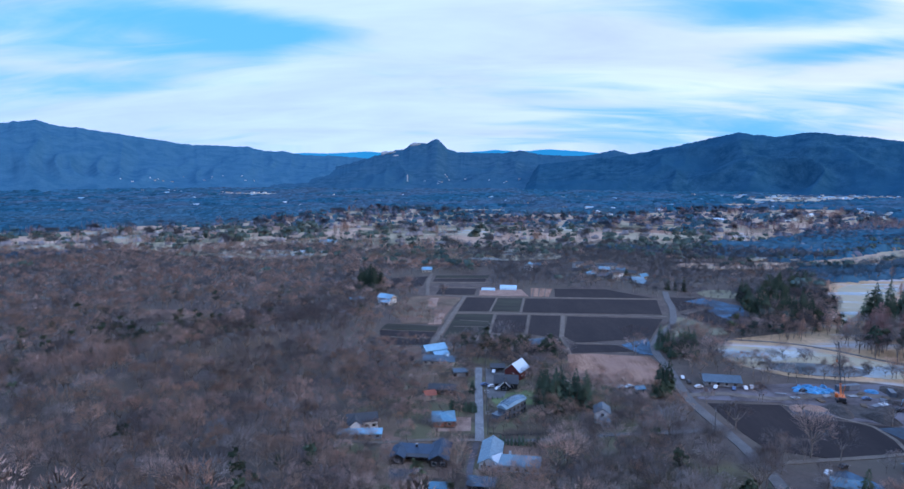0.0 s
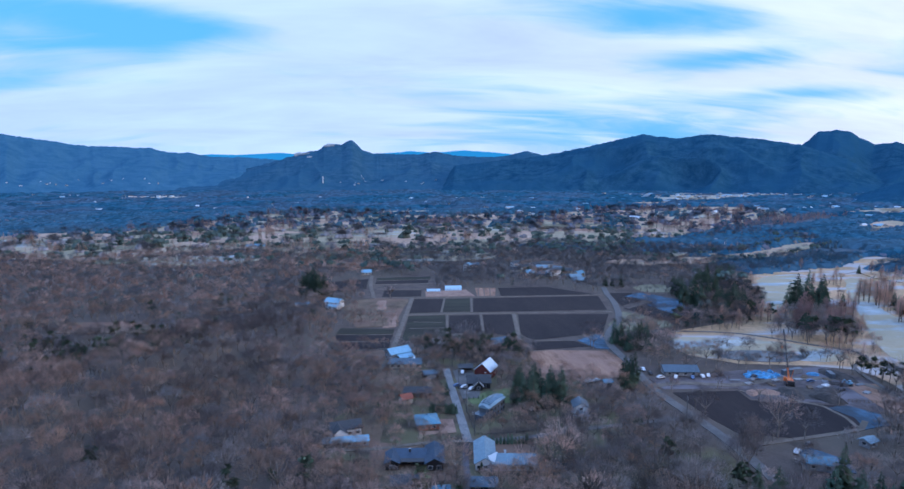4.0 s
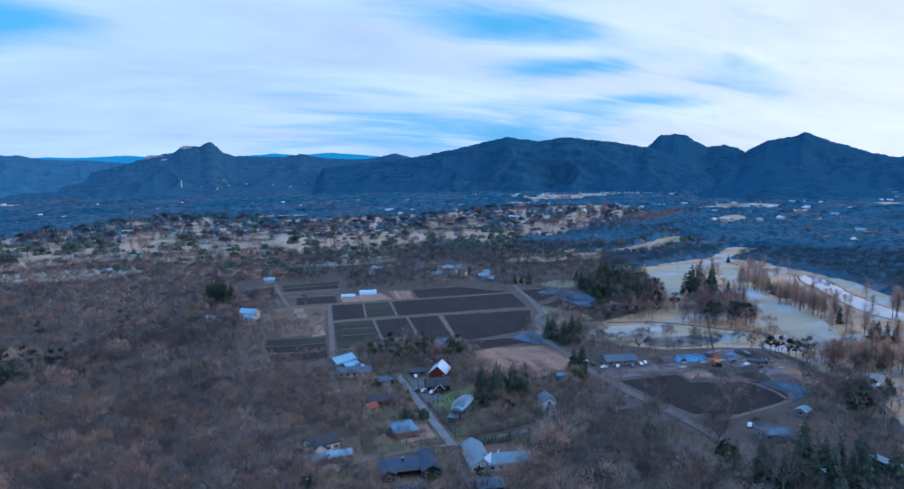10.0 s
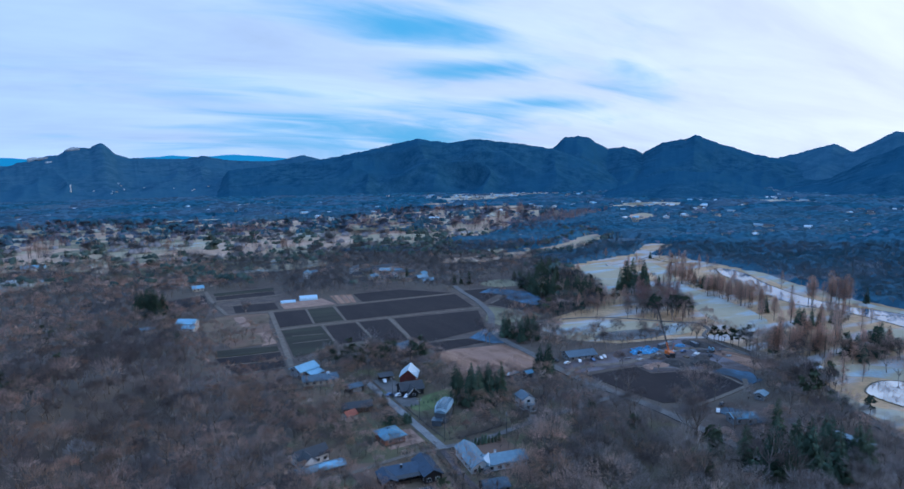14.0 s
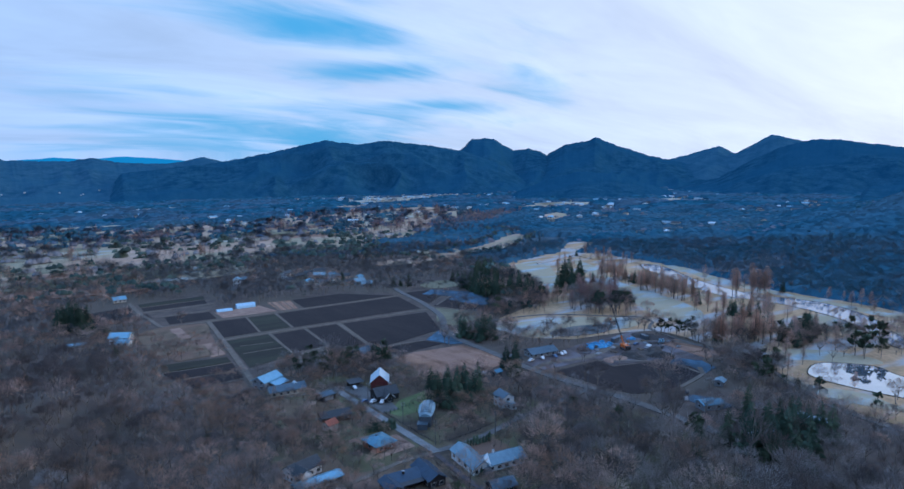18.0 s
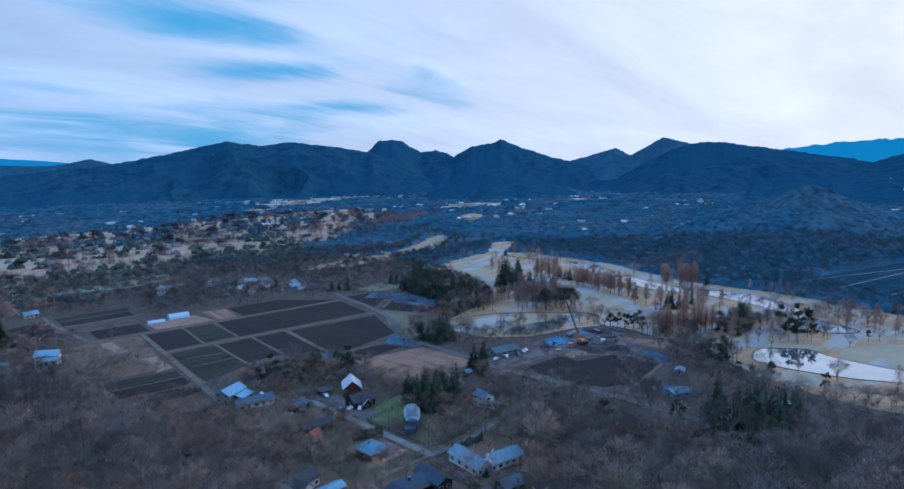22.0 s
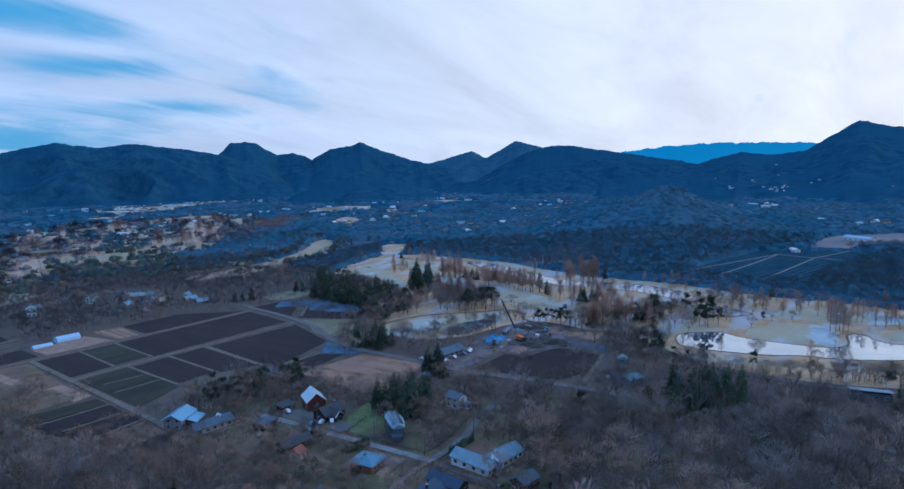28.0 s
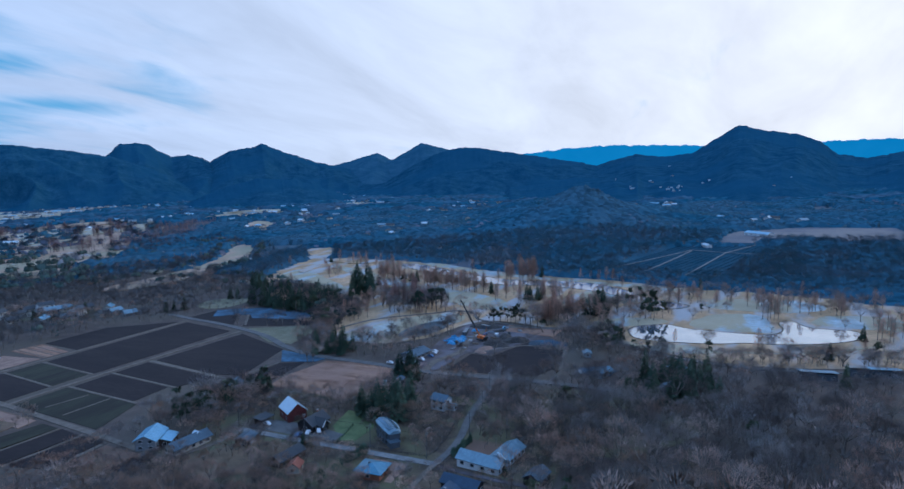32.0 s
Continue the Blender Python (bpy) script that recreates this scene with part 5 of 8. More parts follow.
def car(x, y, turn, paint, label, group=""):
    c = empty("car", label, "car", pose(x, y, gz(x, y) + 0.33, 0, 0, turn), group)
    bm = bmesh.new()
    side = [(-2.1, 0.35), (-2.05, 0.85), (-1.5, 0.95), (-0.9, 1.45), (0.7, 1.48), (1.3, 0.98), (2.0, 0.85), (2.12, 0.4)]
    a = [bm.verts.new((u, -0.82, v)) for u, v in side]
    b = [bm.verts.new((u, 0.82, v)) for u, v in side]
    for k in range(len(side)):
        q = (k + 1) % len(side)
        bm.faces.new((a[k], a[q], b[q], b[k]))
    bm.faces.new(a[::-1])
    bm.faces.new(b)
    bmesh.ops.recalc_face_normals(bm, faces=bm.faces[:])
    bmesh.ops.bevel(bm, geom=bm.edges[:], offset=0.06, segments=1, affect="EDGES")
    part("body", bm, M[paint], c)
    for s in (-1, 1):
        part("side_window", box(-1.1, 0.85, s * 0.83 - 0.015, s * 0.83 + 0.015, 1.0, 1.36), M["glass"], c)
        for u in (-1.35, 1.35):
            wh = part("wheel", tube([(u, s * 0.72, 0.32), (u, s * 0.9, 0.32)], [0.33, 0.33], 10), M["rubber"], c)
            part("rim", tube([(u, s * 0.9, 0.32), (u, s * 0.915, 0.32)], [0.2, 0.2], 8), M["metal"], wh)
        part("headlight", box(2.02, 2.12, s * 0.6 - 0.18, s * 0.6 + 0.18, 0.62, 0.78), M["trim"], c)
    w = part("windscreen", box(-0.02, 0.02, -0.7, 0.7, 0, 0.62), M["glass"], c)
    w.matrix_basis = pose(1.32, 0, 1.0, 0, -50, 0)
    return c


for x, y, t, p in ((3.0, 300.5, 15, "car_white"), (6.0, 297.5, 40, "car_white"), (4.5, 324.0, 80, "car_white"), (-0.5, 303, 10, "car_blue"), (100.5, 318, 84, "car_white"), (101.5, 311, 86, "car_dark"), (104, 304, 10, "car_white"),
                   (112, 303.5, 60, "car_white"), (120, 302, 75, "car_blue"), (126, 303, 80, "car_white"), (129.5, 304, 70, "car_white"), (152, 300, 30, "car_dark"), (176, 290, 0, "car_blue"), (182, 276, 20, "car_dark"), (118, 214, 40, "car_white"), (126, 219, 30, "car_dark"),
                   (66, 302, 20, "car_white"), (70, 303, 25, "car_white")):
    car(x, y, t, p, {"car_white": "white car parked on the asphalt", "car_blue": "blue-grey car parked on the asphalt", "car_dark": "dark car parked beside the road"}[p], "parked cars")
# ------------------------------------------------------------------ trees
def blades(origin, direction, length, width, rng):
    """Thin pointed blades, one triangle each."""
    n = len(origin)
    side = np.cross(direction, rng.normal(size=(n, 3)))
    side /= np.linalg.norm(side, axis=1, keepdims=True) + 1e-9
    w, l = np.broadcast_to(width, n)[:, None], np.broadcast_to(length, n)[:, None]
    v = np.stack([origin - side * w / 2, origin + side * w / 2, origin + direction * l], 1).reshape(-1, 3)
    return v, np.arange(3 * n).reshape(-1, 3)


def kites(origin, direction, length, width, rng, normal=None):
    """Broad leaf-like sprays, two triangles each."""
    n = len(origin)
    side = np.cross(direction, rng.normal(size=(n, 3)) if normal is None else normal)
    side /= np.linalg.norm(side, axis=1, keepdims=True) + 1e-9
    w, l = np.broadcast_to(width, n)[:, None], np.broadcast_to(length, n)[:, None]
    v = np.stack([origin, origin + direction * l * 0.45 - side * w / 2, origin + direction * l, origin + direction * l * 0.45 + side * w / 2], 1).reshape(-1, 3)
    k = np.arange(n)[:, None] * 4
    f = np.concatenate([k + np.array([[0, 1, 2]]), k + np.array([[0, 2, 3]])])
    return v, f


def limb(a, b, ra, rb, sides=4):
    a, b = np.asarray(a, float), np.asarray(b, float)
    d = (b - a) / np.linalg.norm(b - a)
    u = np.cross(d, [0.3, 0.9, 0.2])
    u /= np.linalg.norm(u)
    w = np.cross(d, u)
    ang = np.arange(sides) * 2 * math.pi / sides
    ring = np.cos(ang)[:, None] * u + np.sin(ang)[:, None] * w
    v = np.concatenate([a + ring * ra, b + ring * rb])
    f = []
    for k in range(sides):
        q = (k + 1) % sides
        f += [(k, q, sides + q), (k, sides + q, sides + k)]
    return v, np.array(f)


def join(pieces):
    vs, fs, n = [], [], 0
    for v, f in pieces:
        vs.append(v)
        fs.append(f + n)
        n += len(v)
    return np.concatenate(vs), np.concatenate(fs)


def unit(v):
    return v / (np.linalg.norm(v, axis=1, keepdims=True) + 1e-9)


def bare_tree(seed, H=11.0, twigs=150, limbs=8, width=0.10, spread=0.34, detail=True, length=0.16):
    """A leafless broadleaf tree: forked trunk, limbs that rise like a fan, each ending in a domed spray of fine twigs."""
    rng = np.random.default_rng(seed)
    wood = []
    fork = np.array([rng.normal(0, 0.25), rng.normal(0, 0.25), H * rng.uniform(0.22, 0.36)])
    wood.append(limb((0, 0, -0.4), fork, 0.20 * H / 11, 0.13 * H / 11, 5 if detail else 3))
    lobes = []
    for k in range(limbs):
        a = 2 * math.pi * (k + rng.uniform(-0.3, 0.3)) / max(limbs - 1, 1)
        r = H * spread * rng.uniform(0.42, 0.85)
        end = np.array([r * math.cos(a), r * math.sin(a), H * rng.uniform(0.56, 0.76)])
        if k == 0:
            end = np.array([rng.normal(0, 0.04 * H), rng.normal(0, 0.04 * H), H * 0.8])
        mid = fork * 0.5 + end * 0.5 + np.array([math.cos(a), math.sin(a), -0.3]) * 0.05 * H
        wood.append(limb(fork * rng.uniform(0.75, 1.0), mid, 0.085 * H / 11, 0.05 * H / 11, 3))
        if detail:
            wood.append(limb(mid, end, 0.05 * H / 11, 0.02, 3))
        lobes.append(end)
    per = twigs // limbs
    o, d = [], []
    heart = fork + [0, 0, 0.10 * H]
    for end in lobes:
        v = unit(rng.normal(0, 1, (per, 3)) * [1, 1, 0.75] + [0, 0, 0.45])
        at = end + v * rng.uniform(0.0, 1.0, (per, 1)) ** 0.55 * H * spread * 0.40 - [0, 0, 0.07 * H]
        o.append(at)
        d.append(unit(at - heart) + 0.45 * unit(at - end + [0, 0, 0.05 * H]) + [0, 0, 0.35] + rng.normal(0, 0.20, (per, 3)))
    o, d = np.concatenate(o), unit(np.concatenate(d))
    crown = blades(o, d, rng.uniform(0.5, 1.15, len(o)) * length * H, width * rng.uniform(0.7, 1.5, len(o)), rng)
    return join(wood), crown


def conifer_tree(seed, H=14.0, whorls=13, per=14, wide=0.27, tips=2):
    """A dark fir or cedar: straight trunk, a pointed crown of drooping sprays in whorls, each ending in small tufts."""
    rng = np.random.default_rng(seed)
    o, d, l = [], [], []
    for k in range(whorls):
        t = k / whorls
        r = H * wide * (1 - t) ** 0.78 * (0.86 + 0.2 * math.sin(k * 2.1 + seed)) + 0.25
        n = max(5, int(per * (1 - 0.55 * t)))
        a = rng.uniform(0, 2 * math.pi, n)
        z = H * (0.08 + 0.88 * t) + rng.normal(0, 0.015 * H, n)
        reach = r * rng.uniform(0.55, 1.1, n)
        out = np.stack([np.cos(a), np.sin(a), rng.uniform(-0.45, 0.0, n)], 1)
        o.append(np.stack([0.25 * reach * np.cos(a), 0.25 * reach * np.sin(a), z + 0.02 * H], 1))
        d.append(out)
        l.append(reach * 0.8)
    o, d, l = np.concatenate(o), unit(np.concatenate(d)), np.concatenate(l)
    up = np.tile([0, 0, 1.0], (len(o), 1)) + rng.normal(0, 0.5, (len(o), 3))
    pieces = [kites(o, d, l, l * 0.5 + 0.01 * H, rng, up)]
    for k in range(tips):
        f = rng.uniform(0.45, 0.95, (len(o), 1))
        pieces.append(kites(o + d * l[:, None] * f, unit(d * 0.8 + rng.normal(0, 0.5, d.shape) + [0, 0, -0.15]), l * 0.3 + 0.012 * H, l * 0.13 + 0.007 * H, rng))
    pieces.append(kites(np.array([[0, 0, H * 0.92]] * 3), unit(rng.normal(0, 0.2, (3, 3)) + [0, 0, 1.0]), np.full(3, H * 0.08), np.full(3, 0.02 * H), rng))
    return limb((0, 0, -0.4), (0, 0, H * 0.95), 0.013 * H, 0.03, 5), join(pieces)


def larch_tree(seed, H=15.0, n=170):
    """A larch or dawn redwood in rusty winter colour: a slim fuzzy cone."""
    rng = np.random.default_rng(seed)
    t = rng.uniform(0, 1, n) ** 0.8
    a = rng.uniform(0, 2 * math.pi, n)
    z = H * (0.2 + 0.74 * t)
    o = np.stack([0.1 * np.cos(a), 0.1 * np.sin(a), z], 1)
    d = unit(np.stack([np.cos(a), np.sin(a), rng.uniform(0.1, 0.8, n)], 1))
    l = H * 0.25 * (1 - t) ** 0.55 * rng.uniform(0.7, 1.2, n) + 0.4
    crown = blades(o, d, l, 0.10 + 0.10 * (1 - t), rng)
    o2 = o + d * l[:, None] * 0.5
    crown2 = blades(o2, unit(d + rng.normal(0, 0.7, d.shape)), l * 0.6, 0.13, rng)
    return limb((0, 0, -0.4), (0, 0, H * 0.97), 0.014 * H, 0.03, 5), join([crown, crown2])


def pine_tree(seed, H=11.0, clumps=10, per=14, wide=0.26):
    """A red pine: bent trunk, flat-topped clumps of needles."""
    rng = np.random.default_rng(seed)
    bend = rng.normal(0, 0.06 * H, 2)
    top = np.array([bend[0], bend[1], H * 0.9])
    wood, cr = [limb((0, 0, -0.4), top * [0.4, 0.4, 0.55], 0.18, 0.13, 5), limb(top * [0.4, 0.4, 0.55], top, 0.13, 0.05, 4)], []
    for k in range(clumps):
        t = rng.uniform(0.45, 1.0)
        a = 2.4 * k
        r = H * wide * (1.25 - t) * rng.uniform(0.5, 1.2)
        c = top * [t, t, t] + np.array([r * math.cos(a), r * math.sin(a), 0.2])
        wood.append(limb(top * t * 0.97, c, 0.06, 0.03, 3))
        d = unit(rng.normal(0, 1, (per, 3)) * [1, 1, 0.55] + [0, 0, 0.25])
        cr.append(kites(c + rng.normal(0, 0.25, (per, 3)), d, rng.uniform(0.8, 1.5, per) * H / 11, 0.85 * H / 11, rng))
    return join(wood), join(cr)


def lump(rng, centre, r, h, sides=5):
    """A ragged mass of foliage, open below."""
    a = (np.arange(sides) + rng.uniform(-0.3, 0.3, sides)) * 2 * math.pi / sides
    low, mid = r * rng.uniform(0.7, 1.25, sides), r * rng.uniform(0.45, 0.85, sides)
    v = np.concatenate([np.stack([np.cos(a) * low, np.sin(a) * low, h * rng.uniform(-0.25, 0.2, sides)], 1),
                        np.stack([np.cos(a + 0.5) * mid, np.sin(a + 0.5) * mid, h * rng.uniform(0.5, 0.95, sides)], 1), [[rng.normal(0, 0.15 * r), rng.normal(0, 0.15 * r), h]]]) + centre
    f = []
    for k in range(sides):
        q = (k + 1) % sides
        f += [(k, q, sides + k), (q, sides + q, sides + k), (sides + k, sides + q, 2 * sides)]
    return v, np.array(f)


def cypress_tree(seed, H=3.4, R=0.62):
    """A narrow clipped cypress: a dense spindle of small sprays on a short trunk."""
    rng = np.random.default_rng(seed)
    core = [lump(rng, (0, 0, H * z), R * r, H * h, 7) for z, r, h in ((0.08, 1.0, 0.5), (0.3, 0.95, 0.45), (0.55, 0.7, 0.42))]
    t = rng.uniform(0.08, 0.95, 90)
    a = rng.uniform(0, 2 * math.pi, 90)
    r = R * np.minimum(1.0, 1.9 * (1 - t)) * 0.85
    o = np.stack([r * np.cos(a), r * np.sin(a), H * t], 1)
    core.append(kites(o, unit(np.stack([np.cos(a), np.sin(a), np.full(90, 1.6)], 1)), np.full(90, 0.34), 0.16, rng))
    return limb(np.zeros(3), np.array([0, 0, H * 0.5]), 0.07, 0.04), join(core)


def umbrella_pine(seed, H=11.0):
    """A spreading pine at a distance: a few flat masses of needles and a ragged fringe."""
    rng = np.random.default_rng(seed)
    wood = [limb((0, 0, -0.4), (0.2, 0, H * 0.75), 0.22, 0.12, 4)]
    cr = []
    for k in range(3):
        a, r = 2.1 * k + rng.uniform(0, 0.6), H * 0.17
        cr.append(lump(rng, (r * math.cos(a), r * math.sin(a), H * rng.uniform(0.5, 0.72)), H * rng.uniform(0.18, 0.27), H * 0.24))
    n = 12
    d = unit(rng.normal(0, 1, (n, 3)) * [1, 1, 0.5] + [0, 0, 0.25])
    cr.append(kites(np.array([0, 0, H * 0.68]) + d * [H * 0.28, H * 0.28, H * 0.2], d, rng.uniform(0.08, 0.14, n) * H, 0.09 * H, rng))
    return join(wood), join(cr)


def far_clump(seed, R=6.4, H=9.0, fringe=0):
    """A distant tree crown: a ragged rounded mass."""
    rng = np.random.default_rng(seed)
    cr = [lump(rng, (0, 0, H * 0.12), R, H * rng.uniform(0.5, 0.8))]
    if fringe:
        d = unit(rng.normal(0, 1, (fringe, 3)) * [1, 1, 0.6] + [0, 0, 0.3])
        cr.append(kites(np.array([0, 0, H * 0.4]) + d * [R * 0.6, R * 0.6, H * 0.3], d, np.full(fringe, R * 0.35), R * 0.22, rng))
    return join(cr)


def far_spire(seed, H=13.0, R=2.6):
    """A distant fir: a slim ragged cone of overlapping skirts."""
    rng = np.random.default_rng(seed)
    cr = [lump(rng, (0, 0, H * z), R * r, H * h, 5) for z, r, h in ((0.05, 1.0, 0.9),)]
    return join(cr)


def far_haze(seed, H=8.0, R=3.8, n=18):
    """A distant leafless tree: a domed fan of twigs."""
    rng = np.random.default_rng(seed)
    v = unit(rng.normal(0, 1, (n, 3)) * [1, 1, 0.7] + [0, 0, 0.5])
    o = np.array([0, 0, H * 0.45]) + v * [R * 0.75, R * 0.75, H * 0.3] * rng.uniform(0.2, 1, (n, 1))
    return blades(o, unit(v + [0, 0, 0.5] + rng.normal(0, 0.2, (n, 3))), rng.uniform(0.2, 0.32, n) * H, rng.uniform(0.9, 1.6, n), rng)


def crown_normals(v, soft):
    """Directions out of the middle of a crown, leaning upwards."""
    top = v[:, 2].max()
    return unit((v - [0, 0, top * 0.45]) * [1, 1, 0.9] + [0, 0, soft * top])


def inside(x, y, poly):
    p = np.asarray(poly, float)
    q = np.roll(p, -1, 0)
    c = np.zeros(len(x), bool)
    for (ax, ay), (bx, by) in zip(p, q):
        if ay == by:
            continue
        c ^= ((ay > y) != (by > y)) & (x < (bx - ax) * (y - ay) / (by - ay) + ax)
    return c


ROADS = []
for pts, w in (([(162, 560), (154, 527), (147, 490), (131, 437), (111, 400), (101, 370), (98, 330), (94, 290), (96, 258), (98, 229), (97, 195), (93, 150), (84, 60)], 6), ([(-3.4, 335), (-3.5, 237)], 6), ([(-3, 238), (22, 239), (60, 247), (97, 250)], 4.5),
               ([(-3, 238), (-42, 234)], 4), ([(-4.5, 236), (-8, 190)], 4.5), ([(-2, 331), (-16, 331), (-36, 338), (-42, 366)], 4.5), ([(-36, 345), (-31, 380), (-21, 466)], 4.5), ([(-50, 655), (-46, 536)], 4), ([(180, 200), (160, 168), (154, 120), (168, 62), (190, -40)], 8)):
    ROADS += [(*a, *b, w) for a, b in zip(pts, pts[1:])]


def free(x, y, golf=True):
    """True where a tree may stand: off the fields, water, roads and houses."""
    ok = np.ones(len(x), bool)
    for poly in OPEN:
        ok &= ~inside(x, y, poly)
    if golf:
        ok &= ~inside(x, y, GOLF_NORTH)
    for hx, hy, r in HOUSES:
        ok &= (x - hx) ** 2 + (y - hy) ** 2 > r * r
        ok &= (x - hx + 2.5) ** 2 + (y - hy + 5) ** 2 > (r * 0.9) ** 2
    for ax, ay, bx, by, w in ROADS:
        t = np.clip(((x - ax) * (bx - ax) + (y - ay) * (by - ay)) / ((bx - ax) ** 2 + (by - ay) ** 2), 0, 1)
        ok &= (x - ax - t * (bx - ax)) ** 2 + (y - ay - t * (by - ay)) ** 2 > (w * 0.5 + 1.8) ** 2
    return ok


def jittered(step, near, far, rng):
    """Points on a loose grid, in the part of the ring round the camera's way that lies before it."""
    g = np.arange(-far - 200, far + 200, step)
    x, y = np.meshgrid(g, g)
    x = x.ravel() + rng.uniform(-0.48, 0.48, x.size) * step
    y = y.ravel() + rng.uniform(-0.48, 0.48, y.size) * step
    d, a = np.hypot(x - PIVOT[0], y - PIVOT[1]), np.arctan2(x - PIVOT[0], y - PIVOT[1])
    k = (d >= near) & (d < far) & (np.arctan2(x + 6, y + 1) > math.radians(-40)) & (np.arctan2(x + 206, y - 137) < math.radians(103))
    k &= (y > 176) | ((x + 20) * 0.907 + (y - 205) * 0.42 > -16) | ((x + 20) * 0.5 + (y - 203) * 0.86 > -16)
    return x[k], y[k]


def scatter(name, label, category, variants, mats, x, y, scale, rng, sink=0.0, kind="stuff", soft=0.45):
    """Many trees of the same sort as one mesh: wood and crown, each with its own material."""
    if not len(x):
        return None
    pick = rng.integers(0, len(variants), len(x))
    turn = rng.uniform(0, 2 * math.pi, len(x))
    z = ground_z(x, y) - sink
    own = rng.uniform(0, 1, len(x))
    vs, fs, ms, ns, ts, n = [], [], [], [], [], 0
    for k, (wood, crown) in enumerate(variants):
        sel = np.nonzero(pick == k)[0]
        if not len(sel):
            continue
        c, s = np.cos(turn[sel]), np.sin(turn[sel])
        for piece, mi in ((wood, 0), (crown, 1)):
            if piece is None:
                continue
            v, f = piece
            nv = crown_normals(v, soft)
            sc = scale[sel][:, None]
            px = (v[None, :, 0] * c[:, None] - v[None, :, 1] * s[:, None]) * sc + x[sel][:, None]
            py = (v[None, :, 0] * s[:, None] + v[None, :, 1] * c[:, None]) * sc + y[sel][:, None]
            pz = v[None, :, 2] * sc + z[sel][:, None]
            vs.append(np.stack([px, py, pz], -1).reshape(-1, 3))
            ns.append(np.stack([nv[None, :, 0] * c[:, None] - nv[None, :, 1] * s[:, None], nv[None, :, 0] * s[:, None] + nv[None, :, 1] * c[:, None], np.broadcast_to(nv[None, :, 2], px.shape)], -1).reshape(-1, 3))
            fs.append((f[None] + (np.arange(len(sel)) * len(v))[:, None, None]).reshape(-1, 3) + n)
            ms.append(np.full(len(fs[-1]), mi))
            ts.append(np.repeat(own[sel], len(v)))
            n += len(vs[-1])
    me = mesh_of(name, np.concatenate(vs), np.concatenate(fs), [M[m] for m in mats], np.concatenate(ms), False, np.concatenate(ns), np.concatenate(ts))
    return tagged(new(name, me), label, category, kind=kind)


BARE = [bare_tree(s, 10.5 + 1.4 * (s % 4), 720, 11, 0.070, (0.30, 0.36, 0.43)[s % 3], True, 0.100) for s in range(8)]
BARE_MID = [bare_tree(10 + s, 10.5 + 1.4 * (s % 3), 280, 8, 0.118, (0.30, 0.36, 0.42)[s % 3], False, 0.125) for s in range(6)]
BARE_LOW = [bare_tree(20 + s, 11.0, 112, 6, 0.27, (0.34, 0.40)[s % 2], False, 0.14) for s in range(5)]
FIR = [conifer_tree(s, 13 + s % 3, 24, 20, (0.235, 0.28)[s % 2], 2) for s in range(4)]
FIR_LOW = [conifer_tree(30 + s, 13, 7, 7, 0.26, 0) for s in range(3)]
PINE = [pine_tree(s) for s in range(4)]
PINE_LOW = [umbrella_pine(40 + s) for s in range(4)]
LARCH = [larch_tree(s) for s in range(4)]
LARCH_LOW = [larch_tree(50 + s, 14, 44) for s in range(3)]
CLUMP = [(None, far_clump(s, 4.4, 6.5)) for s in range(6)]
SPIRE = [(None, far_spire(s, 9.5, 2.4)) for s in range(4)]


VILLAGES = [(1489, 2426, 320, 160, 34), (1197, 2303, 300, 160, 34), (1800, 2300, 320, 200, 30), (1000, 2500, 300, 140, 18), (2020, 1720, 200, 90, 14), (2250, 2700, 300, 200, 16), (881, 1090, 160, 60, 6), (643, 1400, 200, 80, 6), (1004, 2250, 320, 160, 14), (210, 2286, 300, 90, 8), (-681, 2464, 380, 110, 9), (-1000, 2700, 350, 90, 9),
            (1073, 976, 260, 160, 12), (1500, 350, 160, 90, 10), (1040, 120, 50, 60, 6), (1562, 1900, 360, 200, 18), (850, 1900, 260, 110, 9), (1250, 1500, 300, 200, 10), (350, 1700, 260, 90, 5), (1700, 900, 300, 200, 10), (2000, 600, 240, 200, 9), (300, 1500, 160, 60, 4), (2000, 1500, 320, 200, 13), (700, 700, 160, 120, 4), (-1500, 2900, 300, 90, 8), (1200, 1250, 200, 160, 12), (1350, 800, 160, 200, 12), (1000, 1600, 200, 100, 10), (1650, 1450, 220, 160, 12), (900, 700, 120, 100, 6), (1450, 600, 120, 120, 8), (-500, 1900, 300, 160, 8), (0, 2000, 300, 120, 8), (-1100, 2100, 250, 160, 8), (600, 1750, 200, 80, 8), (1800, 1750, 240, 160, 12)]
random.seed(33)
FAR_HOUSES = [(x + random.gauss(0, sx * 0.5), y + random.gauss(0, sy * 0.5), random.uniform(0.8, 1.4)) for x, y, sx, sy, n in VILLAGES for _ in range(n)]
FAR_HOUSES = [h for h in FAR_HOUSES if math.hypot(h[0] - PIVOT[0], h[1] - PIVOT[1]) > 960]


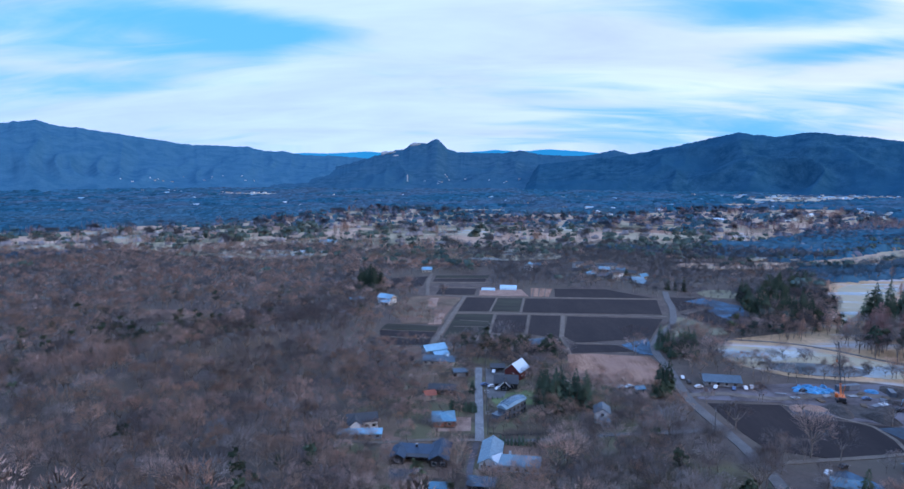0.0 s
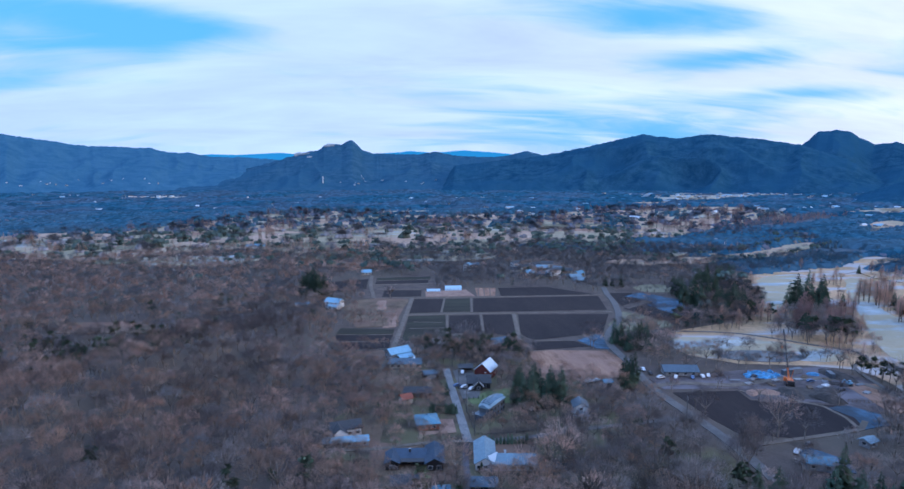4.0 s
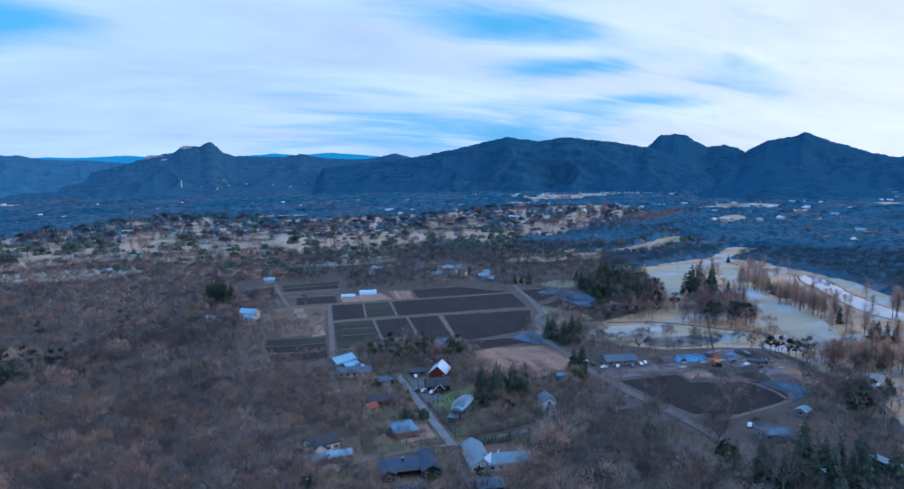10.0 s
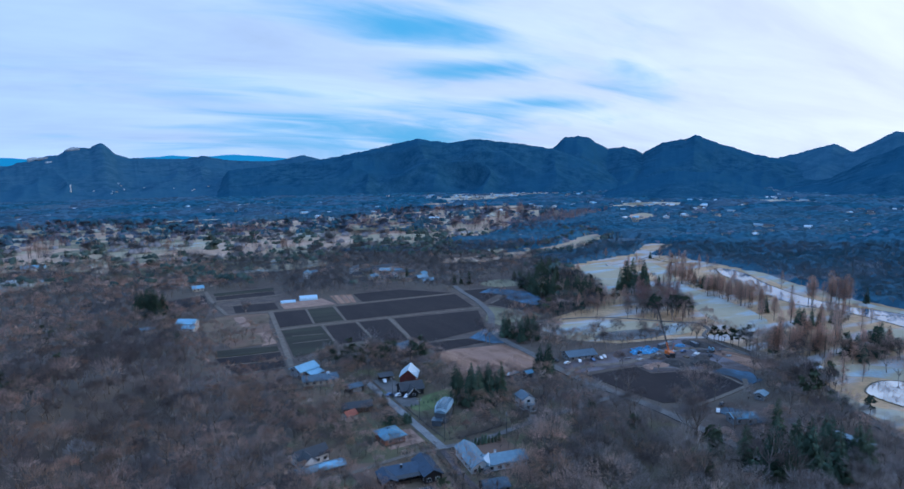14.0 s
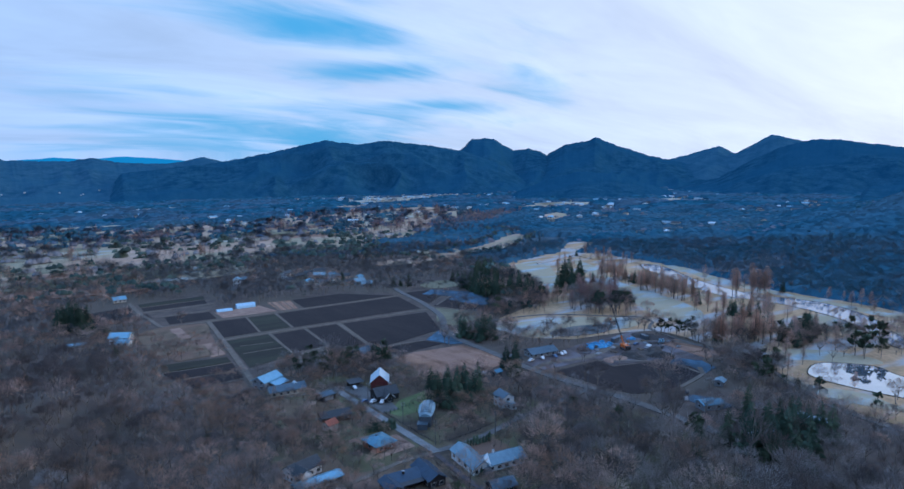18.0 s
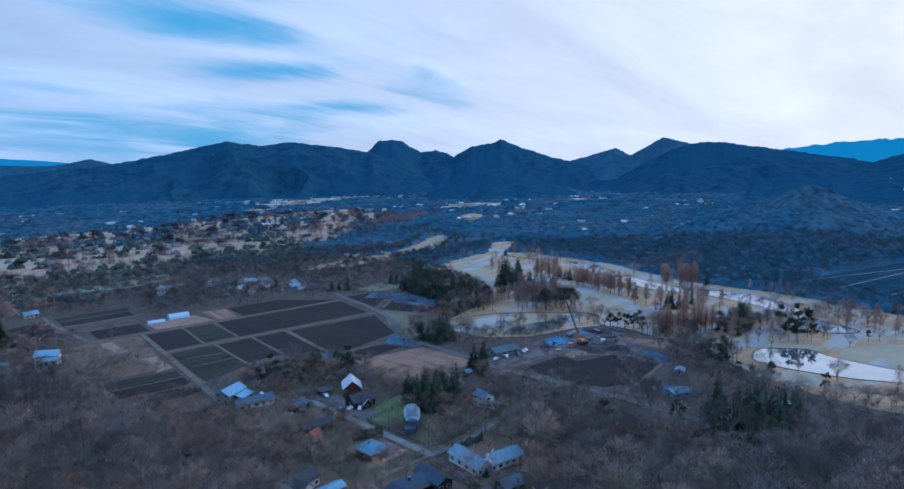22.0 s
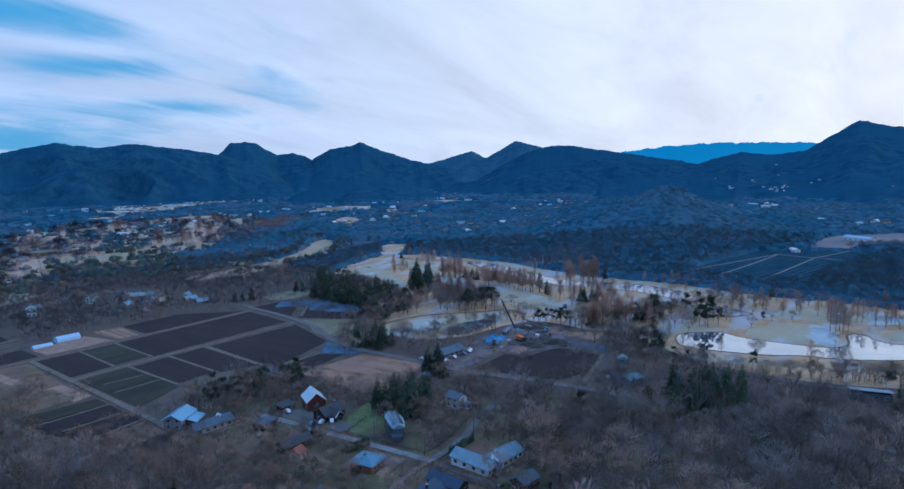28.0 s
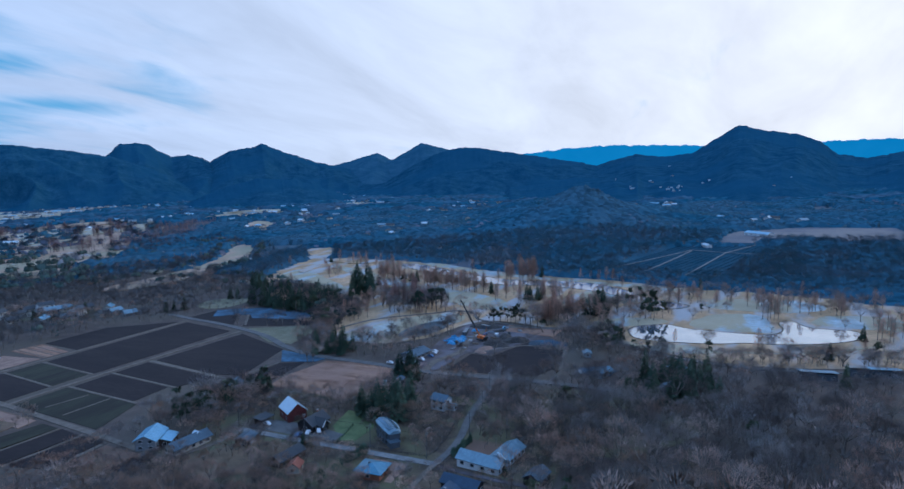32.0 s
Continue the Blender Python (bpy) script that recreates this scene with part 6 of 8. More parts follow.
def clear_of_houses(x, y, near):
    """No crowns over a distant house, nor just before it."""
    k = np.ones(len(x), bool)
    for hx, hy, s in FAR_HOUSES:
        d = math.hypot(hx - PIVOT[0], hy - PIVOT[1])
        if d < near - 60:
            continue
        ux, uy = (hx - PIVOT[0]) / d, (hy - PIVOT[1]) / d
        along, across = (x - hx) * ux + (y - hy) * uy, (x - hx) * uy - (y - hy) * ux
        k &= (np.abs(across) > 9 * s) | (along > 10) | (along < -30 - 0.022 * d)
    return k


TOWNS = [(1197, 2303, 260, 110), (1489, 2426, 260, 110), (1004, 2250, 240, 90), (-681, 2464, 330, 70), (-1000, 2700, 320, 70), (210, 2286, 260, 60), (1562, 1900, 200, 90), (1073, 976, 130, 70), (850, 1900, 180, 60)]


def woods():
    rng = np.random.default_rng(5)
    tints = (("dense grey-brown leafless winter woodland", "twigs", 0.45), ("dark grey leafless trees among the winter woodland", "dark_twigs", 0.74), ("warm brown leafless oaks among the winter woodland", "warm_twigs", 0.90), ("pale grey leafless trees among the winter woodland", "pale_twigs", 1.01))
    # close woods
    for near, far, step, sort in ((60, 280, 6.9, BARE), (280, 470, 7.4, BARE_MID)):
        x, y = jittered(step, near, far, rng)
        k = free(x, y)
        x, y = x[k], y[k]
        garden = (x > -42) & (x < 62) & (y > 196) & (y < 345)
        thin = np.where(garden, 0.62, 0.97)
        meadow = (x > 22) & (x < 94) & (y > 150) & (y < 262)
        thin = np.where((x > 60) & (x < 96) & (y > 262) & (y < 345), 0.5, np.where(meadow, np.where((x > 54) & (x < 92) & (y > 202) & (y < 230), 0.3, 0.85), thin))
        thin = np.where((x > -80) & (x < 10) & (y > 430) & (y < 560), 0.4, thin)
        # open strip between the road and the pond, and in front of the long sheds
        thin = np.where((x > 148) & (y < 186) & (y > 20), 0.08, thin)
        thin = np.where((x > 112) & (x <= 141) & (y < 186) & (y > 60), 0.6, thin)
        thin = np.where((x > 104) & (x < 162) & (y > 196) & (y < 236), 0.35, thin)
        k = rng.uniform(0, 1, len(x)) < thin
        x, y = x[k], y[k]
        n = lattice(x / 40, y / 40, 9)
        hollow = 1.0 * np.exp(-((x + 192) / 40) ** 2 - ((y - 390) / 34) ** 2)
        ever = (n > 0.6) & (rng.uniform(0, 1, len(x)) < 0.22) | (rng.uniform(0, 1, len(x)) < hollow * 0.9) | (rng.uniform(0, 1, len(x)) < 0.015)
        low = ((x > 22) & (x < 94) & (y > 195) & (y < 345)) | ((x > -64) & (x < 62) & (y > 190) & (y < 345))
        sc = np.where(x > 5, rng.uniform(0.6, 1.55, len(x)), rng.uniform(0.62, 1.3, len(x))) * np.where(low & (y > 232), 0.66, 1.0) * np.where((x > 100) & (y < 195), 0.8, 1.0)
        group = np.clip(rng.uniform(0, 1, len(x)) + 0.42 * lattice(x / 48, y / 40, 19), 0, 0.999)
        # the dark tint is commoner in the hollow behind the spur and over its north end
        deep = np.exp(-((x + 182) / 62) ** 2 - ((y - 396) / 44) ** 2)
        deep = np.maximum(deep, np.exp(-((x + 118) / 32) ** 2 - ((y - 400) / 110) ** 2))
        group = np.where(rng.uniform(0, 1, len(x)) < 1.3 * deep, 0.6, group)
        # darker, greyer trees to the south-east
        group = np.where((x > 15) & (y < 240), np.where(group > 0.58, 0.95, 0.30 + 0.7 * group), group)
        group = np.where((y > 415) & (x > -20) & (rng.uniform(0, 1, len(x)) < 0.5), 0.6, group)
        last = -9.0
        # more warm brown oaks on the western hill
        group = np.where((x < 0) & (deep < 0.25) & (group > 0.45) & (group < 0.74) & (rng.uniform(0, 1, len(x)) < 0.55), 0.8, group)
        for label, mat, upto in tints:
            b = ~ever & (group >= last) & (group < (upto if upto < 1 else 9))
            last = upto
            scatter("bare_wood", label, "woodland", sort, ("bark", mat), x[b], y[b], sc[b], rng)
        scatter("pine_wood", "dark green pines among the leafless wood", "woodland", PINE, ("bark", "pine"), x[ever], y[ever], sc[ever], rng)
    # middle distance
    x, y = jittered(8.8, 470, 900, rng)
    k = free(x, y)
    x, y = x[k], y[k]
    n = lattice(x / 70, y / 70, 12) + 0.4 * lattice(x / 25, y / 25, 13)
    east = (x > 330) & (y < 760)
    ever = (n > 0.62 - 0.5 * ((y > 560) & (x > -60))) & (rng.uniform(0, 1, len(x)) < 0.38) & ~east
    sc = rng.uniform(0.7, 1.3, len(x))
    b = ~ever & ~east
    dark = b & (rng.uniform(0, 1, len(x)) + 0.3 * lattice(x / 45, y / 45, 18) > 0.55 - 0.5 * ((x > -20) & (y > 500)) + 0.15 * (x < -60))
    b &= ~dark
    scatter("bare_wood", "leafless winter woodland in the middle distance", "woodland", BARE_LOW, ("bark", "twigs"), x[b], y[b], sc[b], rng)
    scatter("bare_wood", "dark leafless winter woodland in the middle distance", "woodland", BARE_LOW, ("bark", "grey_twigs"), x[dark], y[dark], sc[dark], rng)
    scatter("mixed_wood", "dark hazy blue-green mixed woodland east of the golf course", "woodland", BARE_LOW, ("bark", "mixed_wood"), x[east], y[east], sc[east] * 1.0, rng, soft=1.8)
    scatter("fir_wood", "dark evergreen woodland in the middle distance", "woodland", PINE_LOW + FIR_LOW[:1], ("bark", "golf_pine"), x[ever], y[ever], sc[ever], rng)
    # trees over the northern golf course, in clumps and rows
    cx, cy = jittered(30.0, 470, 1800, rng)
    k = inside(cx, cy, GOLF_NORTH) & (rng.uniform(0, 1, len(cx)) < 0.86 - 0.28 * (lattice(cx / 170, cy / 80, 14) < -0.1))
    cx, cy = cx[k], cy[k]
    sort = np.clip(0.5 + 0.55 * lattice(cx / 80, cy / 80, 25) + rng.uniform(-0.35, 0.35, len(cx)), 0, 1)
    count = rng.integers(3, 18, len(cx))
    n = np.repeat(np.arange(len(cx)), count)
    wide, deep = rng.uniform(5, 16, len(cx)), rng.uniform(3, 8, len(cx))
    x, y = cx[n] + rng.normal(0, 0.55, len(n)) * wide[n], cy[n] + rng.normal(0, 0.55, len(n)) * deep[n]
    sc = rng.uniform(0.85, 1.3, len(n)) * rng.uniform(0.75, 1.4, len(cx))[n]
    k = inside(x, y, GOLF_NORTH) & free(x, y, golf=False)
    x, y, sc, u = x[k], y[k], sc[k], (sort[n] + rng.uniform(-0.1, 0.1, len(n)))[k]
    # belts of trees between the glades
    gx, gy = jittered(9.0, 600, 1350, rng)
    k = inside(gx, gy, [(200, 760), (300, 700), (420, 720), (600, 890), (780, 1150), (700, 1250), (420, 1000), (300, 900)]) & free(gx, gy) & (lattice(gx / 60, gy / 35, 27) + 0.4 * rng.uniform(-1, 1, len(gx)) > -0.1)
    x, y, sc = np.append(x, gx[k]), np.append(y, gy[k]), np.append(sc, rng.uniform(0.75, 1.2, k.sum()))
    u = np.append(u, 0.52 + 0.4 * lattice(gx[k] / 70, gy[k] / 50, 28) + rng.uniform(-0.2, 0.2, k.sum()))
    # past 1120 m the clumps take the materials with haze in their colour
    far = np.hypot(x - PIVOT[0], y - PIVOT[1]) > 1120
    for kinds, mats, lab, m in (([PINE_LOW[0]] + FIR_LOW[:2] + CLUMP[:3], ("golf_pine", "far_wood"), "clumps of dark pines and firs on the golf course", u < 0.34), (BARE_LOW[:3] + CLUMP[3:5], ("grey_twigs", "hazy_brown"), "clumps of dark leafless trees on the golf course", (u >= 0.34) & (u < 0.80)), (LARCH_LOW, ("larch", "far_larch"), "clumps of rusty larches on the golf course", u >= 0.80)):
        for q, mat in ((m & ~far, mats[0]), (m & far, mats[1])):
            scatter("golf_trees", lab if mat == mats[0] else "distant " + lab, "woodland", kinds, ("bark", mat), x[q], y[q], sc[q], rng)
    # rows of trees along both sides of the long strip of turf
    row = np.array([(222, 742), (290, 745), (372, 764), (444, 797), (530, 868), (590, 896)]), np.array([(250, 684), (305, 682), (360, 692), (420, 702), (505, 772), (580, 832)])
    t = rng.uniform(0, 1, 150)
    side = rng.integers(0, 2, 150)
    at = np.array([[np.interp(u * 5, range(6), row[q][:, c]) for c in (0, 1)] for u, q in zip(t, side)]) + rng.normal(0, 4.5, (150, 2))
    m = rng.uniform(0, 1, 150) < 0.55
    scatter("golf_bare_trees", "rows of dark leafless trees beside the strip of turf", "woodland", BARE_LOW, ("bark", "grey_twigs"), at[m, 0], at[m, 1], rng.uniform(0.7, 1.2, m.sum()), rng)
    scatter("golf_pines", "rows of dark pines beside the strip of turf", "woodland", PINE_LOW, ("bark", "golf_pine"), at[~m, 0], at[~m, 1], rng.uniform(0.6, 1.1, (~m).sum()), rng)
    # a belt of rusty larches beyond the strips of turf
    belt = [(548, 1096), (610, 1100), (735, 1140), (860, 1225), (990, 1330), (960, 1380), (840, 1300), (690, 1215), (590, 1165)]
    x, y = jittered(8.0, 900, 1900, rng)
    k = inside(x, y, belt) & (lattice(x / 40, y / 40, 51) > -0.35)
    scatter("larch_belt", "long belt of rusty larches beyond the golf course", "woodland", LARCH_LOW, ("bark", "far_larch"), x[k], y[k], rng.uniform(0.7, 1.15, k.sum()), rng, soft=1.2)
    CLEARINGS.append(belt)
    # leafless trees all over the knoll
    x, y = jittered(6.6, 895, 1300, rng)
    k = (x > 700) & (y < 720) & (y > 120) & free(x, y)
    scatter("far_wood", "hazy blue leafless trees over the wooded knoll", "woodland", CLUMP, ("far_wood", "far_wood"), x[k], y[k], rng.uniform(0.55, 1.0, k.sum()), rng, -0.5, soft=1.8)
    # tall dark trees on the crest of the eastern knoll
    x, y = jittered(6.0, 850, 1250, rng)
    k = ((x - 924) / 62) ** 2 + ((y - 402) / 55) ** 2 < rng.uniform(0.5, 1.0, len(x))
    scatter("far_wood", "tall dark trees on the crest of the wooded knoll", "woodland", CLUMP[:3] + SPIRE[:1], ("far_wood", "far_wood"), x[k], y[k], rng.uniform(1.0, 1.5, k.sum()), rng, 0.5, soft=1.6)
    # far woods: evergreens and leafless trees in drifts
    for near, far, step, s0 in ((900, 1750, 8.4, 1.0), (1700, 3200, 14.0, 1.25)):
        x, y = jittered(step, near, far, rng)
        k = free(x, y)
        x, y = x[k], y[k]
        # clearings, with a few groups of trees left in them
        keep = lattice(x / 38, y / 60, 26) + 0.4 * rng.uniform(-1, 1, len(x)) > 0.5
        k = np.ones(len(x), bool)
        for poly in CLEARINGS:
            k &= ~inside(x, y, poly) | keep
        x, y = x[k], y[k]
        gap = lattice(x / 230, y / 110, 16) + 0.5 * lattice(x / 70, y / 50, 17)
        k = (gap < 0.72) | (rng.uniform(0, 1, len(x)) < 0.25)
        x, y = x[k], y[k]
        sc = rng.uniform(0.6, 1.35, len(x)) * s0
        k = np.ones(len(x), bool)
        for cx, cy, wide, deep in TOWNS:
            k &= (((x - cx) / wide) ** 2 + ((y - cy) / deep) ** 2 > 0.9) | (rng.uniform(0, 1, len(x)) < 0.12)
        k &= clear_of_houses(x, y, near)
        x, y, sc = x[k], y[k], sc[k]
        k = rng.uniform(0, 1, len(x)) < 0.42
        if near > 1000:
            k = lattice(x / 150, y / 55, 81) + 0.4 * lattice(x / 45, y / 30, 82) > 0.42
        x, y, sc = x[k], y[k], sc[k]
        drift = lattice(x / 150, y / 90, 46) + 0.5 * lattice(x / 45, y / 45, 47) + 0.5 * rng.uniform(-1, 1, len(x)) - 0.25 * (x < 100) + 0.3 * (x > 500)
        ever, pine = drift > 0.62, (drift > -0.10) & (drift <= 0.62)
        brown = ~ever & ~pine
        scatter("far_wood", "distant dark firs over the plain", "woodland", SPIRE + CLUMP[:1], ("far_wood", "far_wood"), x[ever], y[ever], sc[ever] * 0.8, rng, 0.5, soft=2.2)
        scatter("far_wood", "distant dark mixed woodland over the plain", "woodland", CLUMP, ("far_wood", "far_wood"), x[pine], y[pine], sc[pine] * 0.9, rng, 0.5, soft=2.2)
        scatter("far_wood", "distant leafless woodland over the plain", "woodland", CLUMP, ("hazy_brown", "hazy_brown"), x[brown], y[brown], sc[brown], rng, 0.5, soft=2.2)


woods()


def canopy(name, label, near, far, step, high, mat, east=False):
    """The closed roof of distant woods, uneven crown by crown, that comes down to the ground at every clearing."""
    a = np.arange(math.radians(-44), math.radians(112), step / ((near + far) * 0.5))
    r = np.arange(near, far + step, step)
    r, a = np.meshgrid(r, a, indexing="ij")
    rng = np.random.default_rng(near)
    x = PIVOT[0] + r * np.sin(a) + rng.uniform(-0.35, 0.35, r.shape) * step
    y = PIVOT[1] + r * np.cos(a) + rng.uniform(-0.35, 0.35, r.shape) * step
    fx, fy = x.ravel(), y.ravel()
    wood = free(fx, fy)
    if east:
        wood &= (fx > 340) & (fy < 760) & (lattice(fx / 40, fy / 40, 75) > -0.75)
    for poly in CLEARINGS:
        wood &= ~inside(fx, fy, poly)
    wood &= lattice(fx / 230, fy / 110, 16) + 0.5 * lattice(fx / 70, fy / 50, 17) < 0.72
    for cx, cy, wide, deep in TOWNS:
        wood &= ((fx - cx) / wide) ** 2 + ((fy - cy) / deep) ** 2 + 0.5 * lattice(fx / 60, fy / 40, 71) > 0.5
    wood &= clear_of_houses(fx, fy, near)
    edge = np.clip((r.ravel() - near) / 70, 0, 1) ** 0.7
    z = ground_z(fx, fy) + np.where(wood, edge * high * (rng.uniform(0.45, 1.1, len(fx)) + 0.35 * lattice(fx / 55, fy / 28, 72) + 0.3 * lattice(fx / 140, fy / 60, 73)), -1.0)
    n, m = r.shape
    i, j = np.meshgrid(np.arange(n - 1), np.arange(m - 1), indexing="ij")
    f = np.stack([i * m + j, i * m + j + 1, (i + 1) * m + j + 1, (i + 1) * m + j], -1).reshape(-1, 4)[:, ::-1]
    f = f[wood[f].any(1)]
    used, f = np.unique(f, return_inverse=True)
    v = np.stack([fx, fy, z], -1)[used]
    tagged(new(name, mesh_of(name, v, f.reshape(-1, 4), [M[mat]], smooth=True)), label, "woodland", kind="stuff")


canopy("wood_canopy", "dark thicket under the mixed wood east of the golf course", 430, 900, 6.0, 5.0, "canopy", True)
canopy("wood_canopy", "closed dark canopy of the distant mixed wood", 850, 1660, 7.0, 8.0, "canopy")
canopy("wood_canopy", "closed hazy blue canopy of the wood below the mountains", 1600, 3350, 11.0, 11.0, "canopy_far")


def brush():
    """Low leafless undergrowth between the houses and along the wood's edge."""
    rng = np.random.default_rng(15)
    low = [bare_tree(90 + k, 2.6, 60, 6, 0.09, 0.5, False) for k in range(4)]
    x, y = jittered(3.6, 60, 420, rng)
    k = free(x, y) & (((x > -66) & (x < 96) & (y > 150) & (y < 350)) | ((x > -80) & (x < -28) & (y > 430) & (y < 545) & (rng.uniform(0, 1, len(x)) < 0.25)) | ((x > 160) & (x < 212) & (y > 418) & (y < 430)))
    x, y = x[k], y[k]
    k = (lattice(x / 14, y / 14, 31) > -0.35) & (rng.uniform(0, 1, len(x)) < 0.85)
    x, y = x[k], y[k]
    scatter("undergrowth", "low brown leafless undergrowth between the houses", "undergrowth", low, ("bark", "shrub"), x, y, rng.uniform(0.4, 1.15, len(x)), rng)


brush()


def garden_trees():
    """Small leafless trees in the gardens and along the plots, clear of the houses and streets."""
    rng = np.random.default_rng(25)
    x, y = jittered(4.6, 60, 420, rng)
    k = (x > -66) & (x < 70) & (y > 186) & (y < 348)
    k |= (x > -60) & (x < -20) & (y > 425) & (y < 535) & (rng.uniform(0, 1, len(x)) < 0.3)
    k |= (x > -64) & (x < -36) & (y > 340) & (y < 376)
    x, y = x[k], y[k]
    ok = np.ones(len(x), bool)
    for hx, hy, r in HOUSES:
        ok &= (x - hx) ** 2 + (y - hy) ** 2 > (0.8 * r) ** 2
        ok &= (x - hx + 1.5) ** 2 + (y - hy + 4) ** 2 > (r * 0.72) ** 2
    for ax, ay, bx, by, w in ROADS:
        t = np.clip(((x - ax) * (bx - ax) + (y - ay) * (by - ay)) / ((bx - ax) ** 2 + (by - ay) ** 2), 0, 1)
        ok &= (x - ax - t * (bx - ax)) ** 2 + (y - ay - t * (by - ay)) ** 2 > (w * 0.5 + 1.2) ** 2
    for poly in ([(14, 296), (32, 300), (30, 278), (4, 278), (2, 284)], [(0, 330), (0, 286), (8, 286), (12, 308), (10, 330)], [(43, 310), (66, 304), (93, 312), (94, 357), (48, 360)], [(-22, 261), (-2, 261), (-2, 275), (-22, 275)], [(2, 229), (24, 229), (24, 237), (2, 237)]):
        ok &= ~inside(x, y, poly)
    dense = np.where(lattice(x / 11, y / 11, 41) > -0.2, 0.85, 0.3)
    ok &= rng.uniform(0, 1, len(x)) < dense
    x, y = x[ok], y[ok]
    sc = rng.uniform(0.42, 0.82, len(x))
    u = rng.uniform(0, 1, len(x))
    for mat, lab, k in (("twigs", "grey-brown leafless garden trees", u < 0.45), ("warm_twigs", "reddish-brown leafless garden trees", (u >= 0.45) & (u < 0.7)), ("dark_twigs", "dark leafless garden trees", u >= 0.7)):
        scatter("garden_trees", lab, "trees", BARE_MID, ("bark", mat), x[k], y[k], sc[k], rng)


garden_trees()


def pond_wood():
    """A thick dark wood between the ploughed field and the pond."""
    rng = np.random.default_rng(35)
    x, y = jittered(5.2, 200, 420, rng)
    k = inside(x, y, [(152, 222), (166, 232), (178, 250), (198, 236), (196, 222), (188, 208), (168, 196), (156, 204)]) & free(x, y)
    x, y = x[k], y[k]
    sc = rng.uniform(0.6, 1.05, len(x))
    u = rng.uniform(0, 1, len(x))
    for mat, lab, k in (("dark_twigs", "dark leafless trees beside the pond", u < 0.2), ("twigs", "grey-brown leafless trees beside the pond", (u >= 0.2) & (u < 0.55)), ("pale_twigs", "pale leafless trees beside the pond", u >= 0.55)):
        scatter("pond_wood", lab, "woodland", BARE_MID, ("bark", mat), x[k], y[k], sc[k], rng)


pond_wood()


def wood_below():
    """The wood goes on under the camera's way and behind it."""
    rng = np.random.default_rng(45)
    g = np.arange(-420, 260, 15.5)
    x, y = [a.ravel() + rng.uniform(-6.5, 6.5, a.size) for a in np.meshgrid(g, g + 30)]
    seen = (np.hypot(x - PIVOT[0], y - PIVOT[1]) >= 60) & (np.arctan2(x + 6, y + 1) > math.radians(-40)) & (np.arctan2(x + 206, y - 137) < math.radians(103))
    seen &= (y > 176) | ((x + 20) * 0.907 + (y - 205) * 0.42 > -16) | ((x + 20) * 0.5 + (y - 203) * 0.86 > -16)
    k = ~seen & free(x, y) & (y < 420)
    x, y = x[k], y[k]
    scatter("bare_wood", "leafless winter woodland under the open sky", "woodland", BARE_LOW, ("bark", "twigs"), x, y, rng.uniform(1.2, 1.9, len(x)), rng)


wood_below()


def orchard_rows():
    """Low fruit trees in straight rows on the teal field."""
    rng = np.random.default_rng(65)
    u, v = np.meshgrid(np.arange(0, 290, 2.2), np.arange(-130, 90, 6.5))
    u, v = u.ravel() + rng.uniform(-0.6, 0.6, u.size), v.ravel() + rng.uniform(-0.5, 0.5, v.size)
    x, y = 420 + u * 0.965 + v * 0.26, 205 - u * 0.26 + v * 0.965
    k = inside(x, y, ORCHARD) & ~inside(x, y, ORCHARD_WOOD)
    for pts in LANES:
        for (ax, ay), (bx, by) in zip(pts, pts[1:]):
            t = np.clip(((x - ax) * (bx - ax) + (y - ay) * (by - ay)) / ((bx - ax) ** 2 + (by - ay) ** 2), 0, 1)
            k &= (x - ax - t * (bx - ax)) ** 2 + (y - ay - t * (by - ay)) ** 2 > 4.5 ** 2
    low = [(None, far_haze(90 + j, 2.0, 1.4, 7)) for j in range(3)]
    scatter("orchard_trees", "low fruit trees in straight rows", "orchard", low, ("bark", "orchard"), x[k], y[k], rng.uniform(0.55, 0.85, k.sum()), rng, soft=2.5)


orchard_rows()


def orchard_wood():
    """Leafless wood that closes the near side of the orchard."""
    rng = np.random.default_rng(95)
    x, y = jittered(6.5, 400, 900, rng)
    k = inside(x, y, ORCHARD_WOOD) & (lattice(x / 30, y / 30, 96) > -0.6)
    scatter("mixed_wood", "dark hazy blue-green leafless trees beside the orchard", "woodland", BARE_LOW, ("bark", "mixed_wood"), x[k], y[k], rng.uniform(0.6, 1.0, k.sum()), rng, soft=1.8)


orchard_wood()


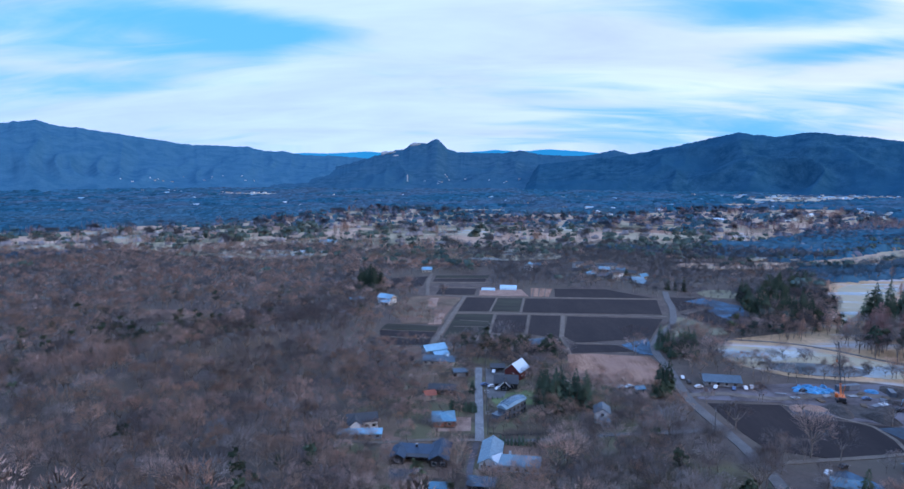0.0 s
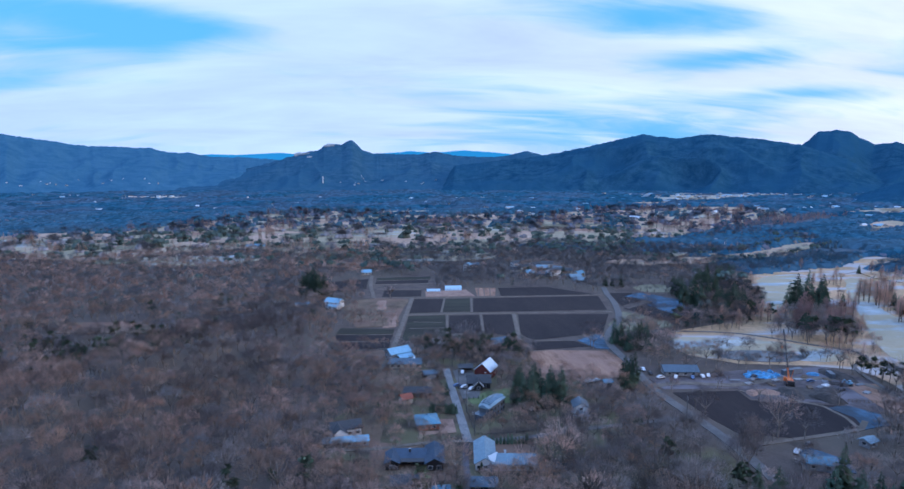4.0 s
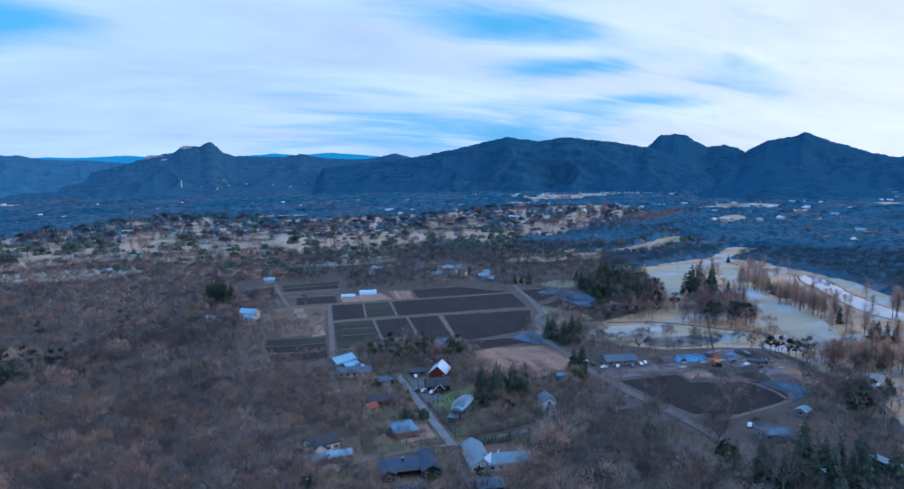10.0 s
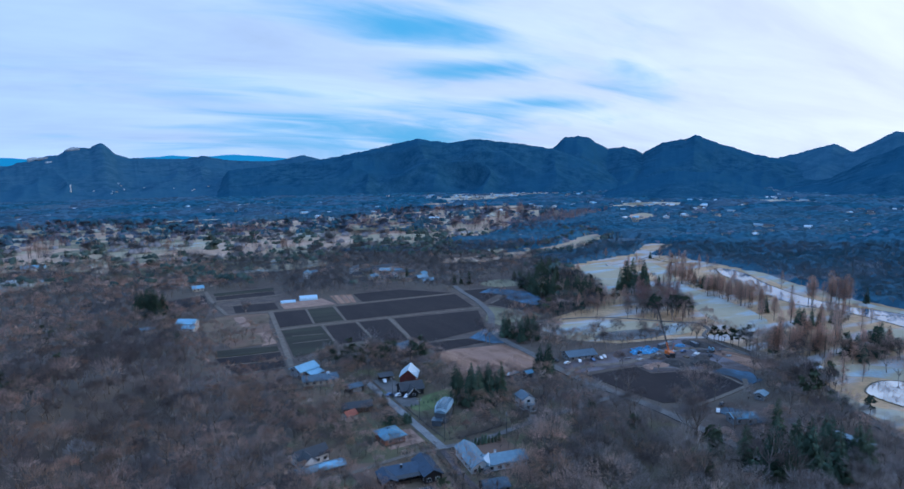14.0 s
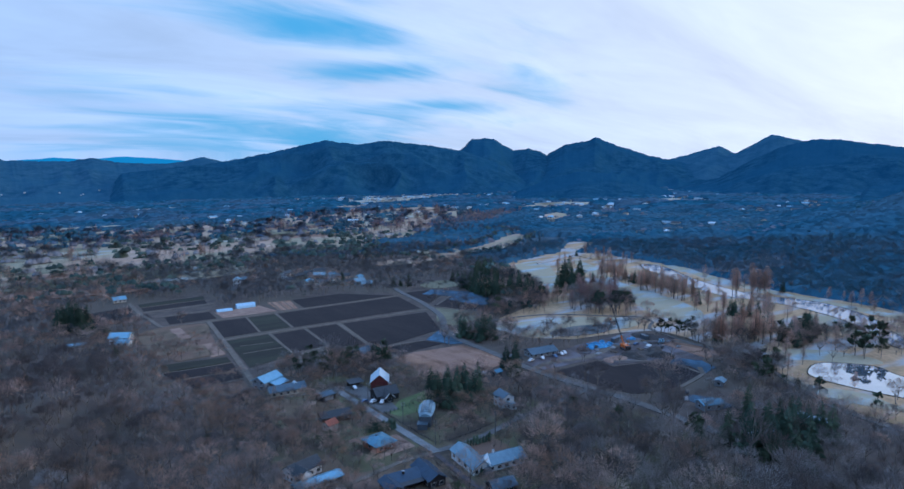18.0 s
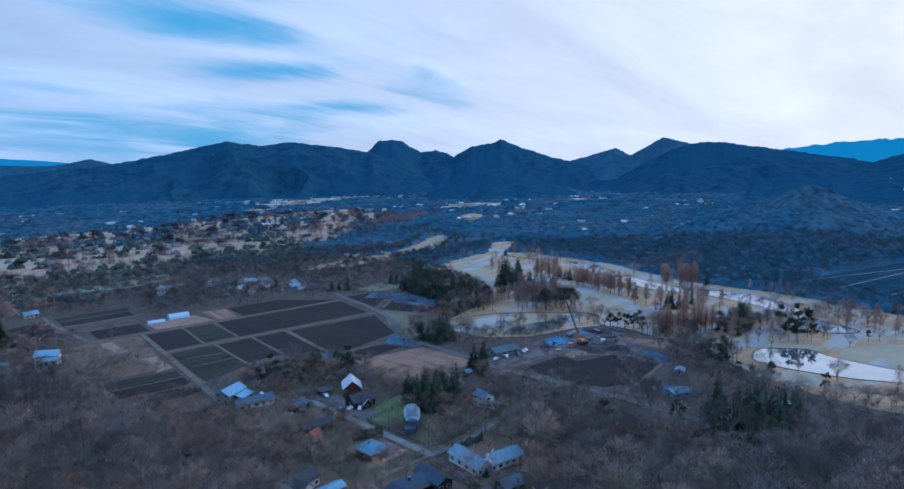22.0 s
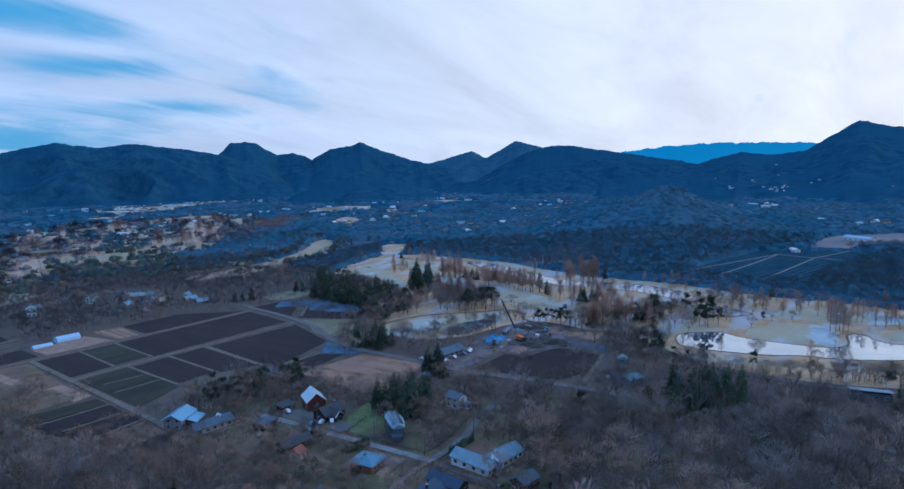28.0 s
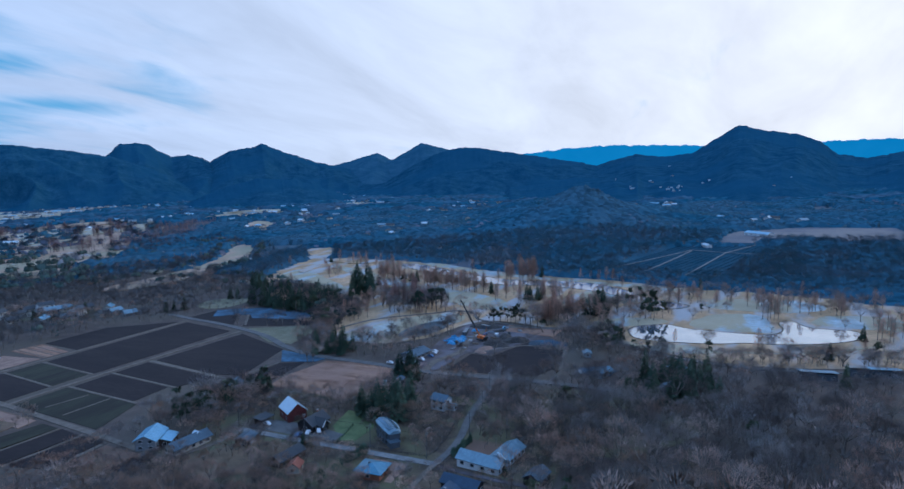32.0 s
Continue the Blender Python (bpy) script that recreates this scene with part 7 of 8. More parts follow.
def golf_edge_wood():
    """Dark leafless trees along the western edge of the golf course."""
    rng = np.random.default_rng(55)
    x, y = jittered(5.4, 200, 760, rng)
    edge = inside(x, y, [(141, 408), (155, 395), (200, 398), (238, 432), (258, 462), (276, 500), (292, 556), (252, 532), (214, 470), (168, 424)])
    grove = inside(x, y, [(214, 384), (226, 362), (248, 360), (284, 400), (262, 424), (236, 404)])
    k = edge | grove
    for poly in FAIRWAYS[1:3]:
        k &= ~inside(x, y, poly)
    for poly in OPEN:
        if poly is not GOLF_EAST and len(poly) != len(GOLF_EAST):
            k &= ~inside(x, y, poly)
    x, y, grove = x[k], y[k], grove[k]
    sc = rng.uniform(0.7, 1.15, len(x)) * np.where(grove, 1.25, 1.0)
    u = rng.uniform(0, 1, len(x))
    for sort, mat, lab, k in ((BARE_MID, "dark_twigs", "dark leafless trees at the edge of the golf course", ~grove & (u < 0.5)), (BARE_MID, "twigs", "grey-brown leafless trees at the edge of the golf course", ~grove & (u >= 0.5) & (u < 0.86)), (PINE, "golf_pine", "dark pines at the edge of the golf course", ~grove & (u >= 0.86)),
                              (LARCH, "far_larch", "tall rusty larches in a grove on the golf course", grove & (u < 0.35)), (BARE_MID, "pale_twigs", "tall leafless trees in a grove on the golf course", grove & (u >= 0.35) & (u < 0.75))):
        scatter("golf_edge_wood", lab, "woodland", sort, ("bark", mat), x[k], y[k], sc[k], rng)


golf_edge_wood()


def course_trees():
    """Loose groups of leafless trees and larches between the fairways of the eastern course."""
    rng = np.random.default_rng(85)
    x, y = jittered(7.5, 200, 760, rng)
    k = inside(x, y, GOLF_EAST) & (x > 190) & (lattice(x / 30, y / 30, 86) + 0.3 * rng.uniform(-1, 1, len(x)) > 0.42)
    for poly in FAIRWAYS + [POND_BIG, RIVER]:
        k &= ~inside(x, y, poly)
    x, y = x[k], y[k]
    u = 0.5 + 0.5 * lattice(x / 45, y / 45, 87) + rng.uniform(-0.25, 0.25, len(x))
    for sort, mat, lab, m in ((LARCH, "larch", "rusty larches between the fairways", u < 0.42), (BARE_MID, "twigs", "grey-brown leafless trees between the fairways", (u >= 0.42) & (u < 0.75)), (BARE_MID, "pale_twigs", "pale leafless trees between the fairways", u >= 0.75)):
        scatter("course_trees", lab, "trees", sort, ("bark", mat), x[m], y[m], rng.uniform(0.6, 1.05, m.sum()), rng)


course_trees()
# ------------------------------------------------------------------ single trees
def prototype(name, label, make, mats):
    wood, crown = make
    t = empty(name, label, "tree")
    for nm, (v, f), m in (("trunk", wood, mats[0]), ("crown", crown, mats[1])):
        ob = new(nm, mesh_of(nm, v, f, [M[m]], normals=crown_normals(v, 0.45)))
        ob.parent = t
    return t


class Grove:
    """One sort of tree; the first stands where it is first asked for, the others are copies."""

    def __init__(self, name, label, makes, mats, group=""):
        self.makes = [prototype(name, label, mk, mats) for mk in makes]
        self.used, self.group = [False] * len(makes), group

    def put(self, x, y, scale, k, turn):
        m = pose(x, y, gz(x, y), 0, 0, turn)
        i = k % len(self.makes)
        t = self.makes[i]
        if self.used[i]:
            t = copy_thing(t, m)
        else:
            self.used[i] = True
        t.matrix_basis = m @ Matrix.Diagonal((scale, scale, scale * (0.93 + 0.14 * ((k * 37) % 10) / 10), 1))
        if self.group:
            tagged(t, group=self.group)


random.seed(21)


def plant(grove, points, size=(0.85, 1.15), each=1, loose=0.0):
    k = 0
    for x, y in points:
        for _ in range(each):
            grove.put(x + random.uniform(-loose, loose), y + random.uniform(-loose, loose), random.uniform(*size), k * 3 + random.randrange(7), random.uniform(0, 360))
            k += 1


fir = Grove("fir_tree", "tall dark green fir with drooping branches", FIR, ("bark", "conifer"), "dark firs")
pine = Grove("pine_tree", "dark green pine with clumped needles", PINE, ("bark", "pine"), "pines")
larch = Grove("larch_tree", "rusty brown larch in winter colour on the golf course", LARCH, ("bark", "larch"), "rusty larches")
bare = Grove("bare_tree", "leafless grey-brown broadleaf tree", BARE[:5], ("bark", "twigs"), "leafless trees")
dark = Grove("dark_bare_tree", "tall dark grey leafless tree on the golf course", BARE[2:6], ("bark", "dark_twigs"), "leafless trees")
pale = Grove("pale_bare_tree", "leafless pale grey tree with fine twigs", BARE[3:6], ("bark", "pale_twigs"), "leafless trees")
cypress = Grove("cypress", "narrow clipped dark green cypress in a row", [cypress_tree(70 + s) for s in range(3)], ("bark", "conifer"), "cypress hedge")
shrub = Grove("shrub", "brown leafless garden shrub", [bare_tree(80 + s, 3.0, 110, 9, 0.07, 0.45) for s in range(3)], ("bark", "shrub"), "garden shrubs")

# village firs
plant(fir, [(27, 284), (30, 280), (27, 275), (31, 271), (35, 271), (39, 273), (44, 275), (36, 279), (41, 281), (29, 290), (24, 279), (34, 286)], (0.95, 1.3), loose=1.2)
plant(fir, [(85, 303), (88, 299), (84, 296), (81, 291)], (1.0, 1.3), loose=0.8)
plant(fir, [(104, 372), (107, 367), (110, 363), (108, 374), (114, 366), (118, 370), (113, 360), (117, 356), (121, 362), (108, 356)], (0.85, 1.15), loose=1.5)
plant(fir, [(-108, 562), (-104, 557), (-99, 560), (-95, 557), (-92, 562), (-97, 566), (-103, 568)], (1.3, 1.7), each=2, loose=4.0)
plant(fir, [(21, 366), (40, 352), (39, 358), (6, 366), (44, 362)], (0.55, 0.8), loose=1.0)
plant(pine, [(-12, 358), (-4, 362), (4, 358), (10, 364), (16, 360), (22, 358), (12, 352), (0, 352)], (0.9, 1.2), loose=2.0)
plant(fir, [(83, 171), (87, 166), (91, 164), (94, 158), (89, 158), (97, 165), (104, 176), (108, 171), (113, 168), (118, 166), (123, 168), (110, 178), (100, 158)], (0.95, 1.25), loose=1.5)
plant(fir, [(136, 92), (84, 184), (70, 176)], (0.8, 1.0))
plant(fir, [(99, 161), (92, 152), (109, 155), (118, 160), (90, 147), (104, 150), (112, 162), (127, 160), (121, 154)], (0.9, 1.2), loose=2.0)
plant(pine, [(166, 178), (160, 186), (197, 216), (193, 212), (190, 217)], (0.9, 1.1), loose=2)
plant(fir, [(-2, 211), (-7, 292), (-6.5, 296)], (0.35, 0.45))
# woodland edge firs north of the fields
plant(fir, [(209, 515), (205, 500), (202, 485), (200, 472), (203, 462), (209, 454), (218, 447), (227, 441), (216, 458), (222, 470), (228, 484), (236, 500), (244, 516), (215, 490), (222, 505), (232, 520), (240, 536), (252, 551), (262, 560), (275, 570), (287, 578), (250, 530), (238, 462)], (1.1, 1.5), each=2, loose=5.0)
plant(pine, [(212, 430), (222, 425), (232, 418), (196, 440), (188, 452), (204, 436)], (1.2, 1.6), loose=4.0)
plant(fir, [(170, 566), (176, 560), (166, 572), (224, 556), (230, 552)], (0.7, 0.95), loose=3)
# golf course, east
plant(fir, [(277, 460), (274, 448), (284, 448), (294, 455), (305, 462), (280, 456), (290, 464), (298, 470), (272, 442)], (1.5, 2.0), loose=2.5)
plant(dark, [(222, 366), (223, 360), (228, 358), (232, 353), (243, 355), (238, 362), (230, 366), (240, 350), (246, 360), (226, 372), (236, 372)], (0.9, 1.6), each=1, loose=5.5)
plant(pine, [(226, 364), (234, 358), (240, 362), (244, 352), (232, 370)], (1.5, 1.8), loose=3.0)
plant(larch, [(349, 475), (345, 461), (348, 456), (359, 459), (354, 468), (362, 470), (340, 468)], (1.2, 1.5), each=2, loose=5.0)
plant(larch, [(324, 404), (326, 396), (320, 386), (317, 378), (315, 370), (314, 362), (312, 354), (311, 346), (330, 412), (322, 399)], (1.05, 1.35), each=3, loose=3.5)
plant(fir, [(306, 338), (357, 451), (345, 431), (350, 440)], (0.8, 1.0), loose=1.0)
plant(larch, [(289, 315), (290, 309), (296, 287), (292, 276), (300, 280), (286, 322)], (0.95, 1.3), each=2, loose=4.0)
plant(fir, [(290, 301), (289, 296), (291, 291), (297, 291), (293, 297)], (0.8, 1.0), loose=1.0)
plant(larch, [(369, 342), (368, 333), (370, 328), (372, 321), (376, 336), (364, 338), (378, 326)], (1.4, 1.75), each=2, loose=4.5)
plant(pine, [(210, 297), (211, 293), (210, 286), (211, 281), (214, 278), (221, 280), (216, 290), (222, 287)], (0.95, 1.2), loose=1.5)
plant(larch, [(213, 262), (214, 259), (217, 254), (229, 258), (231, 253), (238, 250), (239, 246), (224, 262), (234, 262), (242, 256), (222, 252), (246, 262)], (1.0, 1.4), each=2, loose=4.0)
plant(fir, [(247, 240), (250, 236), (257, 231), (277, 240), (279, 236), (266, 232)], (1.0, 1.4), loose=1.2)
plant(pine, [(252, 244), (268, 240), (285, 218), (276, 204), (281, 201), (286, 200)], (1.2, 1.6), loose=2.0)
plant(bare, [(264, 231), (258, 237), (255, 226), (268, 226), (246, 226), (240, 232), (282, 222), (287, 212), (222, 268), (230, 262), (236, 256), (226, 252), (216, 272), (244, 248)], (0.9, 1.2), each=2, loose=4.0)
# slim leafless trees between the road and the pond
rng = np.random.default_rng(75)
shore = np.repeat(np.array([(149, 172), (153, 162), (159, 142), (160, 133), (163, 124), (167, 112), (170, 101), (170, 94), (175, 80), (178, 72), (178, 65), (165, 118), (173, 86), (156, 150), (150, 182), (183, 56), (187, 40), (168, 107), (161, 138), (176, 98), (172, 74)], float), 6, 0)
shore += rng.uniform(-6, 6, shore.shape)
shore = shore[free(shore[:, 0], shore[:, 1]) | inside(shore[:, 0], shore[:, 1], GOLF_EAST) & ~inside(shore[:, 0], shore[:, 1], POND_BIG)]
half = np.arange(len(shore)) % 2 == 0
scatter("shore_trees", "slim grey-brown leafless trees beside the pond", "trees", BARE_MID, ("bark", "twigs"), *shore[half].T, rng.uniform(0.6, 1.0, half.sum()), rng)
scatter("shore_trees", "slim pale leafless trees beside the pond", "trees", BARE_MID, ("bark", "pale_twigs"), *shore[~half].T, rng.uniform(0.6, 1.0, (~half).sum()), rng)
plant(pine, [(163, 154), (186, 72)], (1.0, 1.1))
plant(larch, [(304, 178), (318, 189), (303, 153), (307, 141), (306, 129), (306, 111), (292, 104), (290, 83), (301, 73), (312, 165), (310, 121), (308, 95)], (0.8, 1.15), each=2, loose=6.0)
plant(larch, [(271, 126), (269, 123), (268, 119), (272, 116), (274, 121)], (1.0, 1.3), loose=1.0)
plant(pine, [(278, 165)], (0.7, 0.75))
plant(pine, [(252, 196), (256, 190), (249, 200), (247, 193)], (1.2, 1.6), loose=1.5)
plant(bare, [(243, 204), (238, 212), (246, 208), (232, 220)], (0.8, 1.0), each=1, loose=2.5)
plant(larch, [(235, 64), (249, 56), (242, 52), (228, 58), (256, 46), (236, 46), (222, 50)], (1.0, 1.3), loose=2.0)
plant(bare, [(330, 300), (338, 240), (345, 200), (350, 160), (335, 130), (325, 100), (318, 70), (305, 40), (290, 40), (275, 60), (330, 215)], (0.75, 1.1), each=4, loose=9.0)
plant(bare, [(300, 205), (322, 210), (340, 180), (330, 175), (320, 150), (345, 140), (310, 60), (322, 120), (338, 110), (300, 20), (285, 10), (270, 30), (258, 20), (240, 30), (225, 36), (210, 44), (200, 50), (262, 200), (268, 190), (290, 190)], (0.75, 1.05), each=2, loose=5.0)
plant(shrub, [(152, 342), (158, 348), (166, 351), (175, 350), (184, 349), (194, 345), (204, 337), (206, 330), (198, 326), (188, 322), (176, 323), (164, 326)], (1.1, 1.9), each=2, loose=2.5)
plant(bare, [(145, 352), (170, 356), (200, 350), (212, 330), (140, 362), (124, 372)], (0.7, 0.95), loose=2.0)
plant(dark, [(150, 345), (160, 353), (176, 348), (190, 340), (200, 331), (183, 323), (168, 325), (153, 330), (208, 322), (212, 316)], (0.45, 0.75), each=3, loose=3.5)
# single trees over the course, clear of the fairways and the water
random.seed(67)
spots = []
while len(spots) < 110:
    q = (random.uniform(180, 460), random.uniform(40, 610))
    at = np.array([q[0]]), np.array([q[1]])
    if inside(*at, GOLF_EAST)[0] and not any(inside(*at, p)[0] for p in FAIRWAYS + [POND_BIG, RIVER]) and all(math.dist(q, o) > 5 for o in spots):
        spots.append(q)
plant(larch, spots[:40], (0.7, 1.15))
plant(bare, spots[40:85], (0.65, 1.0))
plant(dark, spots[85:100], (0.7, 1.0))
plant(fir, spots[100:], (0.6, 0.9))
# grove between the fairways and the pond
random.seed(61)
GROVE = [(201, 263), (212, 250), (231, 234), (252, 222), (270, 209), (280, 194), (297, 202), (294, 221), (282, 246), (254, 265), (232, 277)]
spots = []
while len(spots) < 44:
    q = (random.uniform(200, 298), random.uniform(192, 278))
    if inside(np.array([q[0]]), np.array([q[1]]), GROVE)[0] and all(math.dist(q, o) > 4.4 for o in spots):
        spots.append(q)
plant(dark, spots[:6], (0.85, 1.2))
plant(bare, spots[6:20], (0.75, 1.1))
plant(larch, spots[20:36], (0.9, 1.25))
plant(pine, spots[36:42], (1.0, 1.4))
plant(fir, spots[42:], (0.8, 1.05))
# hamlet
plant(bare, [(112, 640), (120, 650), (132, 652), (144, 660), (128, 626), (108, 676), (150, 676), (140, 620), (118, 690), (136, 694)], (0.6, 0.9), each=3, loose=7.0)
plant(fir, [(146, 640), (112, 660)], (0.6, 0.8), loose=2.0)
plant(bare, [(-6, 352), (2, 360), (9, 355), (16, 365), (22, 352), (27, 360), (37, 364), (43, 356), (30, 350), (-14, 362), (-20, 366), (4, 368), (12, 372), (24, 374), (40, 371), (46, 366)], (0.6, 0.95), each=2, loose=2.5)
plant(pine, [(-2, 357), (7, 362), (14, 357), (20, 362), (26, 366), (2, 366), (12, 367), (30, 348), (36, 362), (-2, 374)], (0.9, 1.25), loose=1.5)
# gardens
plant(cypress, [(-16 + k * 1.1, 270.5 - k * 0.35) for k in range(11)], (1.15, 1.5))
plant(cypress, [(4.5 + k * 1.45, 234.5 - 0.12 * k) for k in range(11)], (0.9, 1.3))
plant(cypress, [(0.5 + k * 2.3, 284 + 0.5 * k) for k in range(8)], (0.4, 0.55))
plant(shrub, [(-7, 241), (-7, 295), (-6, 308), (-9, 302), (-12, 252), (-9, 258), (8, 246), (14, 250), (22, 256), (26, 250), (12, 258), (-30, 246), (-36, 240), (-34, 232), (-9, 228), (-10, 220), (24, 228), (26, 214), (20, 205), (12, 202), (-30, 312), (-36, 316), (-24, 308), (-18, 305), (-28, 322), (52, 250), (58, 254), (60, 262), (-44, 330), (-46, 336)], (0.6, 1.2), loose=1.5)
plant(bare, [(-12, 285), (-33, 296), (-40, 288), (-45, 276), (-36, 270), (-30, 276), (-44, 300), (-14, 300), (20, 250), (34, 262), (40, 254), (30, 246), (46, 246), (-30, 236), (-44, 228), (12, 196), (22, 200), (28, 208), (-36, 262), (-28, 260), (56, 272), (62, 282), (64, 268), (52, 286), (46, 296), (36, 300), (40, 310), (22, 346), (12, 344), (-8, 346), (-14, 350), (34, 344)], (0.55, 0.9), loose=2.0)
plant(pale, [(70, 226), (78, 214), (62, 212), (84, 232), (56, 200), (74, 240), (104, 216), (114, 224), (92, 206), (66, 190), (52, 182), (40, 190), (34, 178), (46, 166), (60, 160), (74, 170), (84, 146), (70, 140), (100, 142)], (0.95, 1.25), loose=3.0)
plant(bare, [(100, 378), (124, 380), (132, 388), (126, 352), (134, 344), (142, 350), (-60, 470), (-66, 456), (-54, 448), (-72, 470), (-58, 490), (-64, 520), (-56, 530), (-70, 536)], (0.6, 0.95), loose=2.0)


# ------------------------------------------------------------------ building site, poles, fences
def crane(x, y):
    c = empty("mobile_crane", "orange crawler crane with a long dark lattice boom", "crane", pose(x, y, gz(x, y) + 0.3, 0, 0, 68))
    for s in (-1, 1):
        part("track_frame", box(-2.8, 2.8, s * 1.7 - 0.45, s * 1.7 + 0.45, 0, 0.95, bevel=0.2), M["dark_metal"], c)
    part("turntable", tube([(0, 0, 0.9), (0, 0, 1.3)], [1.1, 1.1], 16), M["dark_metal"], c)
    part("counterweight", box(-4.2, -2.8, -1.5, 1.5, 1.4, 2.9, bevel=0.1), M["dark_metal"], c)
    body = part("body", box(-2.9, 1.6, -1.4, 1.4, 1.3, 3.0, bevel=0.12), M["orange"], c)
    cab = part("cab", box(0.3, 2.0, 1.42, 2.5, 1.4, 3.3, bevel=0.1), M["orange"], c)
    part("pane", box(2.0, 2.03, 1.52, 2.4, 2.2, 3.1), M["glass"], cab)
    foot, tip = Vector((1.5, 0, 2.2)), Vector((18.5, 0.6, 23.0))
    boom = part("boom", tube([foot, foot.lerp(tip, 0.04), tip], [0.38, 0.36, 0.2], 4), M["dark_metal"], c, "long dark lattice boom")
    d = (tip - foot).normalized()
    u = d.orthogonal().normalized()
    w = d.cross(u)
    for i, (a, b) in enumerate(((1, 1), (1, -1), (-1, -1), (-1, 1))):
        o = u * a * 0.42 + w * b * 0.42
        part("chord", tube([foot + o * 0.3, foot.lerp(tip, 0.15) + o, foot.lerp(tip, 0.85) + o, tip + o * 0.3], [0.07] * 4, 4), M["dark_metal"], boom)
    for k in range(22):
        p, q = foot.lerp(tip, 0.08 + k * 0.04), foot.lerp(tip, 0.12 + k * 0.04)
        s = 1 if k % 2 else -1
        part("lacing", tube([p + u * 0.42 * s + w * 0.42, q - u * 0.42 * s + w * 0.42], [0.035] * 2, 3), M["dark_metal"], boom)
        part("lacing", tube([p + w * 0.42 * s - u * 0.42, q - w * 0.42 * s - u * 0.42], [0.035] * 2, 3), M["dark_metal"], boom)
    part("mast", tube([(-2.4, 0, 3.0), (-3.6, -0.6, 9.0)], [0.15, 0.12], 5), M["orange"], c)
    part("stay", tube([(-3.6, -0.6, 9.0), tip], [0.04, 0.04], 3), M["dark_metal"], c)
    part("hook_rope", tube([tip, tip - Vector((0, 0, 9))], [0.03, 0.03], 3), M["dark_metal"], c)
    part("hook_block", box(tip.x - 0.3, tip.x + 0.3, tip.y - 0.2, tip.y + 0.2, tip.z - 10, tip.z - 9, bevel=0.05), M["orange"], c)
    part("lower_boom", tube([foot, foot.lerp(tip, 0.22)], [0.6, 0.5], 4), M["orange"], c, "orange foot of the boom")
    return c


crane(163, 287.5)


def heap(name, label, x, y, rx, ry, h, mat, seed):
    """A low uneven mound; a tarpaulin follows it with folds."""
    bm = bmesh.new()
    n, m = 8, 22
    rows = []
    for i in range(n + 1):
        t = i / n
        rows.append([])
        for k in range(m):
            a = 2 * math.pi * k / m
            r = t * (1 + 0.22 * noise.noise(Vector((math.cos(a) * 1.5, math.sin(a) * 1.5, seed))))
            px, py = rx * r * math.cos(a), ry * r * math.sin(a)
            z = h * (1 - t * t) * (1 + 0.35 * noise.noise(Vector((px * 0.35, py * 0.35, seed)))) + 0.25 * noise.noise(Vector((px * 1.3, py * 1.3, seed + 4)))
            if t == 1:
                z = -0.3
            rows[-1].append(bm.verts.new((px, py, z)))
    for a, b in zip(rows, rows[1:]):
        for k in range(m):
            q = (k + 1) % m
            bm.faces.new((a[k], b[k], b[q], a[q]))
    bmesh.ops.remove_doubles(bm, verts=bm.verts[:], dist=0.001)
    bmesh.ops.recalc_face_normals(bm, faces=bm.faces[:])
    ob = part(name, bm, M[mat], None)
    ob.matrix_world = pose(x, y, gz(x, y) + 0.12, 0, 0, seed * 40)
    return tagged(ob, label, name.replace("_", " "))


random.seed(44)
for k in range(26):
    x, y = random.gauss(159, 4.4), random.gauss(302, 3.2)
    heap("tarpaulin", "bright blue tarpaulin draped over building materials", x, y, random.uniform(1.5, 4.5), random.uniform(1.0, 2.4), random.uniform(0.5, 1.9), "tarp", k + 1)
for k, (x, y) in enumerate(((185, 301),)):
    heap("tarpaulin", "bright blue tarpaulin draped over building materials", x, y, 3.5, 2.5, 1.2, "tarp", k + 31)
for k, (x, y, rx, ry, h, m) in enumerate(((156, 275, 10, 5, 2.4, "spoil"), (168, 266, 9, 5, 2.8, "spoil"), (146, 278, 7, 4, 1.3, "garden_soil"), (176, 276, 8, 4, 1.6, "spoil"), (138, 278, 5, 3, 0.8, "garden_soil"), (196, 297, 12, 6, 2.2, "spoil"), (188, 285, 7, 3, 1.0, "spoil"))):
    heap("mound", "dark heap of dug soil" if m == "spoil" else "reddish heap of dug earth", x, y, rx, ry, h, m, k + 20)


def stack(x, y, turn, mat, label, n=5, L=4.0):
    s = empty("timber_stack", label, "stack", pose(x, y, gz(x, y) + 0.15, 0, 0, turn))
    for k in range(n):
        for j in range(2):
            part("plank", box(-L / 2, L / 2, k * 0.5 - n * 0.25, k * 0.5 - n * 0.25 + 0.42, j * 0.3, j * 0.3 + 0.26), M[mat], s)


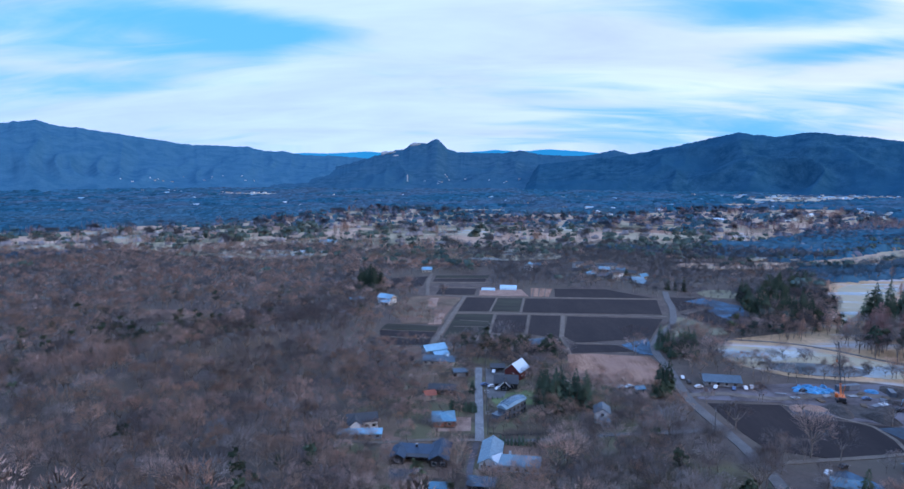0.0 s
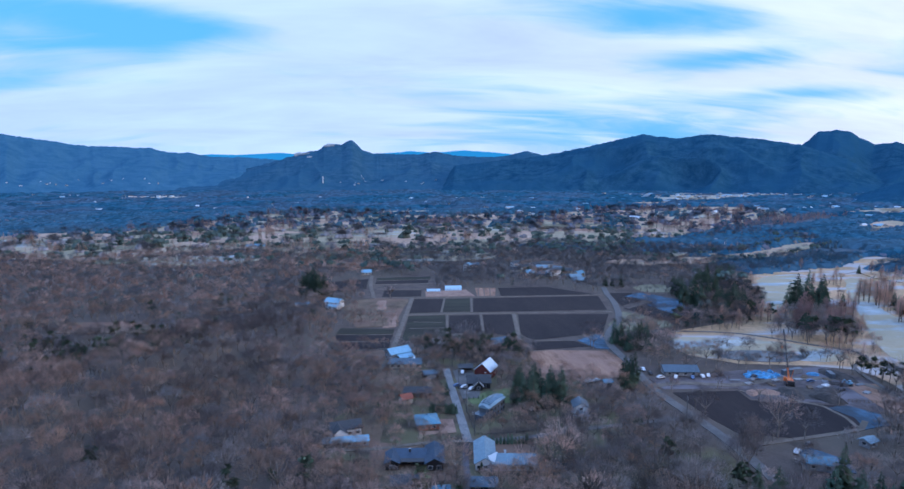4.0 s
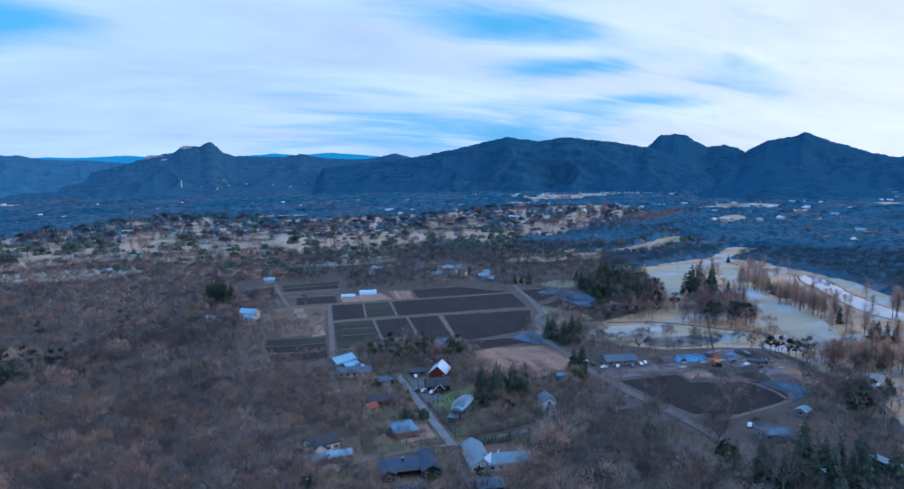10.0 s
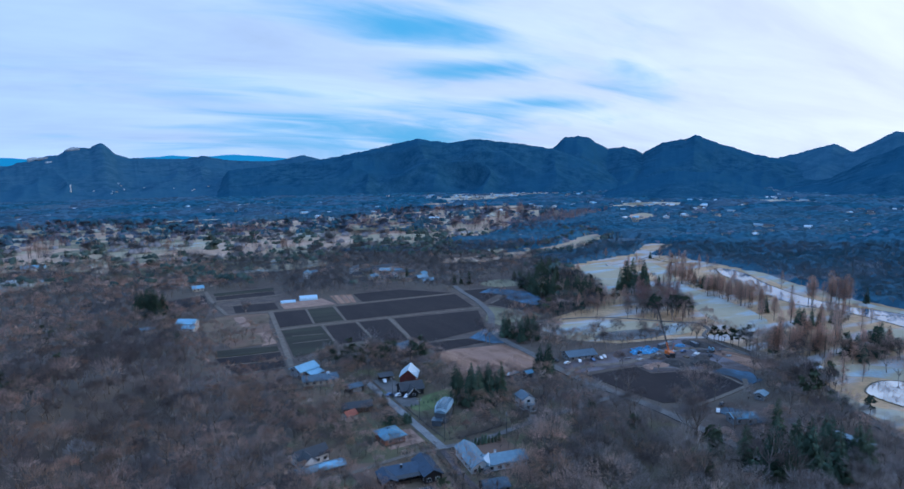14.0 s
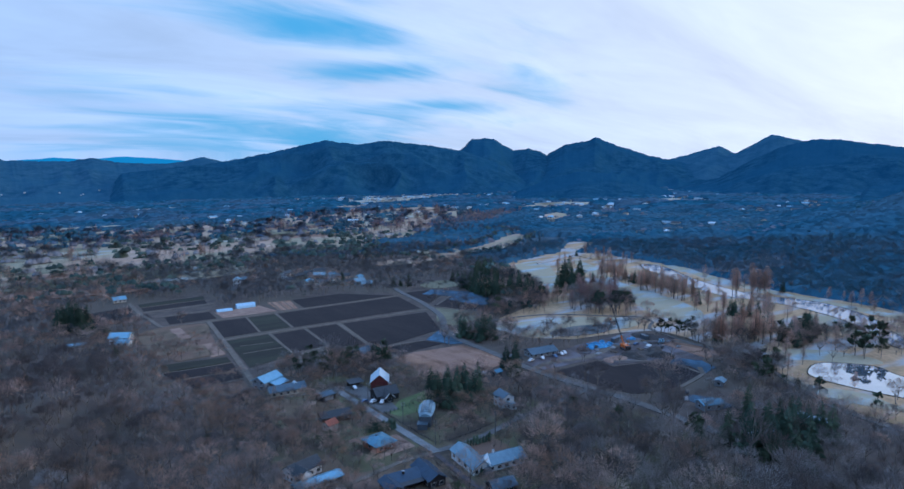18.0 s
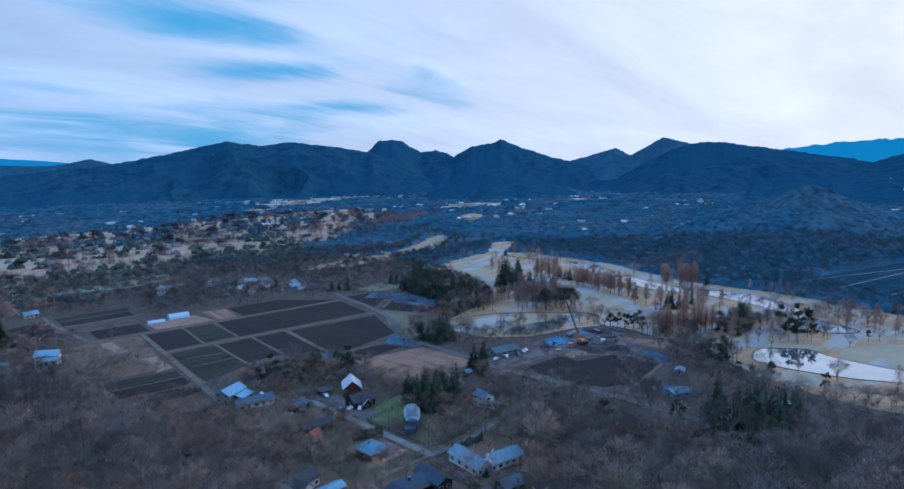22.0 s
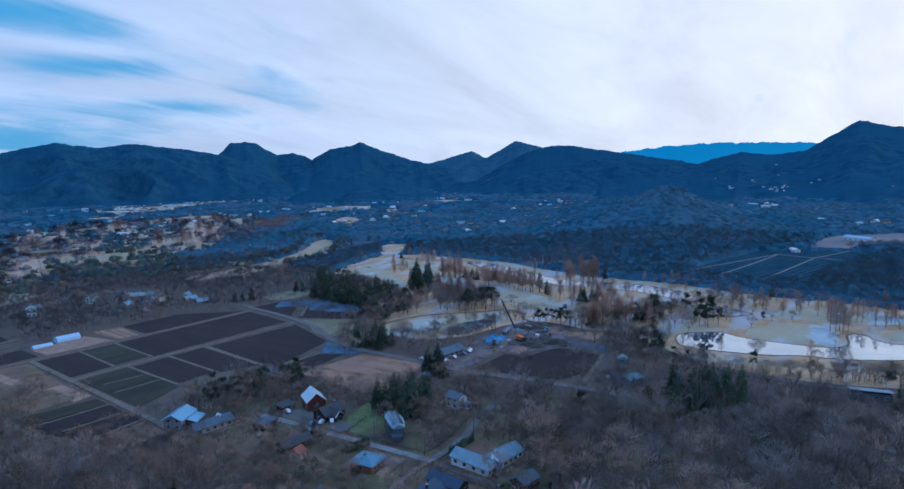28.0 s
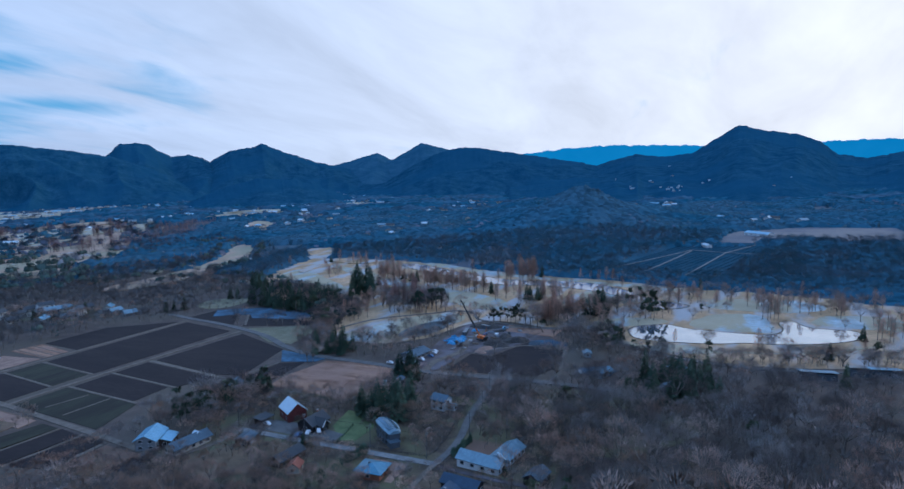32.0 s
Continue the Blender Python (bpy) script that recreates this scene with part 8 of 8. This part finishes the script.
for x, y, t, m in ((160, 294, 20, "metal"), (154, 288, 100, "wood"), (172, 294, 10, "metal"), (178, 298, 45, "wood"), (186, 292, 80, "wood"), (144, 291, 15, "metal"), (192, 272, 30, "metal"), (180, 284, 20, "trim"), (170, 282, 70, "wood")):
    stack(x, y, t, m, {"trim": "stack of white boards on the site", "wood": "stack of brown timber on the site", "metal": "stack of grey steel on the site"}[m])
def container(x, y, turn, mat, label):
    """A steel site container: ribbed walls, roof rails and a pair of doors with locking bars."""
    c = empty("container", label, "container", pose(x, y, gz(x, y) + 0.25, 0, 0, turn))
    body = part("body", box(-3.0, 3.0, -1.2, 1.2, 0, 2.5, bevel=0.04), M[mat], c)
    for k in range(11):
        for side in (-1, 1):
            part("rib", box(-2.8 + k * 0.56, -2.6 + k * 0.56, side * 1.2 - 0.04, side * 1.2 + 0.04, 0.15, 2.4), M[mat], body)
    for side in (-1, 1):
        d = part("door", box(3.0, 3.06, side * 0.58 - 0.55, side * 0.58 + 0.55, 0.1, 2.4), M[mat], c)
        part("bar", tube([(3.09, side * 0.3, 0.2), (3.09, side * 0.3, 2.3)], [0.025, 0.025], 5), M["metal"], d)
    part("roof", box(-3.02, 3.02, -1.22, 1.22, 2.5, 2.56), M["steel_roof"], c)


for x, y, t, m, lab in ((172, 303, 12, "slate_wall", "slate-blue steel container on the building site"), (178, 304.5, 12, "grey_wall", "grey steel container on the building site"), (191, 296, 75, "slate_wall", "slate-blue steel container beside the spoil heap")):
    container(x, y, t, m, lab)


def pipes(x, y, turn, n, label):
    """A row of pipes laid side by side on two bearers."""
    p = empty("pipe_stack", label, "pipes", pose(x, y, gz(x, y) + 0.2, 0, 0, turn))
    for u in (-1.4, 1.4):
        part("bearer", box(u - 0.08, u + 0.08, -0.2, n * 0.42, 0, 0.14), M["wood"], p)
    for k in range(n):
        part("pipe", tube([(-2.5, k * 0.4, 0.34), (2.5, k * 0.4, 0.34)], [0.19, 0.19], 8), M["grey_wall"], p)


for x, y, t, n in ((150, 296, 30, 6), (168, 298, 100, 5), (184, 288, 60, 7), (197, 282, 15, 5), (140, 297, 170, 4), (176, 281, 30, 6)):
    pipes(x, y, t, n, "grey pipes laid side by side on the building site")


def digger(x, y, turn, paint, label):
    """A tracked excavator with its arm lowered."""
    d = empty("excavator", label, "excavator", pose(x, y, gz(x, y) + 0.2, 0, 0, turn))
    for side in (-1, 1):
        part("track", box(-1.7, 1.7, side * 1.0 - 0.28, side * 1.0 + 0.28, 0, 0.75, bevel=0.18), M["rubber"], d)
    part("body", box(-1.7, 0.9, -1.15, 1.15, 0.85, 1.75, bevel=0.1), M[paint], d)
    cab = part("cab", box(-0.3, 0.95, 0.15, 1.1, 1.75, 2.85, bevel=0.08), M[paint], d)
    part("pane", box(0.95, 0.98, 0.25, 1.0, 1.95, 2.7), M["glass"], cab)
    part("boom", tube([(0.9, -0.3, 1.5), (2.9, -0.3, 3.6), (4.4, -0.3, 3.1)], [0.2, 0.22, 0.16], 4), M[paint], d)
    arm = part("arm", tube([(4.4, -0.3, 3.1), (4.9, -0.3, 0.9)], [0.16, 0.12], 4), M[paint], d)
    part("bucket", box(4.5, 5.2, -0.75, 0.15, 0.2, 0.95, bevel=0.12), M["dark_metal"], arm)


digger(191, 283, 200, "pale_roof", "pale blue tracked excavator on the gravel yard")
for x, y, t, L in ((205, 228, 20, 7),):
    h = house("site_cabin", "white site cabin with a low ridged roof", x, y, t, 6, "cabin")
    block(h, L, 4, 2.6, 0.6, "white_wall", "white_roof", windows=3, over=0.3)


def pole(x, y, H=10.5, turn=0):
    p = empty("utility_pole", "grey concrete utility pole with a crossarm", "pole", pose(x, y, gz(x, y), 0, 0, turn), "utility poles")
    part("shaft", tube([(0, 0, -0.4), (0, 0, H)], [0.17, 0.11], 8), M["pole_grey"], p)
    for z in (H - 0.5, H - 1.4):
        arm = part("crossarm", box(-0.9, 0.9, -0.06, 0.06, z, z + 0.1), M["metal"], p)
        for u in (-0.8, 0, 0.8):
            part("insulator", tube([(u, 0, z + 0.1), (u, 0, z + 0.28)], [0.06, 0.05], 6), M["trim"], arm)
    return Vector((x, y, gz(x, y) + H - 0.2))


POLES = [[(0.2, 336), (-0.3, 300), (-0.3, 268), (-0.3, 243)], [(-0.3, 243), (24, 236), (50, 241), (74, 247), (92, 250)]]
for line in POLES:
    tops = []
    for i, (x, y) in enumerate(line):
        if i == 0 and line is POLES[1]:
            tops.append(Vector((x, y, gz(x, y) + 10.3)))
            continue
        tops.append(pole(x, y, 10.5, 0 if line is not POLES[1] else 80))
    for a, b in zip(tops, tops[1:]):
        pts = [a.lerp(b, t / 8) - Vector((0, 0, 0.8 * (1 - (t / 4 - 1) ** 2))) for t in range(9)]
        tagged(part("power_line", tube(pts, [0.03] * 9, 3), M["dark_metal"], None), "thin dark overhead wire between the poles", "wire", kind="structure")


def fence(points, label, step=2.2, h=1.1, mat="dark_metal"):
    f = empty("fence", label, "fence")
    for (ax, ay), (bx, by) in zip(points, points[1:]):
        n = max(1, int(math.dist((ax, ay), (bx, by)) / step))
        for k in range(n + 1):
            x, y = ax + (bx - ax) * k / n, ay + (by - ay) * k / n
            z = gz(x, y)
            part("post", box(x - 0.06, x + 0.06, y - 0.06, y + 0.06, z - 0.3, z + h), M[mat], f)
        za, zb = gz(ax, ay), gz(bx, by)
        for u in (0.35, 0.7, 1.0):
            part("rail", tube([(ax, ay, za + h * u), (bx, by, zb + h * u)], [0.045, 0.045], 4), M[mat], f)


fence([(0.3, 286), (0.2, 262), (0.6, 244), (6, 242.5), (20, 244)], "low dark railing along the street", 2.4, 1.0)
fence([(20, 244), (40, 248.5), (58, 253)], "low dark railing along the street", 3.0, 1.0)
fence([(-8.5, 232), (-10.5, 212), (-11, 204)], "low brown timber fence beside the lane", 2.6, 0.9, "wood")
fence([(-48, 344), (-36, 341), (-20, 336)], "low dark fence in front of the farmhouses", 2.6, 0.9)
fence([(175, 262), (192, 256), (204, 262)], "rusty brown hoarding of stakes along the site", 1.6, 1.6, "wood")


# ------------------------------------------------------------------ far houses and landmarks
def far_house_kinds():
    kinds = []
    for k, (wall, roof, lab) in enumerate((("white_wall", "grey_roof", "distant white house with a grey roof"), ("cream_wall", "dark_roof", "distant pale house with a dark roof"), ("white_wall", "pale_roof", "distant white house with a pale blue roof"),
                                           ("white_wall", "white_roof", "distant white building with a pale roof"))):
        h = empty("far_house", lab, "house", pose(-300 - k * 30, -400, gz(-300 - k * 30, -400)), "houses of the distant villages")
        w = part("wall", gable_walls(11, 8, 4.6, 2.0), M[wall], h)
        part("roof", gable_roof(11, 8, 4.6, 2.0, 0.6), M[roof], h)
        for u in (-2.6, 2.6):
            part("window", box(u - 0.8, u + 0.8, -4.04, -3.98, 1.0, 2.5), M["glass"], w)
        kinds.append(h)
    return kinds


KINDS = far_house_kinds()
first = [True] * 4
random.seed(34)
FAR_HOUSES.sort(key=lambda h: math.hypot(h[0] - PIVOT[0], h[1] - PIVOT[1]))
for px, py, size in FAR_HOUSES[:215]:
    k = random.choice((0, 1, 1, 2, 3))
    m = pose(px, py, gz(px, py) + 0.3, 0, 0, random.uniform(0, 180))
    ob = KINDS[k] if first[k] else copy_thing(KINDS[k], m)
    first[k] = False
    ob.matrix_basis = m @ Matrix.Diagonal((size * random.uniform(0.8, 1.6), size, size * 0.9, 1))


def distant_villages(places):
    """Houses too far off to tell apart, walls and gabled roofs in one mesh."""
    v, f, mi = [], [], []
    for px, py, size in places:
        m = pose(px, py, gz(px, py) + 0.3, 0, 0, random.uniform(0, 180)) @ Matrix.Diagonal((size * random.uniform(0.8, 1.7), size, size * 0.9, 1))
        n, roof = len(v), random.choice((1, 2, 2, 3))
        body = [(sx * 5.5, sy * 4, z) for z in (-1, 4.6) for sx, sy in ((-1, -1), (1, -1), (1, 1), (-1, 1))] + [(-5.5, 0, 6.4), (5.5, 0, 6.4)]
        cap = [(-6.1, -4.7, 4.4), (6.1, -4.7, 4.4), (6.1, 0, 6.7), (-6.1, 0, 6.7), (6.1, 4.7, 4.4), (-6.1, 4.7, 4.4)]
        v += [m @ Vector(p) for p in body + cap]
        for face, mat in (((0, 1, 5, 4), 0), ((1, 2, 6, 5), 0), ((2, 3, 7, 6), 0), ((3, 0, 4, 7), 0), ((4, 7, 8), 0), ((6, 5, 9), 0), ((10, 11, 12, 13), roof), ((13, 12, 14, 15), roof)):
            f.append(tuple(n + q for q in face))
            mi.append(mat)
    me = bpy.data.meshes.new("distant_houses")
    me.from_pydata(v, [], f)
    for name in ("white_wall", "grey_roof", "dark_roof", "pale_roof"):
        me.materials.append(M[name])
    me.polygons.foreach_set("material_index", mi)
    tagged(new("distant_houses", me), "white and grey houses of villages below the mountains", "houses", kind="stuff")


distant_villages(FAR_HOUSES[215:] + [(x + random.gauss(0, sx * 0.7), y + random.gauss(0, sy * 0.8), random.uniform(0.7, 1.2)) for x, y, sx, sy, n in VILLAGES for _ in range(8) if math.hypot(x - PIVOT[0], y - PIVOT[1]) > 2150])


def on_slope(name, head, rise):
    """The place on a mountain's face at a heading and a rise in degrees."""
    hs, xs, ys, zs, ds = SLOPES[name]
    j = int(np.argmin(np.abs(hs - head)))
    el = np.degrees(np.arctan2(zs[:40, j] - 112, ds[:40, j]))
    i = min(int(np.argmax(el > rise)), 39)
    return float(xs[i, j]), float(ys[i, j]), float(zs[i, j])


SLOPE_VILLAGES = [("mountain_east", 79, 93, -2.6, -0.5, 10), ("mountain_west", -29, -18, -3.0, -2.5, 14), ("mountain_east", 80, 85, -2.9, -2.3, 12), ("mountain_dome", 66, 78, -3.4, -2.8, 10), ("mountain_crag", -4, 0, -3.4, -2.6, 8), ("mountain_crag", 2, 8, -3.3, -3.0, 6)]
for name, h0, h1, e0, e1, n in SLOPE_VILLAGES:
    for _ in range(n):
        x, y, z = on_slope(name, random.uniform(h0, h1), random.uniform(e0, e1))
        s = random.uniform(0.4, 0.75)
        copy_thing(KINDS[random.choice((0, 0, 1, 2))], pose(x, y, z - 0.5, 0, 0, random.uniform(0, 180))).scale = (s * random.uniform(0.8, 1.8), s, s)
h = house("farm_sheds", "large white farm shed below the hills", 800, 125, 60, 20, "shed")
block(h, 34, 16, 3.6, 2.2, "white_wall", "pale_roof", windows=5, over=0.6)
h = house("farm_sheds", "white farm hut among the fields", 655, 185, 30, 8, "hut")
block(h, 14, 7, 3.2, 1.5, "white_wall", "white_roof", windows=2, over=0.4)
h = house("golf_lodge", "white lodge with pale roofs at the edge of the golf course", -215, 905, 10, 18, "lodge")
block(h, 24, 10, 4.4, 2.2, "white_wall", "pale_roof", windows=5, over=0.6)


def tower(x, y, z):
    t = empty("tower", "slender white tower below the crag", "tower", pose(x, y, z))
    part("shaft", tube([(0, 0, -20), (0, 0, 24), (0, 0, 29)], [2.6, 2.0, 3.0], 12), M["white_wall"], t)
    part("cap", tube([(0, 0, 29), (0, 0, 32)], [3.4, 1.6], 12), M["trim"], t)


tower(*on_slope("mountain_crag", -5.2, -3.1))


def outcrop(head, rise, size, seed):
    """A bare rock face on the crest."""
    x, y, z = on_slope("mountain_crag", head, rise - 0.12)
    bm = bmesh.new()
    bmesh.ops.create_icosphere(bm, subdivisions=3, radius=1)
    for v in bm.verts:
        d = 1 + 0.35 * noise.noise(v.co * 1.7 + Vector((seed, 0, 0))) + 0.2 * noise.noise(v.co * 4 + Vector((0, seed, 0)))
        v.co = Vector((v.co.x * size * d, v.co.y * size * 0.4 * d, v.co.z * size * 0.4 * d))
    ob = part("rock_outcrop", bm, M["rock"], None)
    ob.matrix_world = pose(x, y, z, 0, 0, -head)
    tagged(ob, "bare pale rock outcrop on the mountain crest", "rock")


for head, rise, size, seed in ((-7.2, -0.62, 34, 1), (-6.7, -0.5, 26, 2), (-5.6, -0.1, 24, 3), (-4.6, 0.2, 30, 4), (-3.8, 0.36, 26, 5), (-6.3, -0.8, 18, 6)):
    outcrop(head, rise, size, seed)
